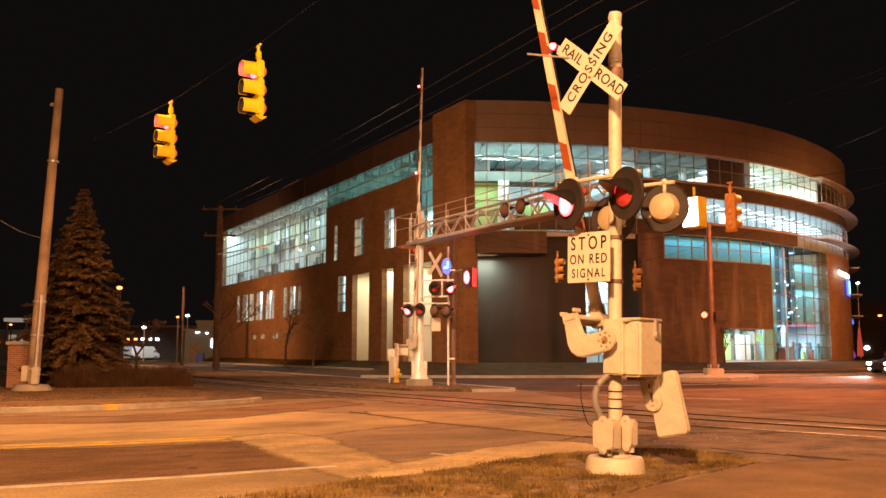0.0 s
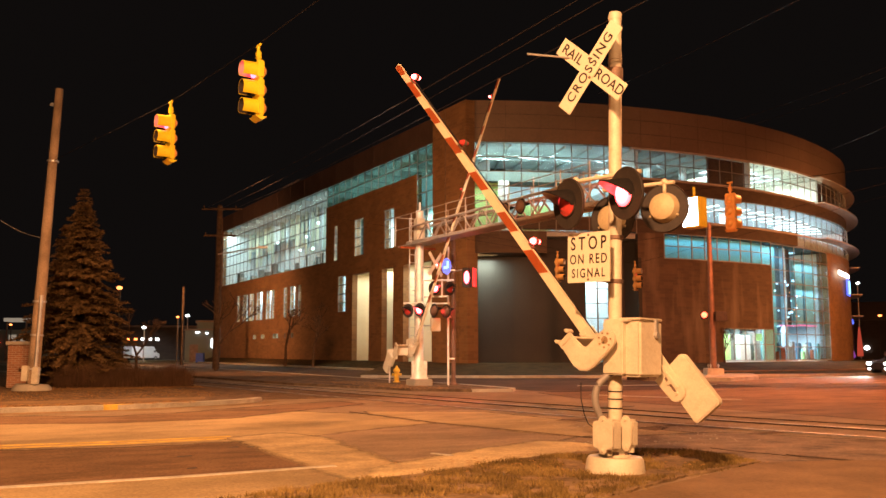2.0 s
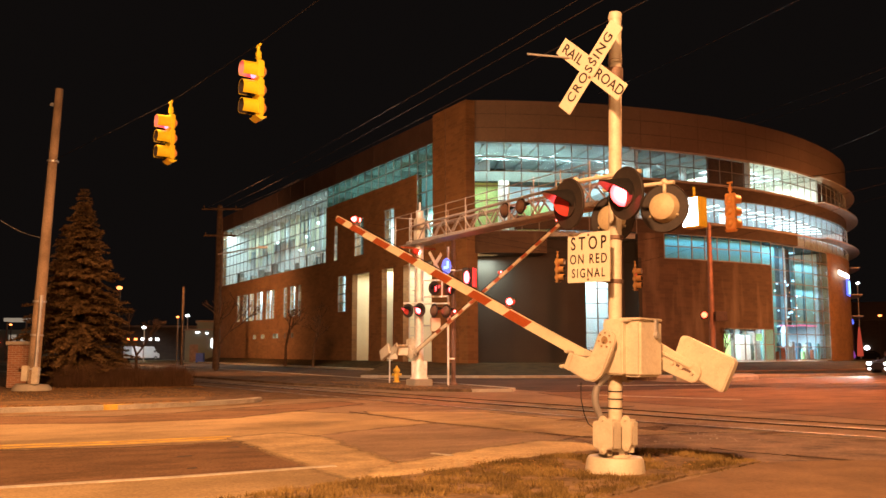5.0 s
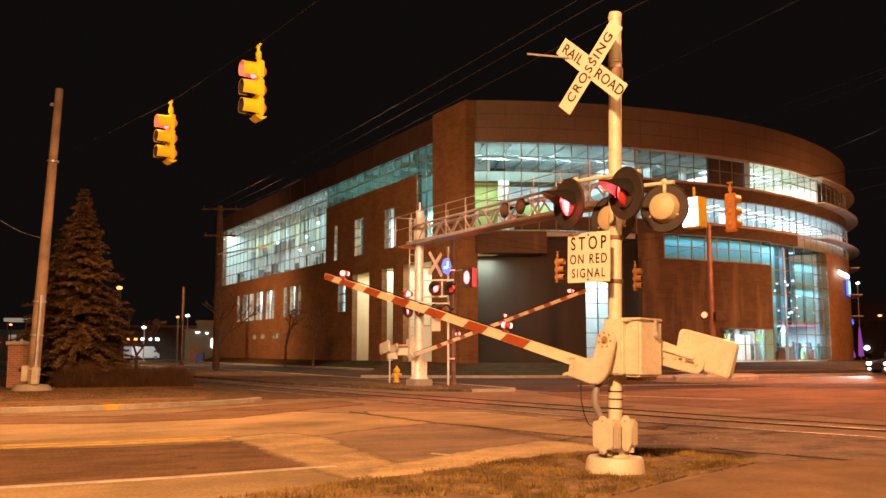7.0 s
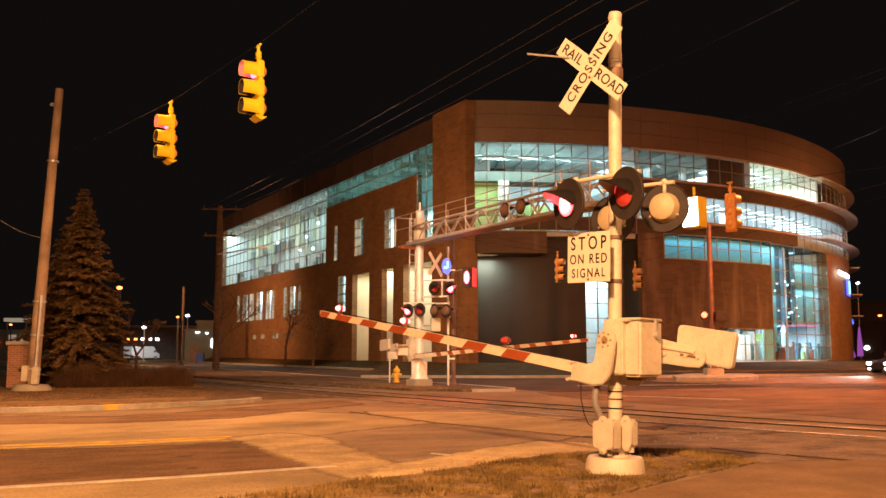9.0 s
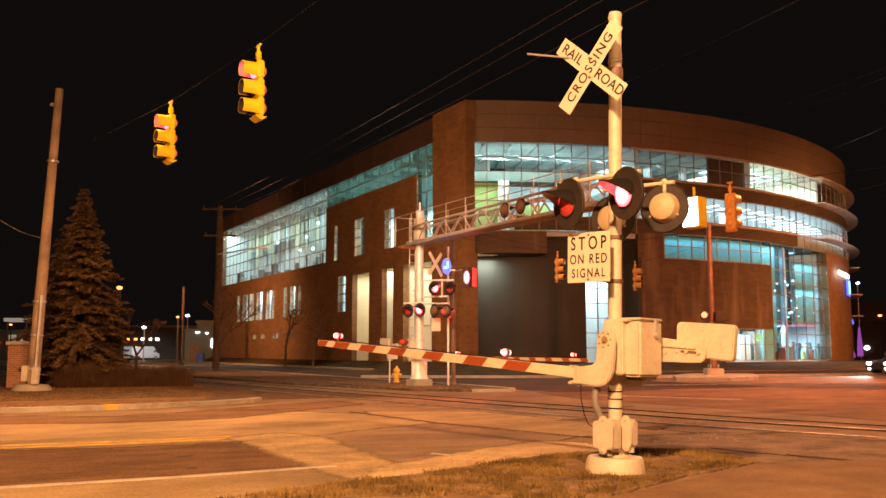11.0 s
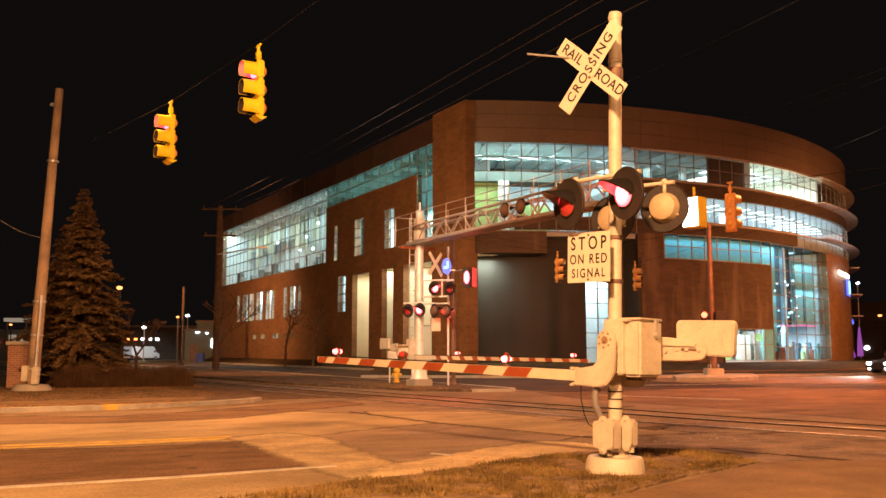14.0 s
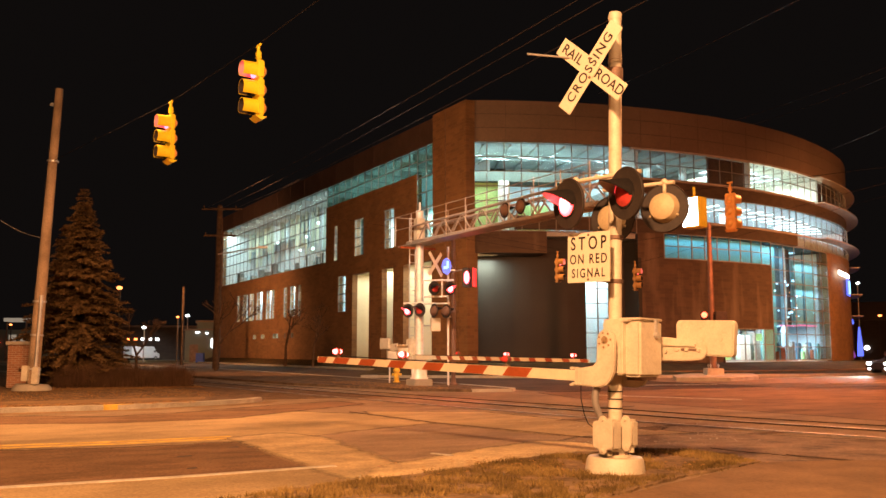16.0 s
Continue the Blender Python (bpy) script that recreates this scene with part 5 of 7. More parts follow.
        for f in bm.faces:
            f.material_index = 0 if phase == "on" or f.calc_center_median().y > 0 else 1
        bmesh.ops.transform(bm, matrix=Matrix.Diagonal((1, 1.5, 1, 1)), verts=bm.verts)
        for sgn in (-1, 1):
            b2 = bm.copy()
            place = pose(sgn * 0.026, 0, 0.1, 0, 0, 90 if sgn < 0 else -90)
            lens = part("lens", b2, [GATE_LIT, LENS_DARK], lamp, "small red lens", place, True)
            if phase != "on":
                LENSES.append((lens, place, phase))
        bm.free()
    bm = bmesh.new()
    k = 16
    line = [Vector((bx + 0.03, y0 + (y1 - 0.5 - y0) * i / k, at(y0 + (y1 - 0.5 - y0) * i / k)[0] + at(y0)[1] * 0.5 + 0.004)) for i in range(k + 1)]
    tube(bm, line, 0.008, 5)
    part("lamp_cable", bm, RUBBER, g, "thin cable along the boom")
    return g


def lean(x, y, rz, tip=0.0):
    """A foot on the ground with a slight lean to the right."""
    return Matrix.Translation((x, y, 0)) @ Matrix.Rotation(radians(tip), 4, "Y") @ Matrix.Rotation(radians(rz), 4, "Z")


# ---- the near crossing signal ----
NEAR_SIZE = 0.9423
NEAR_FOOT = Matrix.Translation((0, 0, 1.37)) @ Matrix.Scale(NEAR_SIZE, 4) @ Matrix.Translation((0, 0, -1.37)) @ lean(*MAST, 45, 1.2)
near = thing("crossing_signal", NEAR_FOOT, "cream steel crossing signal mast with crossbuck, flashers and gate motor", "crossing signal", "crossing signals")
bm = bmesh.new()
lathe(bm, [(0.362, -0.16), (0.358, -0.05), (0.338, 0.085), (0.315, 0.12), (0.1, 0.13)], 40)
part("foundation", bm, CREAM, near, "round cream-painted concrete foundation", smooth=True)
bm = bmesh.new()
lathe(bm, [(0.19, 0.12), (0.19, 0.15), (0.12, 0.155), (0.115, 0.24), (0.092, 0.42), (0.082, 0.5), (0.08, 5.53), (0.086, 5.535), (0.086, 5.6), (0.076, 5.625), (0.0001, 5.63)], 28)
for z in (0.66, 0.8, 0.94):
    lathe(bm, [(0.08, z - 0.02), (0.087, z - 0.018), (0.087, z + 0.018), (0.08, z + 0.02)], 24)
for z in (4.98, 5.02, 4.7):
    lathe(bm, [(0.079, z - 0.012), (0.088, z - 0.01), (0.088, z + 0.01), (0.079, z + 0.012)], 24)
part("mast", bm, CREAM, near, "round cream-painted mast with clamps", smooth=True)
for z in (0.69, 0.8, 0.89):
    bm = bmesh.new()
    lathe(bm, [(0.084, z - 0.008), (0.0905, z - 0.007), (0.0905, z + 0.007), (0.084, z + 0.008)], 24)
    part("cable_tie", bm, RUBBER, near, "thin black cable tie")
for a in range(0, 360, 45):
    bm = bmesh.new()
    p = (0.155 * math.cos(radians(a)), 0.155 * math.sin(radians(a)))
    rod(bm, (*p, 0.135), (*p, 0.185), 0.018, n=6)
    part("anchor_bolt", bm, DARK_STEEL, near)
for x, y, sx, sy, z0, z1, lab in ((-0.21, -0.05, 0.2, 0.25, 0.21, 0.57, "cream cast junction box with a lobed lid"), (0.06, -0.17, 0.15, 0.15, 0.24, 0.57, "cream junction box behind the mast")):
    bm = bmesh.new()
    box(bm, x, y, (z0 + z1) / 2, sx, sy, z1 - z0, 0.03)
    fx = x - sx / 2
    ears = arc(y, z1 - 0.01, 0.055, 0, 180, 8) + [(y - sy * 0.5, z1 - 0.03), (y - sy * 0.56, z1 - 0.07), (y - sy * 0.56, z0 + 0.07), (y - sy * 0.5, z0 + 0.03)]
    ears += arc(y, z0 + 0.01, 0.055, 180, 360, 8) + [(y + sy * 0.5, z0 + 0.03), (y + sy * 0.56, z0 + 0.07), (y + sy * 0.56, z1 - 0.07), (y + sy * 0.5, z1 - 0.03)]
    plate(bm, ears, fx - 0.03, fx + 0.002, 0.008)
    for z in (z0 + 0.005, z1 - 0.005):
        rod(bm, (fx - 0.045, y, z), (fx - 0.02, y, z), 0.018, n=8)
    rod(bm, (x, y, z0 - 0.06), (x, y, z0 + 0.02), 0.05, n=12)
    part("junction_box", bm, CREAM, near, lab, smooth=True)
bm = bmesh.new()
hose = [Vector(p) for p in ((-0.2, 0.0, 0.5), (-0.24, 0.05, 0.6), (-0.275, 0.09, 0.72), (-0.28, 0.1, 0.84), (-0.25, 0.08, 0.96), (-0.19, 0.03, 1.05), (-0.12, -0.04, 1.12))]
for _ in range(2):
    hose = [hose[0]] + [p for a, b in zip(hose, hose[1:]) for p in (a.lerp(b, 0.25), a.lerp(b, 0.75))] + [hose[-1]]
tube(bm, hose, 0.042, 14)
part("cable_hose", bm, PLASTIC_GREY, near, "bent grey cable hose", smooth=True)
bm = bmesh.new()
loop = [Vector((-0.2, 0.36, 0.98)), Vector((-0.24, 0.33, 0.8)), Vector((-0.26, 0.27, 0.62)), Vector((-0.27, 0.2, 0.5)), Vector((-0.26, 0.12, 0.46))]
tube(bm, loop, 0.006)
part("ground_wire", bm, RUBBER, near, "thin dark hanging wire")
# gate motor housing
bm = bmesh.new()
box(bm, 0.115, -0.29, 1.41, 0.49, 0.29, 0.67, 0.03)
motor = part("motor_housing", bm, CREAM, near, "large cream gate motor housing", smooth=True)
bm = bmesh.new()
box(bm, 0.115, -0.287, 1.755, 0.5, 0.3, 0.03, 0.01)
box(bm, -0.13, -0.13, 1.735, 0.12, 0.34, 0.03, 0.008)
part("housing_lid", bm, CREAM, motor, "overhanging lid", smooth=True)
bm = bmesh.new()
box(bm, 0.2, -0.445, 1.66, 0.06, 0.035, 0.2, 0.01)
rod(bm, (0.2, -0.48, 1.57), (0.2, -0.43, 1.57), 0.04, n=14)
part("hasp", bm, GALV, motor, "hinged hasp with a padlock", smooth=True)
bm = bmesh.new()
box(bm, -0.16, -0.1, 1.41, 0.1, 0.28, 0.64, 0.02)
box(bm, 0.0, -0.09, 1.2, 0.26, 0.24, 0.06, 0.01)
box(bm, 0.0, -0.09, 1.62, 0.26, 0.24, 0.06, 0.01)
part("motor_bracket", bm, CREAM, near, smooth=True)
bm = bmesh.new()
rod(bm, (0.13, -0.25, 1.03), (0.13, -0.25, 1.08), 0.14, n=20)
box(bm, 0.2, -0.3, 1.06, 0.2, 0.2, 0.04, 0.01)
part("motor_underside", bm, DARK_STEEL, motor)
# flashers on a cross bar
bm = bmesh.new()
rod(bm, (-0.38, 0.55, 3.44), (-0.36, -0.6, 3.46), 0.026, n=14)
rod(bm, (0.32, 0.4, 3.44), (0.38, -0.6, 3.44), 0.026, n=14)
rod(bm, (-0.4, 0.0, 3.46), (0.4, 0.0, 3.46), 0.03, n=14)
box(bm, 0, 0, 3.46, 0.22, 0.22, 0.14, 0.02)
for x, y in ((-0.38, 0.32), (-0.36, -0.48), (0.37, -0.47), (0.33, 0.22)):
    rod(bm, (x, y, 3.16), (x, y, 3.47), 0.022, n=10)
    bmesh.ops.create_icosphere(bm, subdivisions=2, radius=0.04, matrix=Matrix.Translation((x, y, 3.46)))
part("cross_bar", bm, CREAM, near, "pipe cross bar that carries the flashers", smooth=True)
FACE = 118.8 - 45.0                            # along the road, towards oncoming traffic
flasher(near, facing(-0.56, 0.30, 3.14, FACE - 2, -3), "a")
flasher(near, facing(-0.53, -0.50, 3.185, FACE - 2, -3), "b")
flasher(near, facing(0.374, -0.473, 3.13, -36 - 45, -3), "b")
flasher(near, facing(0.22, 0.18, 3.03, -45 - 38, -3), "a")
# stop sign board


def sign_board(parent, m, w, h, rows, name, label):
    """A flat sheet sign that faces its own -y side."""
    bm = bmesh.new()
    box(bm, 0, 0, 0, w, 0.012, h, 0.004)
    s = part(name, bm, SIGN_WHITE, parent, label, m)
    for text, size, x, z, spacing in rows:
        letters(text, size, 0.0015, SIGN_INK, s, pose(x, -0.008, z, 90, 0, 0) @ Matrix.Diagonal((0.74, 1, 1, 1)), spacing)
    return s


stop = sign_board(near, pose(-0.39, 0.115, 2.49, 0, 0, -90), 0.62, 0.605,
                  [("STOP", 0.225, 0.0, 0.165, 1.5), ("ON RED", 0.165, 0.0, -0.025, 1.3), ("SIGNAL", 0.155, 0.0, -0.195, 1.35)], "stop_sign", "square white sheet sign with black lettering")
bm = bmesh.new()
for x in (0.0,):
    rod(bm, (x, -0.012, 0.27), (x, 0.02, 0.27), 0.016, n=8)
    rod(bm, (x, -0.012, -0.27), (x, 0.02, -0.27), 0.016, n=8)
part("sign_bolt", bm, DARK_STEEL, stop)
bm = bmesh.new()
for z in (2.76, 2.22):
    box(bm, -0.2, 0.03, z, 0.38, 0.06, 0.035, 0.006)
    lathe(bm, [(0.081, z - 0.025), (0.1, z - 0.022), (0.1, z + 0.022), (0.081, z + 0.025)], 24)
part("sign_bracket", bm, DARK_STEEL, near, "dark clamped sign bracket")
# crossbuck: two crossed boards
for name, text, ang, off in (("crossbuck_board", "CROSSING", 50, -0.012), ("crossbuck_board", "RAIL ROAD", -40.5, 0.006)):
    m = pose(-0.395 + off, 0.09, 4.83, 0, 0, -90) @ Matrix.Rotation(radians(-ang), 4, "Y")
    bm = bmesh.new()
    box(bm, 0, 0, 0, 1.22, 0.01, 0.225, 0.003)
    b = part(name, bm, SIGN_WHITE, near, "white crossbuck board with black lettering", m)
    if text == "CROSSING":
        letters(text, 0.175, 0.0015, SIGN_INK, b, pose(0, -0.0065, 0, 90, 0, 0), 1.2)
    else:
        letters("RAIL", 0.175, 0.0015, SIGN_INK, b, pose(-0.36, -0.0065, 0, 90, 0, 0), 1.1)
        letters("ROAD", 0.175, 0.0015, SIGN_INK, b, pose(0.36, -0.0065, 0, 90, 0, 0), 1.05)
bm = bmesh.new()
box(bm, -0.22, 0.07, 4.87, 0.32, 0.1, 0.05, 0.008)
box(bm, -0.22, 0.05, 4.75, 0.32, 0.06, 0.04, 0.008)
lathe(bm, [(0.081, 4.72), (0.1, 4.725), (0.1, 4.9), (0.081, 4.905)], 24)
for dz in (-0.12, 0.12):
    rod(bm, (-0.425, 0.09, 4.83 + dz), (-0.35, 0.09, 4.83 + dz), 0.018, n=8)
part("crossbuck_bracket", bm, DARK_STEEL, near, "dark bracket behind the crossbuck")
bm = bmesh.new()
rod(bm, (-0.3, 0.2, 4.99), (-0.62, 0.92, 5.14), 0.012, 0.014, n=8)
part("boom_rest", bm, GALV, near, "thin bare rod behind the crossbuck")

NEAR_PIVOT = NEAR_FOOT @ pose(-0.325, -0.10, 1.5, 0, 1.0, -1.5)
near_gate = crossing_gate(NEAR_PIVOT, "white gate boom with slanted red stripes, lamps and cream counterweight", (0.3, -0.45), (6.5, -0.45), 0.142, 0.1,
                          [(6.24, 6.5), (5.63, 6.02), (4.94, 5.32), (4.2, 4.57), (3.35, 3.75), (2.46, 2.86), (1.64, 2.08)], [(5.97, "on"), (4.26, "a"), (2.09, "b")], 0.82, 0.545)

# ---- the far crossing signal with its cantilever ----
FAR = (-0.89, 34.3)
far = thing("crossing_signal", pose(*FAR, 0.09, 0, 0, 180 + TURN), "tall pale crossing signal mast with a truss cantilever over the road", "crossing signal", "crossing signals")
bm = bmesh.new()
box(bm, 0, 0, 0.0, 0.76, 0.76, 0.5, 0.03)
part("foundation", bm, CONCRETE, far, "square concrete foundation")
bm = bmesh.new()
lathe(bm, [(0.34, 0.25), (0.34, 0.3), (0.3, 0.31), (0.17, 1.0), (0.155, 1.2), (0.15, 6.6), (0.155, 6.62), (0.0001, 6.66)], 24)
for a in range(0, 360, 60):
    box(bm, 0.25, 0, 0.6, 0.16, 0.02, 0.62, m=pose(0, 0, 0, 0, 0, a))
for z in (2.2, 2.75, 3.3, 4.4, 1.5):
    lathe(bm, [(0.15, z - 0.03), (0.172, z - 0.028), (0.172, z + 0.028), (0.15, z + 0.03)], 24)
rod(bm, (0, 0, 6.6), (0, 0, 6.95), 0.04, n=8)
part("mast", bm, SILVER, far, "thick aluminium-painted mast with gussets", smooth=True)


def bar(name, a, b, r, material, parent, n=8, label=""):
    """One straight tube as a part of its own."""
    bm = bmesh.new()
    rod(bm, a, b, r, n=n)
    return part(name, bm, material, parent, label, smooth=True)


ladder = bar("ladder", (-0.02, -0.42, 1.1), (-0.02, -0.42, 6.4), 0.025, GALV, far, label="steel rung ladder on the mast")
bar("ladder_rail", (0.22, -0.42, 1.1), (0.22, -0.42, 6.4), 0.025, GALV, ladder)
for i in range(17):
    bar("rung", (-0.02, -0.42, 1.25 + 0.31 * i), (0.22, -0.42, 1.25 + 0.31 * i), 0.014, GALV, ladder, 6)
for z in (1.6, 3.6, 5.2):
    bar("ladder_clip", (0.1, -0.42, z), (0.05, -0.16, z), 0.02, GALV, ladder, 6)
END = 11.0
bm = bmesh.new()
box(bm, 0, 5.0, 5.34, 0.7, 12.4, 0.05)
deck = part("walkway", bm, TRUSS, far, "grated walkway of the cantilever")
for x in (-0.28, 0.28):
    chord = bar("truss_chord", (x, -0.5, 5.42), (x, END, 5.3), 0.065, TRUSS, far, 10, "aluminium-painted truss tube")
    bar("truss_chord", (x, -0.2, 6.02), (x, END, 6.0), 0.05, TRUSS, far, 10, "aluminium-painted truss tube")
    for i in range(8):
        y = 0.4 + i * 1.32
        bar("brace", (x, y, 5.4), (x, y + 0.66, 6.02), 0.028, TRUSS, chord)
        bar("brace", (x, y + 0.66, 6.02), (x, y + 1.32, 5.36), 0.028, TRUSS, chord)
for i in range(13):
    y = -0.3 + i * 0.94
    bar("cross_brace", (-0.28, y, 5.4), (0.28, y, 5.38), 0.025, TRUSS, deck, 6)
for x in (-0.42, 0.42):
    bar("handrail", (x, -1.25, 6.5), (x, END, 6.42), 0.015, TRUSS, deck)
    bar("handrail", (x, -1.25, 5.98), (x, END, 5.95), 0.018, TRUSS, deck)
    for i in range(10):
        y = -1.25 + i * 1.36
        bar("rail_post", (x, y, 5.36), (x, y, 6.5), 0.017, TRUSS, deck)
bar("handrail", (-0.42, -1.25, 6.5), (0.42, -1.25, 6.5), 0.022, TRUSS, deck)
# red signal light on the tube is put into its colour
bm = bmesh.new()
box(bm, 0.0, -0.15, 5.2, 1.5, 0.1, 0.07, 0.01)
part("cross_tube", bm, RED_TAPE, far, "red-lit cross tube under the walkway")


def world_turn(deg):
    return deg - 180 - TURN


def far_at(x, y):
    """Metres east and north of the far mast, in its own frame."""
    a = radians(180 + TURN)
    return x * math.cos(a) + y * math.sin(a), -x * math.sin(a) + y * math.cos(a)


for x, y, z, deg, ph in ((-0.43, -0.25, 2.8, 140, "a"), (0.02, -0.45, 2.82, 140, "b"), (0.57, -0.2, 2.8, -60, "b"), (1.02, -0.1, 2.78, -50, "b"), (0.57, -0.35, 3.64, -142, "b"), (1.14, -0.45, 3.62, -142, "a")):
    lx, ly = far_at(x, y)
    flasher(far, pose(lx, ly, z, -3, 0, world_turn(deg)), ph, RED_BROWN, 0.26)
bm = bmesh.new()
for z, x0, y0, x1, y1 in ((3.08, -0.6, -0.1, 0.15, -0.3), (3.08, 0.0, 0.0, 1.15, 0.0), (3.95, 0.0, 0.0, 1.3, -0.25), (3.34, 0.0, 0.0, 1.1, -0.1)):
    a, b = far_at(x0, y0), far_at(x1, y1)
    rod(bm, (*a, z), (*b, z), 0.035, n=8)
a = far_at(0.85, -0.12)
rod(bm, (*a, 3.3), (*a, 4.0), 0.04, n=8)
for x, y, z in ((-0.43, -0.1, 2.8), (0.02, -0.28, 2.82), (0.57, -0.05, 2.8), (1.02, 0.0, 2.78), (0.57, -0.15, 3.64), (1.14, -0.25, 3.62)):
    a = far_at(x, y)
    rod(bm, (*a, z), (*a, z + 0.32), 0.03, n=8)
part("cross_bar", bm, SILVER, far, "pipe brackets that carry the flashers")
for ang, off in ((48, 0.0), (-48, 0.02)):
    lx, ly = far_at(0.61, -0.31)
    bm = bmesh.new()
    box(bm, 0, off, 0, 1.15, 0.012, 0.16, 0.003)
    part("crossbuck_board", bm, SIGN_WHITE, far, "plain back of a crossbuck board", pose(lx, ly, 4.55, 0, 0, world_turn(52)) @ Matrix.Rotation(radians(ang), 4, "Y"))
bm = bmesh.new()
a, b = far_at(0.0, 0.0), far_at(0.61, -0.28)
rod(bm, (*a, 4.46), (*b, 4.46), 0.03, n=8)
part("crossbuck_bracket", bm, GALV, far)
for x, y, z, w, h in ((0.6, 0.05, 2.28, 0.36, 0.5), (-0.65, 0.1, 1.33, 0.42, 0.4)):
    lx, ly = far_at(x, y)
    bm = bmesh.new()
    box(bm, 0, 0, 0, w, 0.2, h, 0.02)
    part("equipment_box", bm, SIGN_WHITE, far, "white equipment box", pose(lx, ly, z, 0, 0, world_turn(20)))
bm = bmesh.new()
a, b = far_at(0.0, 0.0), far_at(0.62, 0.05)
rod(bm, (*a, 2.25), (*b, 2.25), 0.03, n=8)
part("box_bracket", bm, GALV, far)
bm = bmesh.new()
a, b = far_at(-0.65, 0.1), far_at(0.0, 0.05)
rod(bm, (*a, 1.45), (*b, 1.45), 0.05, n=8)
part("box_bracket", bm, GALV, far)
for y in (6.6, 7.5, 10.2):
    flasher(far, pose(0.36, y, 5.72, -3, 0, 88), "b", RED_BROWN, 0.25)
bm = bmesh.new()
for y in (6.6, 7.5, 10.2):
    rod(bm, (0.3, y, 5.75), (0.3, y, 6.05), 0.04, n=8)
part("lamp_hanger", bm, SILVER, far)

bm = bmesh.new()
box(bm, 0.0, -0.02, 5.86, 0.34, 0.34, 0.98, 0.03)
part("cable_box", bm, CREAM, far, "tall cream box at the head of the mast", smooth=True)
FAR_PIVOT = pose(-1.28, 34.4, 1.56, 0, -1.0, 181 + TURN)
far_gate = crossing_gate(FAR_PIVOT, "long thin white gate boom with red stripes", (0.36, -0.4), (10.7, -0.36), 0.15, 0.09,
                         [(10.34 - 0.82 * i, 10.66 - 0.82 * i) for i in range(11)], [(10.0, "on"), (6.6, "a"), (3.6, "b")], 0.55)
bm = bmesh.new()
box(bm, 0.0, 0.0, 0.0, 0.5, 0.42, 0.7, 0.03)
lx, ly = far_at(-0.2, 0.25)
part("motor_housing", bm, CREAM, far, "cream gate motor housing", pose(lx, ly, 1.4), True)

# ---- traffic lights ----


def traffic_head(name, m, label, lit=0, group="traffic lights", size=1.0, phase=None, back=True, lit_mat=None, paint=None):
    """A hanging three-lamp traffic light that faces its own +y side; its top is at the origin."""
    paint = paint or SIGNAL_YELLOW
    t = thing(name, m, label, "traffic light", group)
    bm = bmesh.new()
    for i in range(3):
        box(bm, 0, 0, -0.18 - 0.355 * i, 0.33, 0.12, 0.35, 0.025)
    body = part("body", bm, paint, t, "yellow signal housing", smooth=True)
    for i in range(3):
        z = -0.18 - 0.355 * i
        # only the lit lamp's visor has the lining lightened for its glow
        part("visor", hood_shape(0.146, 0.14, 0.055, 0.335, 290, 0.008, 22, True), [paint, HOOD_GLOW if i == lit else BLACK], t, "yellow tunnel visor", pose(0, 0, z), True)
        if i == lit and phase is None:
            part("lens", turned([(0.0001, 0.03), (0.1, 0.02), (0.15, 0.0), (0.15, -0.02)], 20), lit_mat or SIGNAL_LIT, t, "lit red lens", pose(0, 0.1, z), True)
        elif i == lit:
            place = pose(0, 0.13, z)
            ob = part("lens", lens_shape(0.14, 0.03), [lit_mat or SIGNAL_LIT, BLACK], t, "blinking red lens", place, True)
            LENSES.append((ob, place, phase))
        else:
            part("lens", turned([(0.0001, 0.03), (0.1, 0.02), (0.15, 0.0), (0.15, -0.02)], 20), BLACK, t, "unlit dark lens", pose(0, 0.1, z), True)
        # reddish light on the lamp backs is put into their colour
        if back:
            part("back_dome", turned([(0.0001, -0.15), (0.06, -0.14), (0.1, -0.1), (0.11, -0.07)], 16), SIGNAL_TINTED if paint is SIGNAL_YELLOW else paint, t, "round lamp back", pose(0, 0, z), True)
    bm = bmesh.new()
    rod(bm, (0, 0, -0.02), (0, 0, 0.31), 0.03, n=10)
    box(bm, 0, 0, 0.12, 0.11, 0.09, 0.16, 0.02)
    rod(bm, (-0.09, 0, 0.31), (0.09, 0, 0.31), 0.026, n=8)
    part("hanger", bm, paint, t, "yellow span-wire hanger", smooth=True)
    bm = bmesh.new()
    plate(bm, [(-0.12, -1.075), (0.12, -1.075), (0.02, -1.14), (-0.02, -1.14)], -0.15, 0.15, 0.0)
    part("bottom_plate", bm, paint, t)
    return t


WEST = 118.8                                   # degrees in which the road's oncoming traffic lies
SPAN = [Vector((-13.08, 29.8, 7.72)), Vector((-5.73, 18.6, 6.6)), Vector((-3.09, 14.7, 6.5)), Vector((-1.88, 13.2, 6.67)), Vector((3.0, 6.2, 8.6))]
traffic_head("traffic_light", Matrix.Translation((-3.09, 14.7, 6.19)) @ pose(0, 0, 0, 0, 2.5, WEST + 5) @ Matrix.Scale(0.9, 4), "yellow three-lamp traffic light showing red on a span wire")
traffic_head("traffic_light", Matrix.Translation((-5.73, 18.6, 6.31)) @ pose(0, 0, 0, 0, 2.5, WEST + 8) @ Matrix.Scale(0.92, 4), "yellow three-lamp traffic light showing red on a span wire")
cable("span_wire", SPAN, 0.006, SPAN_WIRE, "taut twisted steel span wire", "wire")
traffic_head("traffic_light", pose(8.37, 26.0, 5.95, 0, 0, -52), "traffic light tinted orange as by lamplight, seen from behind on a wire", lit=9, paint=SIGNAL_TINTED)
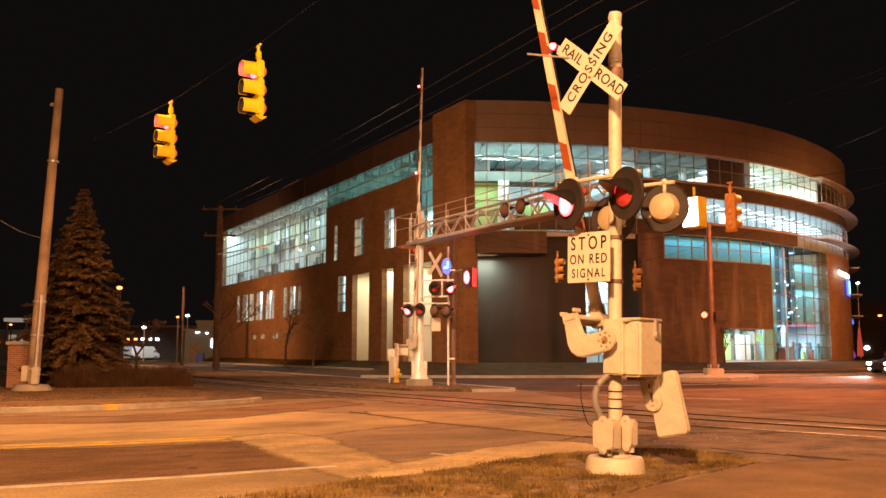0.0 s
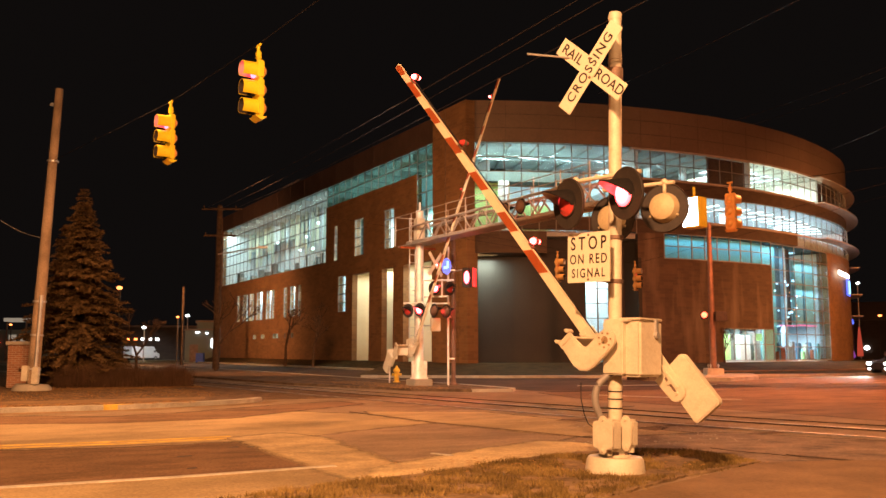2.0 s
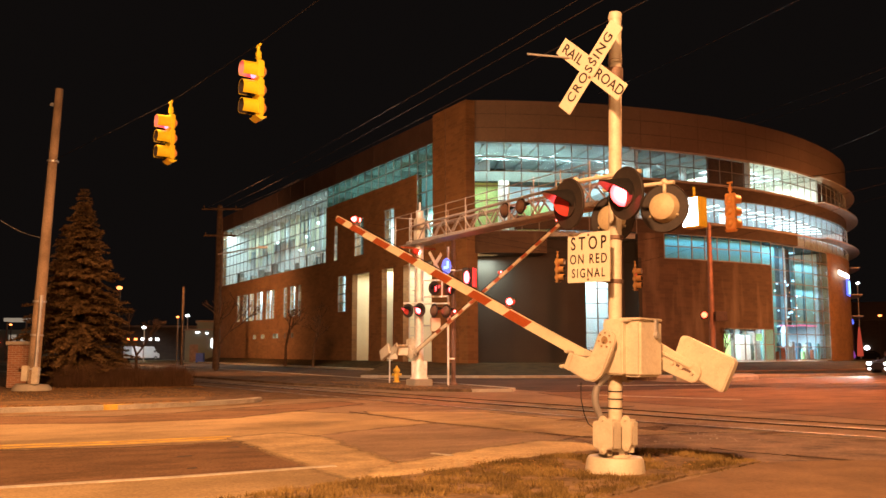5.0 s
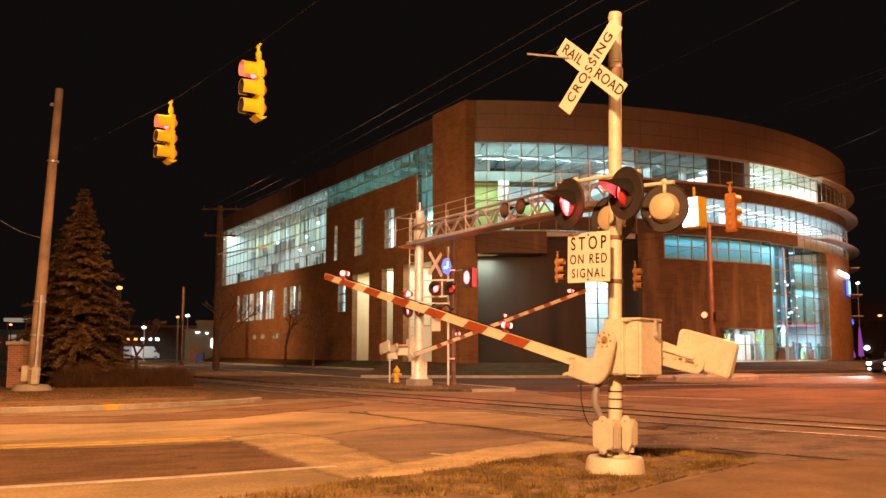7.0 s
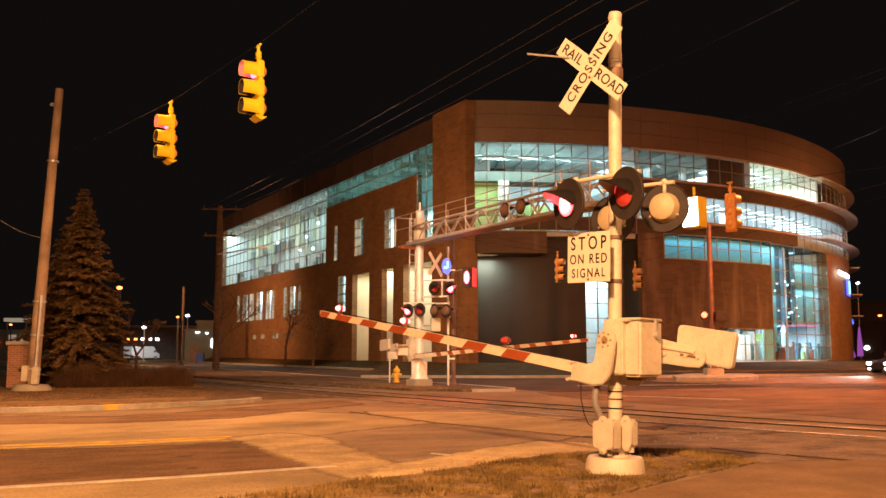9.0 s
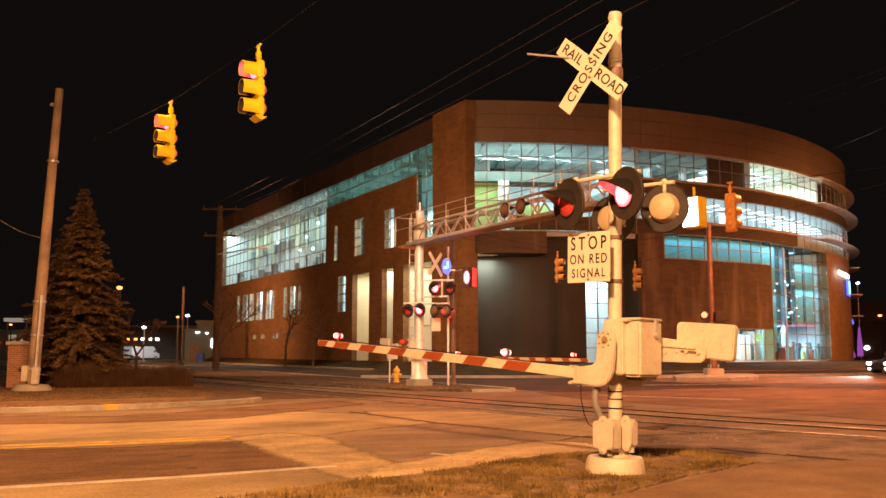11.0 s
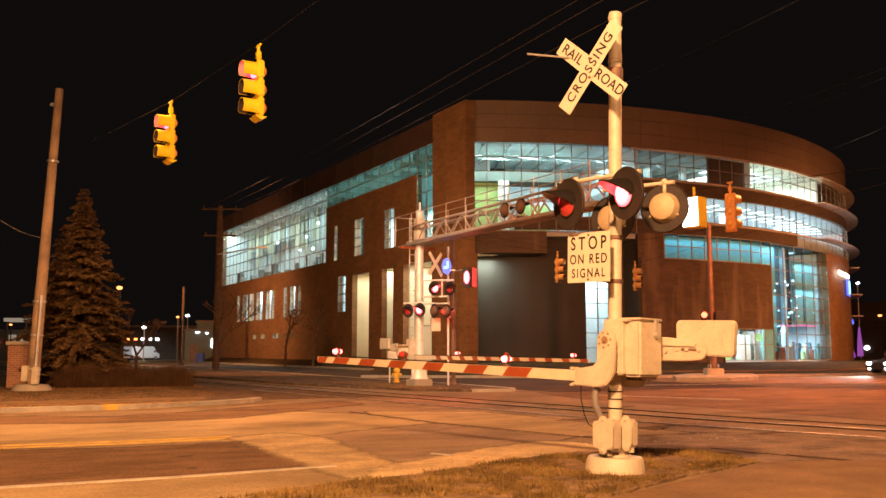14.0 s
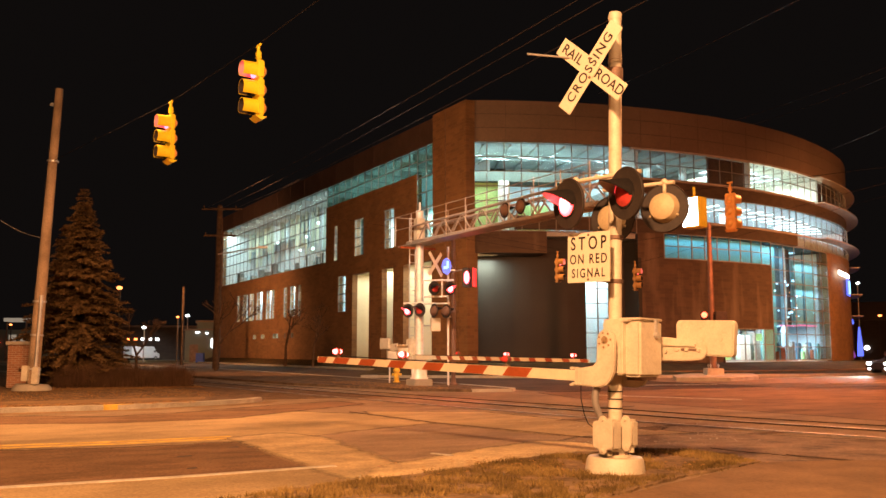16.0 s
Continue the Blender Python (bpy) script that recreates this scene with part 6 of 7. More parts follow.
traffic_head("traffic_light", pose(5.35, 42.0, 5.68, 0, 0, 238), "small yellow traffic light blinking red on a wire", phase="c", lit_mat=SMALL_LIT, paint=SIGNAL_DIMMED)
traffic_head("traffic_light", pose(9.6, 45.0, 5.51, 0, 0, 238), "small yellow traffic light blinking red on a wire", phase="c", lit_mat=SMALL_LIT, paint=SIGNAL_DIMMED)
cable("span_wire", [Vector((-9, 48, 9.0)), Vector((5.35, 42, 5.9)), Vector((12, 40, 6.8)), Vector((20, 24, 8.0))], 0.007, SPAN_WIRE, "thin dark span wire", "wire")
cable("span_wire", [Vector((0, 52, 8.5)), Vector((9.6, 45, 5.72)), Vector((22, 33, 8.6))], 0.007, SPAN_WIRE, "thin dark span wire", "wire")
cable("span_wire", [Vector((2.5, 28.5, 5.6)), Vector((7.4, 26.2, 6.1)), Vector((8.4, 26, 6.15)), Vector((26, 22, 7.8))], 0.007, SPAN_WIRE, "thin dark span wire", "wire")
# lit case sign on the wire
case = thing("case_sign", pose(7.37, 26.2, 5.5, 0, 0, 42), "white internally lit case sign hanging from a wire", "sign")
bm = bmesh.new()
box(bm, 0, 0, -0.1, 0.46, 0.56, 0.9, 0.03)
part("case", bm, SIGNAL_YELLOW, case, "yellow case", smooth=True)
bm = bmesh.new()
box(bm, -0.235, 0, -0.1, 0.02, 0.5, 0.84, 0.008)
part("face", bm, WHITE_LIT, case, "glowing white face")
bm = bmesh.new()
rod(bm, (0, 0, 0.3), (0, 0, 0.66), 0.04, n=8)
part("hanger", bm, SIGNAL_YELLOW, case)

# signal post with pedestrian lamp, lane signal and arrow sign beside the far mast
post = thing("signal_post", pose(0.4, 34.9, 0.09), "slim steel post with a pedestrian signal and sign", "signal post")
bm = bmesh.new()
rod(bm, (0, 0, -0.05), (0, 0, 5.7), 0.085, n=12)
lathe(bm, [(0.17, 0.0), (0.17, 0.05), (0.1, 0.12), (0.09, 0.2)], 16)
part("pole", bm, RED_BROWN, post, "red-brown steel pole", smooth=True)
bm = bmesh.new()
rod(bm, (-0.2, -0.1, -0.05), (-0.2, -0.1, 5.3), 0.045, n=10)
for z in (1.0, 2.6, 4.4):
    box(bm, -0.08, -0.05, z, 0.28, 0.16, 0.06)
part("side_pole", bm, SILVER, post, "pale conduit pole beside the post", smooth=True)
bm = bmesh.new()
box(bm, 0, 0, 0, 0.28, 0.34, 0.72, 0.03)
ped = part("signal_box", bm, BLACK, post, "black pedestrian signal box", pose(0.5, -1.1, 4.02, 0, 0, -20))
bm = bmesh.new()
box(bm, 0.29, 0.0, 0, 0.04, 0.36, 0.7, 0.01)
part("red_face", bm, FACE_LIT, ped, "lit red face")
bm = bmesh.new()
lathe(bm, [(0.0001, -0.02), (0.08, -0.018), (0.105, 0.0), (0.105, 0.012)], 18, m=Matrix.Translation((0.04, -0.172, 0)) @ Matrix.Rotation(radians(90), 4, "X") @ Matrix.Diagonal((1.0, 2.3, -1, 1)))
part("lit_symbol", bm, HAND_HOT, ped, "bright lit symbol")
bm = bmesh.new()
rod(bm, (0, 0, 4.35), (0.5, -1.1, 4.35), 0.03, n=8)
rod(bm, (0, 0, 4.5), (-0.27, -1.2, 4.5), 0.03, n=8)
part("bracket", bm, GALV, post)
bm = bmesh.new()
lathe(bm, [(0.0001, -0.02), (0.3, -0.02), (0.3, 0.02), (0.0001, 0.02)], 8, m=Matrix.Rotation(radians(90), 4, "X") @ Matrix.Diagonal((0.62, 1.05, 1, 1)))
disc = part("sign_disc", bm, BLUE_LIT, post, "blue glowing sign", pose(-0.27, -1.22, 4.44, 0, 0, -15))
bm = bmesh.new()
box(bm, 0.05, -0.03, 0.06, 0.07, 0.02, 0.26)
box(bm, -0.03, -0.03, -0.05, 0.13, 0.02, 0.1)
part("sign_mark", bm, CYAN_LIT, disc, "pale mark on the sign")
bm = bmesh.new()
box(bm, 0, -0.12, 2.75, 0.2, 0.16, 0.4, 0.03)
part("push_box", bm, RED_BROWN, post, "red-brown box on the post")

red = bpy.data.lights.new("signal_glow", "SPOT")
red.energy, red.color, red.spot_size, red.spot_blend, red.shadow_soft_size = 900, (1.0, 0.05, 0.08), radians(38), 1.0, 0.12
ro = new("signal_glow", red)
ro.matrix_world = look((0.92, 33.2, 4.1), (-0.38, 25.4, 0))

# street pole with signal on the refuge
pole = thing("signal_pole", pose(14.0, 47.2, 0.1), "tall red-brown signal pole standing on the refuge", "signal pole")
bm = bmesh.new()
box(bm, 0, 0, 0.22, 0.85, 0.85, 0.36, 0.03)
part("footing", bm, KERB, pole)
bm = bmesh.new()
lathe(bm, [(0.24, 0.39), (0.24, 0.5), (0.17, 0.6), (0.155, 2.8), (0.11, 8.0), (0.0001, 8.05)], 20)
part("shaft", bm, RED_BROWN, pole, "tapered red-brown metal shaft", smooth=True)
for x in (-0.2, 0.2):
    for y in (-0.2, 0.2):
        bm = bmesh.new()
        rod(bm, (x, y, 0.38), (x, y, 0.62), 0.03, n=8)
        rod(bm, (x, y, 0.5), (x, y, 0.56), 0.065, n=6)
        part("anchor_bolt", bm, GALV, pole, "anchor bolt with its nut")
for x, z, w, h in ((-0.45, 3.12, 0.3, 0.4), (0.4, 3.07, 0.62, 0.5)):
    bm = bmesh.new()
    box(bm, x, -0.2, z, w, 0.36, h, 0.03)
    part("signal_box", bm, BLACK, pole, "black signal box")
bm = bmesh.new()
rod(bm, (-0.5, 0, 3.2), (0.5, 0, 3.2), 0.05, n=8)
part("bracket", bm, DARK_STEEL, pole)
bm = bmesh.new()
bmesh.ops.create_uvsphere(bm, u_segments=16, v_segments=10, radius=0.15, matrix=Matrix.Translation((-0.5, -0.4, 3.14)))
part("lamp", bm, HAND_LIT, pole, "lit orange lamp", smooth=True)

# ---- poles, wires and planting of the far verge ----
wp = thing("span_pole", Matrix.Translation((-13.4, 29.8, 0.1)) @ pose(0, 0, 0, 0, 2.4, 0), "leaning weathered wooden span-wire pole on a concrete foot", "pole")
bm = bmesh.new()
lathe(bm, [(0.62, -0.05), (0.6, 0.1), (0.5, 0.2), (0.0001, 0.21)], 20)
part("foot", bm, CONCRETE, wp, "pale concrete foot", smooth=True)
bm = bmesh.new()
lathe(bm, [(0.2, 0.15), (0.185, 2.5), (0.16, 5.5), (0.125, 10.1), (0.0001, 10.12)], 22)
part("shaft", bm, WOOD, wp, "tapered pale wooden shaft", smooth=True)
bm = bmesh.new()
rod(bm, (0.17, -0.24, -0.35), (0.13, -0.22, 3.1), 0.06, n=12)
for z in (0.7, 1.8, 2.9):
    lathe(bm, [(0.215, z - 0.03), (0.215, z + 0.03)], 18)
part("conduit", bm, GALV, wp, "bright galvanised conduit strapped to the pole", smooth=True)
bm = bmesh.new()
for x, y, z, h in ((-0.16, -0.22, 0.55, 0.5), (0.24, -0.36, 0.5, 0.55)):
    box(bm, x, y, z, 0.2, 0.2, h, 0.02)
    part("pole_box", bm, CREAM, wp, "small cream box at the foot")
    bm = bmesh.new()
lathe(bm, [(0.19, 7.57), (0.19, 7.63)], 14)
part("wire_clamp", bm, GALV, wp)
bm = bmesh.new()
box(bm, -0.2, 0, 9.55, 0.12, 0.1, 0.12, 0.02)
part("wire_clamp", bm, GALV, wp)
wire = cable("guy_wire", [Vector((-17.5, 28.9, 8.4)), Vector((-15.4, 29.3, 6.35)), Vector((-14.2, 29.6, 5.42)), Vector((-13.25, 29.8, 5.12))], 0.007, GALV, "slack pale wire that hangs from the pole", "wire", 0.06)

pier = thing("brick_pier", pose(-15.1, 32.6, 0.1, 0, 0, 20), "square red brick pier with a cap", "brick pier")
bm = bmesh.new()
box(bm, 0, 0, 0.75, 0.8, 0.8, 1.5)
part("shaft", bm, BRICK_RED, pier)
bm = bmesh.new()
box(bm, 0, 0, 1.56, 0.96, 0.96, 0.12, 0.02)
part("cap", bm, CONCRETE, pier)


def spruce(x, y, height, spread, seed):
    """A spruce: trunk, drooping branches in whorls, and needle sprays."""
    rng = random.Random(seed)
    t = thing("spruce_tree", pose(x, y, 0.08), "tall dense dark green spruce tree", "tree")
    bm = bmesh.new()
    rod(bm, (0, 0, -0.05), (0, 0, height * 0.97), 0.17, 0.015, n=10)
    branches = []
    z = 0.35
    while z < height * 0.98:
        f = z / height
        reach = spread * (1 - f) ** 0.95 * (1 - 0.25 * math.exp(-f * 14)) + 0.04
        for i in range(rng.randint(13, 17)):
            a = rng.uniform(0, 6.283)
            r = reach * rng.choice((1.0, 0.9, 0.75, 1.12)) * rng.uniform(0.8, 1.08)
            tip = Vector((math.cos(a) * r, math.sin(a) * r, z - 0.3 * r + 0.5 * r * (rng.random() - 0.35)))
            branches.append((Vector((0, 0, z)), tip))
        z += 0.1 + 0.09 * rng.random()
    for a, b in branches:
        rod(bm, a, b, 0.025, 0.006, n=4, caps=False)
    part("trunk", bm, BARK, t)
    vs, fs = [], []
    for a, b in branches:
        d = b - a
        n = max(8, int(d.length * 56))
        side = Vector((-d.y, d.x, 0)).normalized()
        for i in range(n):
            f = 0.12 + 0.9 * i / n
            p = a + d * f
            L = (0.18 * (1.1 - 0.55 * f) + 0.05) * rng.uniform(0.6, 1.3) * (0.3 + 0.7 * min(1.0, d.length / 0.7))
            for s in (-1, 1):
                w = (side * s * rng.uniform(0.5, 1.0) + d.normalized() * rng.uniform(0.3, 1.0) + Vector((0, 0, rng.uniform(-0.5, 0.6)))).normalized() * L
                up = Vector((rng.gauss(0, 1), rng.gauss(0, 1), rng.gauss(0, 1))).cross(w).normalized() * L * 0.11
                k = len(vs)
                vs += [p, p + w * 0.5 + up, p + w, p + w * 0.5 - up]
                fs.append((k, k + 1, k + 2, k + 3))
    me = bpy.data.meshes.new("crown")
    me.from_pydata([tuple(v) for v in vs], [], fs)
    me.materials.append(NEEDLES)
    c = new("crown", me)
    c.parent = t
    c["label"] = "drooping needle sprays"
    return t


spruce(-13.75, 34.2, 7.7, 2.6, 5)


def bare_tree(x, y, z, height, seed, label):
    """A leafless tree: forked limbs down to fine twigs."""
    rng = random.Random(seed)
    t = thing("bare_tree", pose(x, y, z), label, "tree", "bare trees")
    trunk, twigs = bmesh.new(), bmesh.new()

    def grow(p, d, length, r, depth):
        q = p + d * length
        rod(trunk if depth < 2 else twigs, p, q, r, r * 0.7, n=8 if depth < 2 else 4, caps=False)
        if depth >= 6 or r < 0.004:
            return
        for _ in range(2 if depth < 1 else rng.choice((2, 3))):
            nd = (d + Vector((rng.gauss(0, 0.42), rng.gauss(0, 0.42), rng.gauss(0.1, 0.25)))).normalized()
            grow(q, nd, length * rng.uniform(0.6, 0.85), r * 0.66, depth + 1)
    grow(Vector((0, 0, -0.1)), Vector((0, 0, 1)), height * 0.26, height * 0.022, 0)
    part("trunk", trunk, BARK, t, smooth=True)
    tagged(part("twig_spray", twigs, BARK, t), kind="stuff")
    return t


bare_tree(-15.2, 61.0, 0.1, 6.2, 2, "leafless street tree before the brick wall")
bare_tree(-11.5, 66.5, 0.4, 5.5, 3, "small leafless tree on the lawn")
bare_tree(-9.2, 64.5, 0.4, 5.0, 8, "small leafless tree on the lawn")
bare_tree(-17.5, 52.0, 0.05, 4.6, 11, "leafless tree by the parking lot")
bare_tree(18.4, 59.5, 0.6, 3.2, 14, "small leafless tree by the glass front")

# hedge of bare twigs and leaf litter
rng = random.Random(4)
vs, fs = [], []
for _ in range(9000):
    v, u = rng.uniform(-3.6, 0.9), rng.gauss(0, 0.42)
    p = road(25.6 + u - 0.52 * v * 0.4, v, 0.09)
    h = rng.uniform(0.35, 1.0) * (1.15 - 0.25 * abs(u)) * (0.85 + 0.2 * noise.noise((v * 1.5, 0, 0)))
    a = rng.uniform(0, 6.28)
    q = p + Vector((rng.gauss(0, 0.16), rng.gauss(0, 0.16), h))
    s = Vector((math.cos(a), math.sin(a), 0)) * 0.008
    k = len(vs)
    vs += [tuple(p - s), tuple(p + s), tuple(q)]
    fs.append((k, k + 1, k + 2))
me = bpy.data.meshes.new("hedge")
me.from_pydata(vs, [], fs)
me.materials.append(TWIGS)
tagged(new("hedge", me), "low brown leafless hedge", "hedge", kind="stuff")


def litter(name, count, spots, base, size, seed, material=None, label="scattered dry fallen leaves", category="leaves"):
    """Fallen leaves over stretches of ground: (u0, u1, v0, v1)."""
    rng = random.Random(seed)
    vs, fs = [], []
    for _ in range(count):
        u0, u1, v0, v1 = rng.choice(spots)
        p = road(rng.uniform(u0, u1), rng.uniform(v0, v1), base + rng.uniform(0.002, 0.03))
        a, s = rng.uniform(0, 6.28), size * rng.uniform(0.6, 1.4)
        e, g = Vector((math.cos(a), math.sin(a), rng.uniform(-0.3, 0.3))) * s, Vector((-math.sin(a), math.cos(a), rng.uniform(-0.3, 0.3))) * s * 0.6
        k = len(vs)
        vs += [tuple(p - e), tuple(p - g), tuple(p + e), tuple(p + g)]
        fs.append((k, k + 1, k + 2, k + 3))
    me = bpy.data.meshes.new(name)
    me.from_pydata(vs, [], fs)
    me.materials.append(material or LEAF)
    return tagged(new(name, me), label, category, kind="stuff")


litter("leaf_litter", 14000, [(23.2, 24.6, -4, 1.2), (24, 26, -4, 1.2), (14.1, 15.0, -9, -1.5), (17.1, 23, -8, 0.2), (17.1, 23, -8, 0.2), (18.5, 27, 6.6, 8.4)], 0.1, 0.026, 6)
litter("leaf_litter", 500, [(0.0, 1.2, -2.5, 1.5), (-0.8, 0.6, -1.2, 1.9)], 0.035, 0.022, 9)

litter("gravel", 900, [(4.5, 8.5, 2.6, 5.4), (2.6, 5.5, 3.0, 6.0), (1.3, 3.2, 1.2, 4.0), (8, 11, 4.6, 8)], 0.004, 0.02, 15, KERB, "loose pale gravel chips beside the rails", "gravel")

# utility pole before the arena
up = thing("utility_pole", pose(-16.75, 67.2, 0.05), "brown wooden utility pole with two cross arms", "utility pole")
bm = bmesh.new()
rod(bm, (0, 0, -0.1), (0, 0, 12.2), 0.26, 0.2, n=14)
part("shaft", bm, BARK, up, smooth=True)
for z, w, off in ((11.9, 3.0, 0.2), (9.9, 2.4, 0.1)):
    bm = bmesh.new()
    box(bm, off, -0.22, z, w, 0.12, 0.14, 0.01)
    for i in range(3):
        rod(bm, (off - w * 0.45 + i * w * 0.4, -0.22, z + 0.06), (off - w * 0.45 + i * w * 0.4, -0.22, z + 0.26), 0.05, n=8)
    part("cross_arm", bm, BARK, up, "wooden cross arm with insulators")
bm = bmesh.new()
rod(bm, (0, -0.2, 8.5), (3.1, -0.6, 9.0), 0.05, n=8)
box(bm, 3.4, -0.65, 8.98, 0.8, 0.25, 0.16, 0.04)
part("lamp_arm", bm, GALV, up, "street lamp on a bent arm")
for a, b in (((-17.6, 66.9, 12.1), (2.66, 16.0, 7.9)), ((-16.4, 66.9, 12.1), (3.13, 16.0, 7.9)), ((-15.3, 66.9, 12.1), (3.96, 16.0, 7.9))):
    cable("overhead_cable", [Vector(a), Vector(b)], 0.008, CABLE, "thin dark overhead cable across the sky", "cable", 0.2)
for a, b in (((10.04, 57.0, 17.93), (10.07, 24.0, 11.13)), ((19.79, 60.0, 16.96), (17.31, 34.0, 12.35)), ((20.93, 60.0, 16.64), (17.29, 34.0, 11.97)), ((29.22, 70.0, 16.73), (22.23, 44.0, 12.57))):
    cable("overhead_cable", [Vector(a), Vector(b)], 0.008, CABLE, "thin dark overhead cable above the arena", "cable", 0.1)

# hydrant and marker post on the island
hy = thing("hydrant", pose(-1.93, 38.0, 0.08) @ Matrix.Scale(0.78, 4), "yellow fire hydrant on the island", "hydrant")
bm = bmesh.new()
lathe(bm, [(0.2, 0), (0.2, 0.05), (0.13, 0.07), (0.13, 0.55), (0.18, 0.58), (0.18, 0.64), (0.14, 0.72), (0.06, 0.8), (0.05, 0.88), (0.0001, 0.89)], 18)
part("barrel", bm, HYDRANT, hy, smooth=True)
bm = bmesh.new()
rod(bm, (-0.26, 0, 0.42), (0.26, 0, 0.42), 0.07, n=10)
rod(bm, (0, -0.24, 0.36), (0, 0, 0.36), 0.09, n=10)
part("nozzle", bm, HYDRANT, hy, smooth=True)
mk = thing("marker_post", pose(-2.2, 37.6, 0.08), "slim pale marker post with a small sign", "post")
bm = bmesh.new()
rod(bm, (0, 0, -0.03), (0, 0, 1.4), 0.03, n=8)
part("stake", bm, SILVER, mk)
bm = bmesh.new()
box(bm, 0.12, -0.04, 1.18, 0.42, 0.02, 0.42, 0.01)
part("plate", bm, SIGN_WHITE, mk, "square white plate")

# ---- far distance ----


def lamp_post(x, y, z, height, mat, label, size=0.28):
    t = thing("street_lamp", pose(x, y, 0.0), label, "street lamp", "distant street lamps")
    bm = bmesh.new()
    rod(bm, (0, 0, -0.05), (0, 0, height), 0.09, 0.06, n=8)
    # posts under orange lamps are black in place of standing unlit
    part("post", bm, GALV if mat is WHITE_LIT else BLACK, t)
    bm = bmesh.new()
    bmesh.ops.create_uvsphere(bm, u_segments=12, v_segments=8, radius=size, matrix=Matrix.Translation((0, -0.15, height)) @ Matrix.Diagonal((1.2, 1, 0.7, 1)))
    part("lamp", bm, mat, t, "glowing lamp head", smooth=True)
    return t


lamp_post(-21.44, 60.0, 0, 5.55, WARM_LIT, "street lamp glowing orange behind the spruce", 0.17)
lamp_post(-36.2, 110.0, 0, 4.25, WHITE_LIT, "white parking lot lamp", 0.22)
lamp_post(-26.3, 90.0, 0, 4.75, WARM_LIT, "orange lamp on a short post", 0.14)
lamp_post(-33.8, 120.0, 0, 6.06, WHITE_LIT, "white lamp far behind", 0.22)
lamp_post(52.8, 115.0, 0, 10.0, WHITE_LIT, "white lamp far down the road", 0.2)
lamp_post(52.0, 108.0, 0, 5.6, WARM_LIT, "orange lamp far down the road", 0.2)
lamp_post(-49.5, 104.0, 0, 4.4, WARM_LIT, "small orange lamp across the parking lot", 0.15)

shop = thing("low_building", pose(-46, 150, 0, 0, 0, 10), "low dark shop building with a lit front", "building", "distant buildings")
bm = bmesh.new()
box(bm, 0, 0, 2.6, 22, 8, 5.2)
part("wall", bm, BRICK_DARK, shop)
bm = bmesh.new()
box(bm, 0, 0, 5.35, 22.6, 8.6, 0.3, 0.05)
part("roof", bm, PANEL, shop)
for i in range(5):
    bm = bmesh.new()
    box(bm, -5.0 + i * 1.1, -4.05, 3.3, 0.5, 0.12, 0.3)
    part("window", bm, WARM_LIT if i < 2 else WHITE_LIT, shop, "small lit window")
stop_house = thing("low_building", pose(-60.6, 131, 0, 0, 0, 8), "distant filling station with a lit white canopy", "building", "distant buildings")
bm = bmesh.new()
box(bm, 0, 0, 2.2, 9, 5, 4.4)
part("wall", bm, GREY_WALL, stop_house)
bm = bmesh.new()
box(bm, 0.2, -3.0, 5.75, 3.0, 3.0, 0.5, 0.04)
part("canopy", bm, DIM_LIT, stop_house, "glowing white canopy")
for x in (-1.1, 1.5):
    bm = bmesh.new()
    rod(bm, (x, -3.6, 0), (x, -3.6, 5.6), 0.12, n=8)
    part("canopy_post", bm, DARK_STEEL, stop_house)
for x, z, w, h in ((-0.6, 3.2, 1.0, 1.0), (1.2, 3.0, 1.5, 0.6), (-2.6, 2.6, 0.6, 0.4)):
    bm = bmesh.new()
    box(bm, x, -2.55, z, w, 0.12, h, 0.02)
    part("window", bm, DIM_LIT if x > -2 else HAND_LIT, stop_house, "lit window")
kiosk = thing("low_building", pose(-30.6, 114, 0, 0, 0, 15), "small pale porch building beside the parking lot", "building", "distant buildings")
bm = bmesh.new()
box(bm, 0, 0, 2.0, 3.4, 3.0, 4.0)
box(bm, 1.0, 1.2, 2.5, 2.6, 3.0, 5.0)
part("wall", bm, GREY_WALL, kiosk)
bm = bmesh.new()
box(bm, -0.6, -1.55, 1.1, 1.0, 0.12, 2.2, 0.02)
part("door", bm, DARK_STEEL, kiosk)
for x, z, w, h in ((1.55, 2.4, 0.16, 1.1), (-0.2, 3.7, 0.5, 0.1), (0.9, 3.6, 0.3, 0.14)):
    bm = bmesh.new()
    box(bm, x, -1.6, z, w, 0.1, h, 0.02)
    part("wall_lamp", bm, WHITE_LIT, kiosk, "white wall lamp")
bm = bmesh.new()
box(bm, 0, -0.1, 4.05, 3.8, 3.4, 0.2, 0.03)
box(bm, 1.0, 1.2, 5.1, 3.0, 3.4, 0.25, 0.03)
part("roof", bm, PANEL, kiosk)
ld = bpy.data.lights.new("lot_light", "SPOT")
ld.energy, ld.color, ld.spot_size, ld.spot_blend = 3400, (0.85, 0.93, 1.0), radians(75), 0.8
lo = new("lot_light", ld)
lo.matrix_world = look((-43.5, 131.5, 7.0), (-45.5, 138, 0.5))
bm = bmesh.new()
slab(bm, [(-62, 112), (-29, 106), (-26, 118), (-32, 142), (-62, 144)], -0.02, 0.02)
setting("parking_lot", bm, ASPHALT_PALE, "pale lit parking lot in the distance", "parking lot")


bin_ = thing("waste_bin", pose(-29.2, 109.5, 0.0), "blue waste bin beside the porch", "bin")
bm = bmesh.new()
box(bm, 0, 0, 0.55, 0.9, 0.8, 1.1, 0.06)
part("body", bm, BLUE_BIN, bin_)
bm = bmesh.new()
box(bm, 0, 0, 1.13, 0.96, 0.86, 0.08, 0.03)
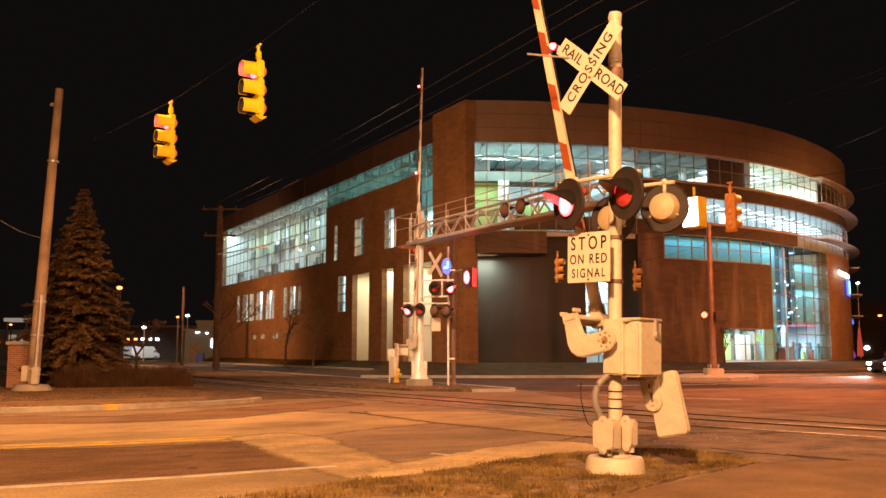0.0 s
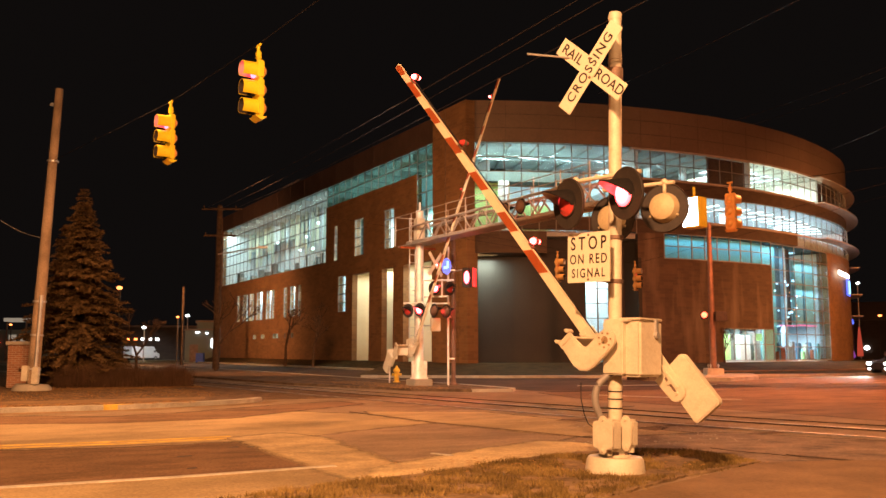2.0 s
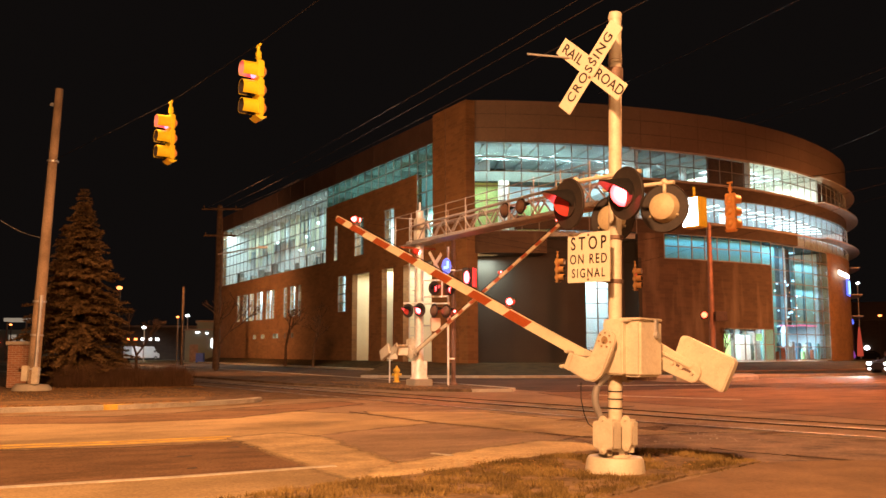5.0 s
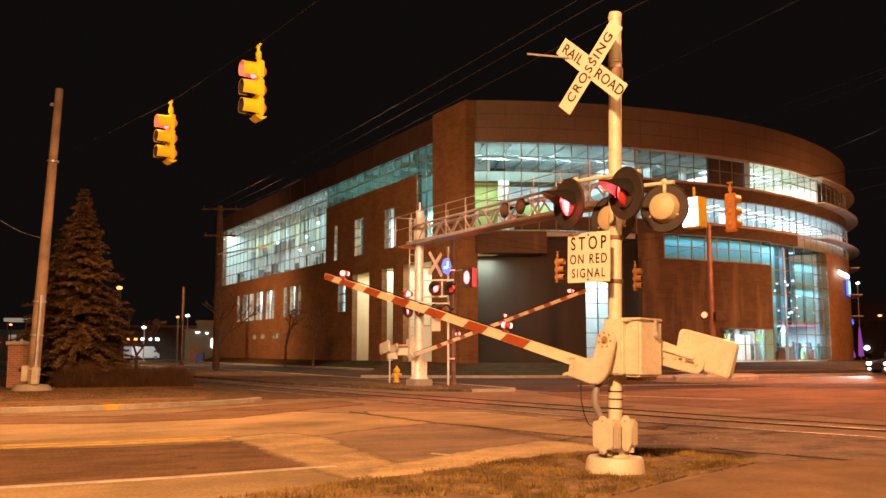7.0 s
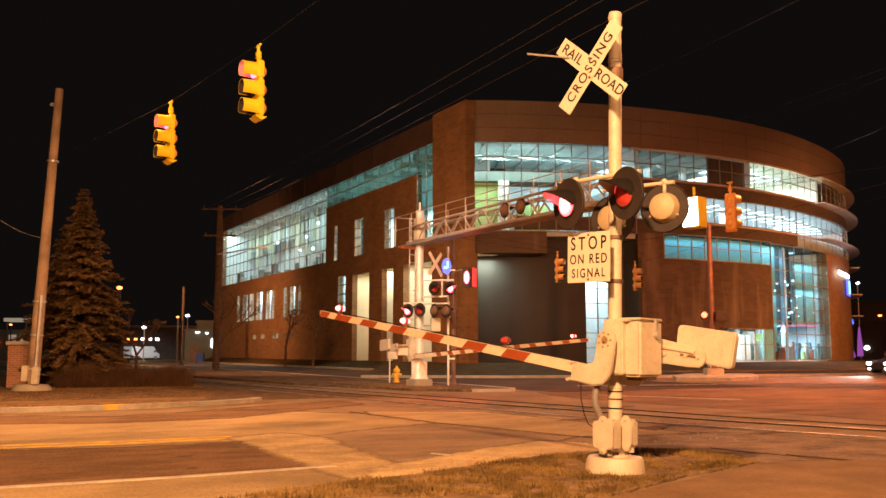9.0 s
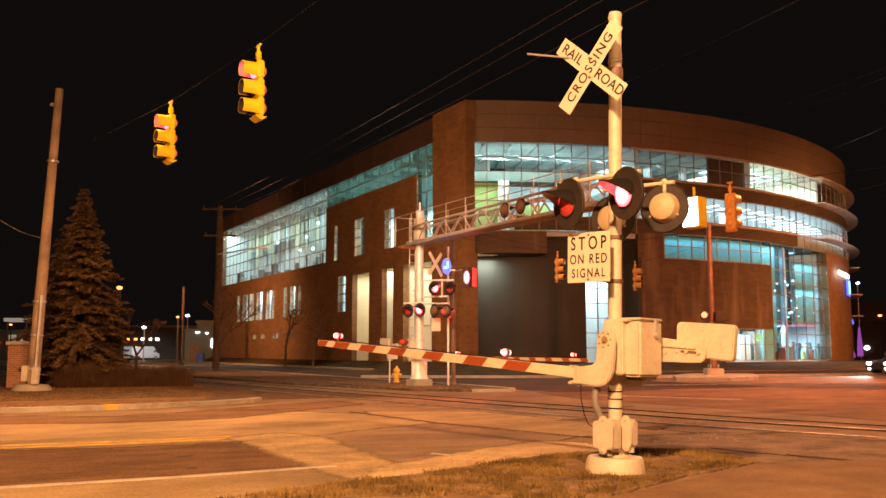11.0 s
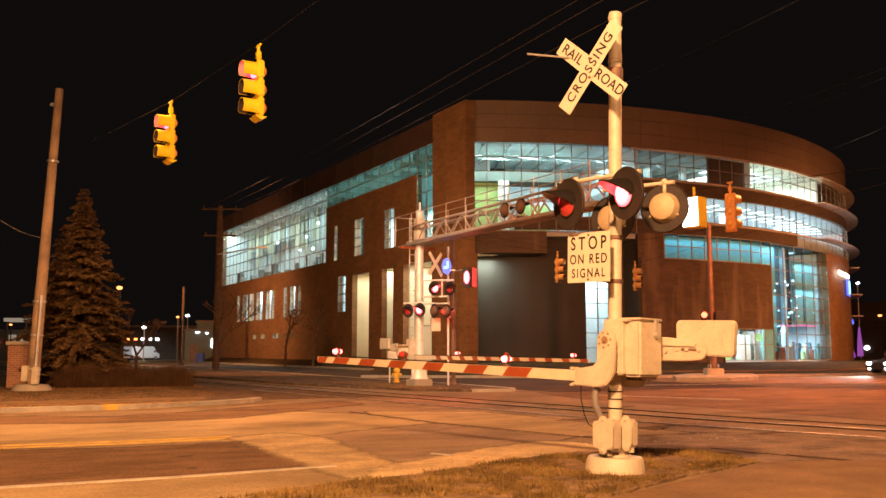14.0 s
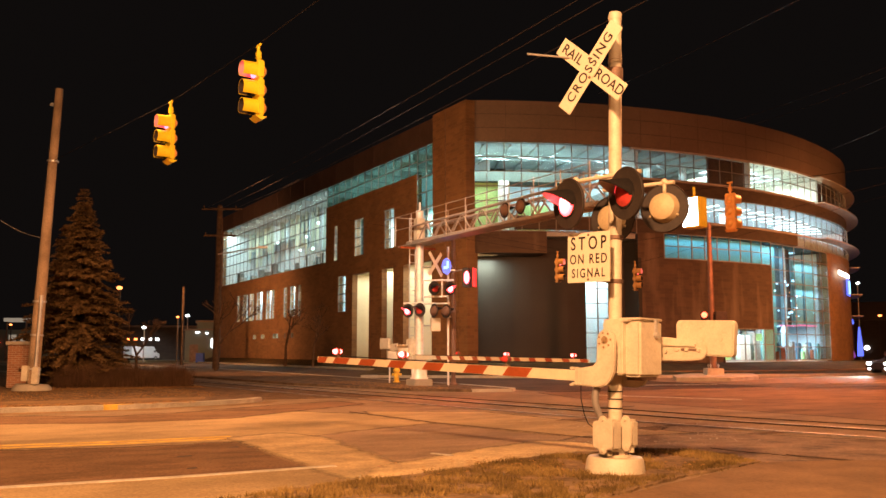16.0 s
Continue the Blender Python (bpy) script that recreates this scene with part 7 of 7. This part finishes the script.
part("lid", bm, BLUE_BIN, bin_)
sp = thing("utility_pole", pose(-26.0, 90.6, 0.0), "bare wooden pole at the edge of the parking lot", "utility pole")
bm = bmesh.new()
rod(bm, (0, 0, -0.05), (0, 0, 7.8), 0.16, 0.11, n=10)
part("shaft", bm, BARK, sp, smooth=True)


def vehicle(name, m, paint, label, length=4.5, width=1.8, height=1.45, van=False, lamps=True):
    """A parked car or van that faces its own -x side."""
    t = thing(name, m, label, "van" if van else "car")
    bm = bmesh.new()
    half = length / 2
    if van:
        prof = [(-half, 0.35), (-half, 1.0), (-half + 0.5, 1.15), (-half + 1.1, height), (half, height), (half, 0.35)]
    else:
        prof = [(-half, 0.32), (-half + 0.02, 0.72), (-half + 0.3, 0.82), (-half + 1.25, 0.95), (-half + 1.95, height), (half - 1.2, height), (half - 0.45, 0.98), (half, 0.92), (half, 0.32)]
    a = [bm.verts.new((x, -width / 2, z)) for x, z in prof]
    b = [bm.verts.new((x, width / 2, z)) for x, z in prof]
    bm.faces.new(a)
    bm.faces.new(list(reversed(b)))
    for i in range(len(prof)):
        bm.faces.new((a[i], a[(i + 1) % len(prof)], b[(i + 1) % len(prof)], b[i]))
    bmesh.ops.recalc_face_normals(bm, faces=bm.faces)
    bmesh.ops.bevel(bm, geom=list(bm.edges), offset=0.06, segments=2, affect="EDGES", clamp_overlap=True)
    part("body", bm, paint, t, smooth=True)
    for x in (-half + 0.8, half - 0.85):
        for s in (-1, 1):
            bm = bmesh.new()
            rod(bm, (x, s * (width / 2 - 0.12), 0.32), (x, s * (width / 2 + 0.02), 0.32), 0.32, n=18)
            w = part("wheel", bm, RUBBER, t)
            bm = bmesh.new()
            rod(bm, (x, s * (width / 2 - 0.1), 0.32), (x, s * (width / 2 + 0.035), 0.32), 0.18, n=14)
            part("rim", bm, GALV, w)
    bm = bmesh.new()
    if van:
        box(bm, -half + 0.95, 0, 1.35, 0.5, width + 0.02, 0.4, 0.05)
    else:
        box(bm, 0.1, 0, height - 0.24, 1.9, width + 0.015, 0.3, 0.05)
    part("side_glass", bm, BLACK, t)
    for s in (-1, 1):
        bm = bmesh.new()
        box(bm, -half + 0.03, s * (width / 2 - 0.28), 0.68, 0.1, 0.34, 0.16, 0.03)
        part("headlight", bm, WHITE_LIT if lamps else FIN, t, "glowing headlight" if lamps else "")
        bm = bmesh.new()
        box(bm, -half + 0.02, s * (width / 2 - 0.3), 0.38, 0.08, 0.2, 0.1, 0.02)
        part("fog_lamp", bm, WHITE_LIT if lamps else FIN, t)
    return t


vehicle("van", pose(-46.0, 139.0, 0.0, 0, 0, 237), VAN_PAINT, "white van parked in the lot", 5.2, 2.0, 2.1, True, False)
vehicle("car", pose(26.8, 52.6, 0.0, 0, 0, 20), CAR_PAINT, "dark car waiting with its headlights on")
beam = bpy.data.lights.new("headlight_beam", "SPOT")
beam.energy, beam.color, beam.spot_size, beam.spot_blend, beam.shadow_soft_size = 3500, (1, 0.93, 0.85), radians(50), 0.7, 0.1
bo = new("headlight_beam", beam)
bo.matrix_world = look((24.2, 51.5, 0.72), (17, 45.0, 0.0))
# lights of the far street beyond the arena
kio = thing("far_house", pose(68, 140, 0, 0, 0, -20), "dark house far down the street with a lit porch", "building", "distant buildings")
bm = bmesh.new()
box(bm, 0, 0, 3.0, 12, 9, 6.0)
part("wall", bm, BRICK_DARK, kio)
bm = bmesh.new()
plate(bm, [(-5.2, 6.0), (5.2, 6.0), (0, 9.0)], -6.3, 6.3, 0.0)
part("roof", bm, PANEL, kio)
bm = bmesh.new()
bmesh.ops.create_uvsphere(bm, u_segments=14, v_segments=10, radius=0.32, matrix=Matrix.Translation((-2.9, -4.7, 1.9)) @ Matrix.Diagonal((1.2, 0.3, 1, 1)))
part("porch_light", bm, WHITE_LIT, kio, "bright porch")
for x, y, z, mat, s, lab in ((47.9, 106, 4.9, BLUE_LIT, 0.25, "blue glowing street decoration"), (47.2, 104.5, 1.1, PINK_LIT, 0.3, "magenta glowing street decoration")):
    d = thing("glow_post", pose(x, y, 0), lab, "light", "street decorations")
    bm = bmesh.new()
    rod(bm, (0, 0, -0.05), (0, 0, z), 0.06, n=8)
    part("post", bm, DARK_STEEL, d)
    bm = bmesh.new()
    lathe(bm, [(0.0001, z - 2 * s), (s * 0.6, z - s), (s * 0.35, z), (0.0001, z + 1.2 * s)], 12)
    part("lantern", bm, mat, d, smooth=True)


lantern_post = thing("glow_post", pose(48.6, 106.0, 0.0, 0, 0, -24.5), "tall lit street lantern that changes its colour", "light", "street decorations")
bm = bmesh.new()
rod(bm, (0, 0, -0.05), (0, 0, 4.3), 0.06, n=8)
part("post", bm, DARK_STEEL, lantern_post)
bm = bmesh.new()
rings = [[bm.verts.new((r * math.sin(radians(60 + 120 * i)), -r * math.cos(radians(60 + 120 * i)), z)) for i in range(3)] for z, r in ((0.8, 0.4), (2.4, 0.3), (4.2, 0.1))]
for p, q in zip(rings, rings[1:]):
    for i in range(3):
        bm.faces.new((p[i], p[(i + 1) % 3], q[(i + 1) % 3], q[i])).material_index = (i + 1) % 3
bm.faces.new(rings[0])
bm.faces.new(rings[-1])
bmesh.ops.recalc_face_normals(bm, faces=bm.faces)
lantern = part("lantern", bm, [RED_GLOW, PINK_LIT, BLUE_LIT], lantern_post, "three-sided coloured lantern")

ROVER = pose(61, 130, 0.0)
rover = vehicle("car", ROVER, CAR_PAINT, "dark car turning with bright headlights in the far street")
ROVER_WAY = [(0.0, 74.0, 131.0, 0), (2.2, 66.5, 130.6, 0), (3.0, 63.0, 130.3, 8), (3.5, 61.4, 130.0, 40), (3.9, 60.8, 129.8, 62), (4.3, 60.4, 129.8, 40), (5.0, 60.2, 130.0, 15), (6.3, 60.0, 130.4, 0), (7.2, 58.6, 131.0, -10), (9.0, 52.0, 133.0, -10), (16.0, 26.0, 140.0, -10)]


# ---- what moves ----
HALF = 0.6547                                    # seconds between changes of the flashers


def lit_spans(phase):
    if phase == "c":
        return [(n + 0.44 - 0.005 * n, n + 0.94) for n in range(16)]
    # the relay slows down a little towards the end
    when = [0.45 + HALF * k + 0.006 * max(0, k - 13) for k in range(-1, 28)]
    shift = 1 if phase == "b" else 0
    return [(when[2 * n + shift], when[2 * n + 1 + shift]) for n in range(13)]


def blink_rows(place, phase):
    """The lens insert turns its lit side out and in again."""
    changes = sorted((t, on) for a, b in lit_spans(phase) for t, on in ((a, 1), (b, 0)))
    state = 0
    for t, on in changes:
        if t <= 0:
            state = on
    ang = 0.0 if state else 180.0
    rows = [(0.0, place @ pose(0, 0, 0, 0, 0, ang))]
    for t, on in changes:
        if 0.1 < t < 15.9:
            goal = ang + 180.0
            rows += [(t - 0.0667, place @ pose(0, 0, 0, 0, 0, ang)), (t - 0.0334, place @ pose(0, 0, 0, 0, 0, ang + 60)), (t, place @ pose(0, 0, 0, 0, 0, ang + 120)), (t + 0.0334, place @ pose(0, 0, 0, 0, 0, goal))]
            ang = goal
    rows.append((16.0, place @ pose(0, 0, 0, 0, 0, ang)))
    return rows


NEAR_SWING = [(0.0, 75.75), (0.5, 69.05), (1.0, 62.05), (1.5, 54.65), (2.0, 47.95), (2.5, 41.25), (3.0, 35.45), (3.5, 31.25), (4.0, 28.15), (4.5, 25.25), (5.25, 21.45), (6.0, 17.77), (6.5, 15.63), (7.0, 13.68), (7.5, 11.87), (8.0, 10.34), (8.5, 9.11), (9.0, 7.92), (10.0, 5.68), (11.0, 3.44), (11.5, 2.53), (12.0, 1.72), (12.5, 1.25), (13.0, 1.0), (13.6, 0.9), (16.0, 0.9)]
FAR_SWING = [(0.0, 88.5), (0.5, 82.0), (1.0, 73.8), (1.5, 65.2), (2.0, 57.4), (2.5, 50.1), (3.0, 43.2), (3.5, 36.7), (4.0, 31.2), (5.25, 20.6), (6.5, 12.3), (7.0, 10.0), (7.5, 7.7), (8.0, 5.7), (8.5, 4.0), (9.0, 2.6), (10.0, 0.6), (11.0, -0.4), (12.0, -0.5), (16.0, -0.5)]


def motions():
    walk(near_gate, [(t, NEAR_PIVOT @ pose(0, 0, 0, a, 0, 0)) for t, a in NEAR_SWING])
    walk(far_gate, [(t, FAR_PIVOT @ pose(0, 0, 0, a, 0, 0)) for t, a in FAR_SWING])
    walk(rover, [(t, pose(x, y, 0, 0, 0, a)) for t, x, y, a in ROVER_WAY])
    walk(lantern, [(t, pose(0, 0, 0, 0, 0, -a)) for t, a in ((0.0, 0), (6.2, 0), (6.8, 60), (7.4, 120), (14.6, 120), (15.3, 180), (16.0, 235))])
    for lens, place, phase in LENSES:
        walk(lens, blink_rows(place, phase))


motions()
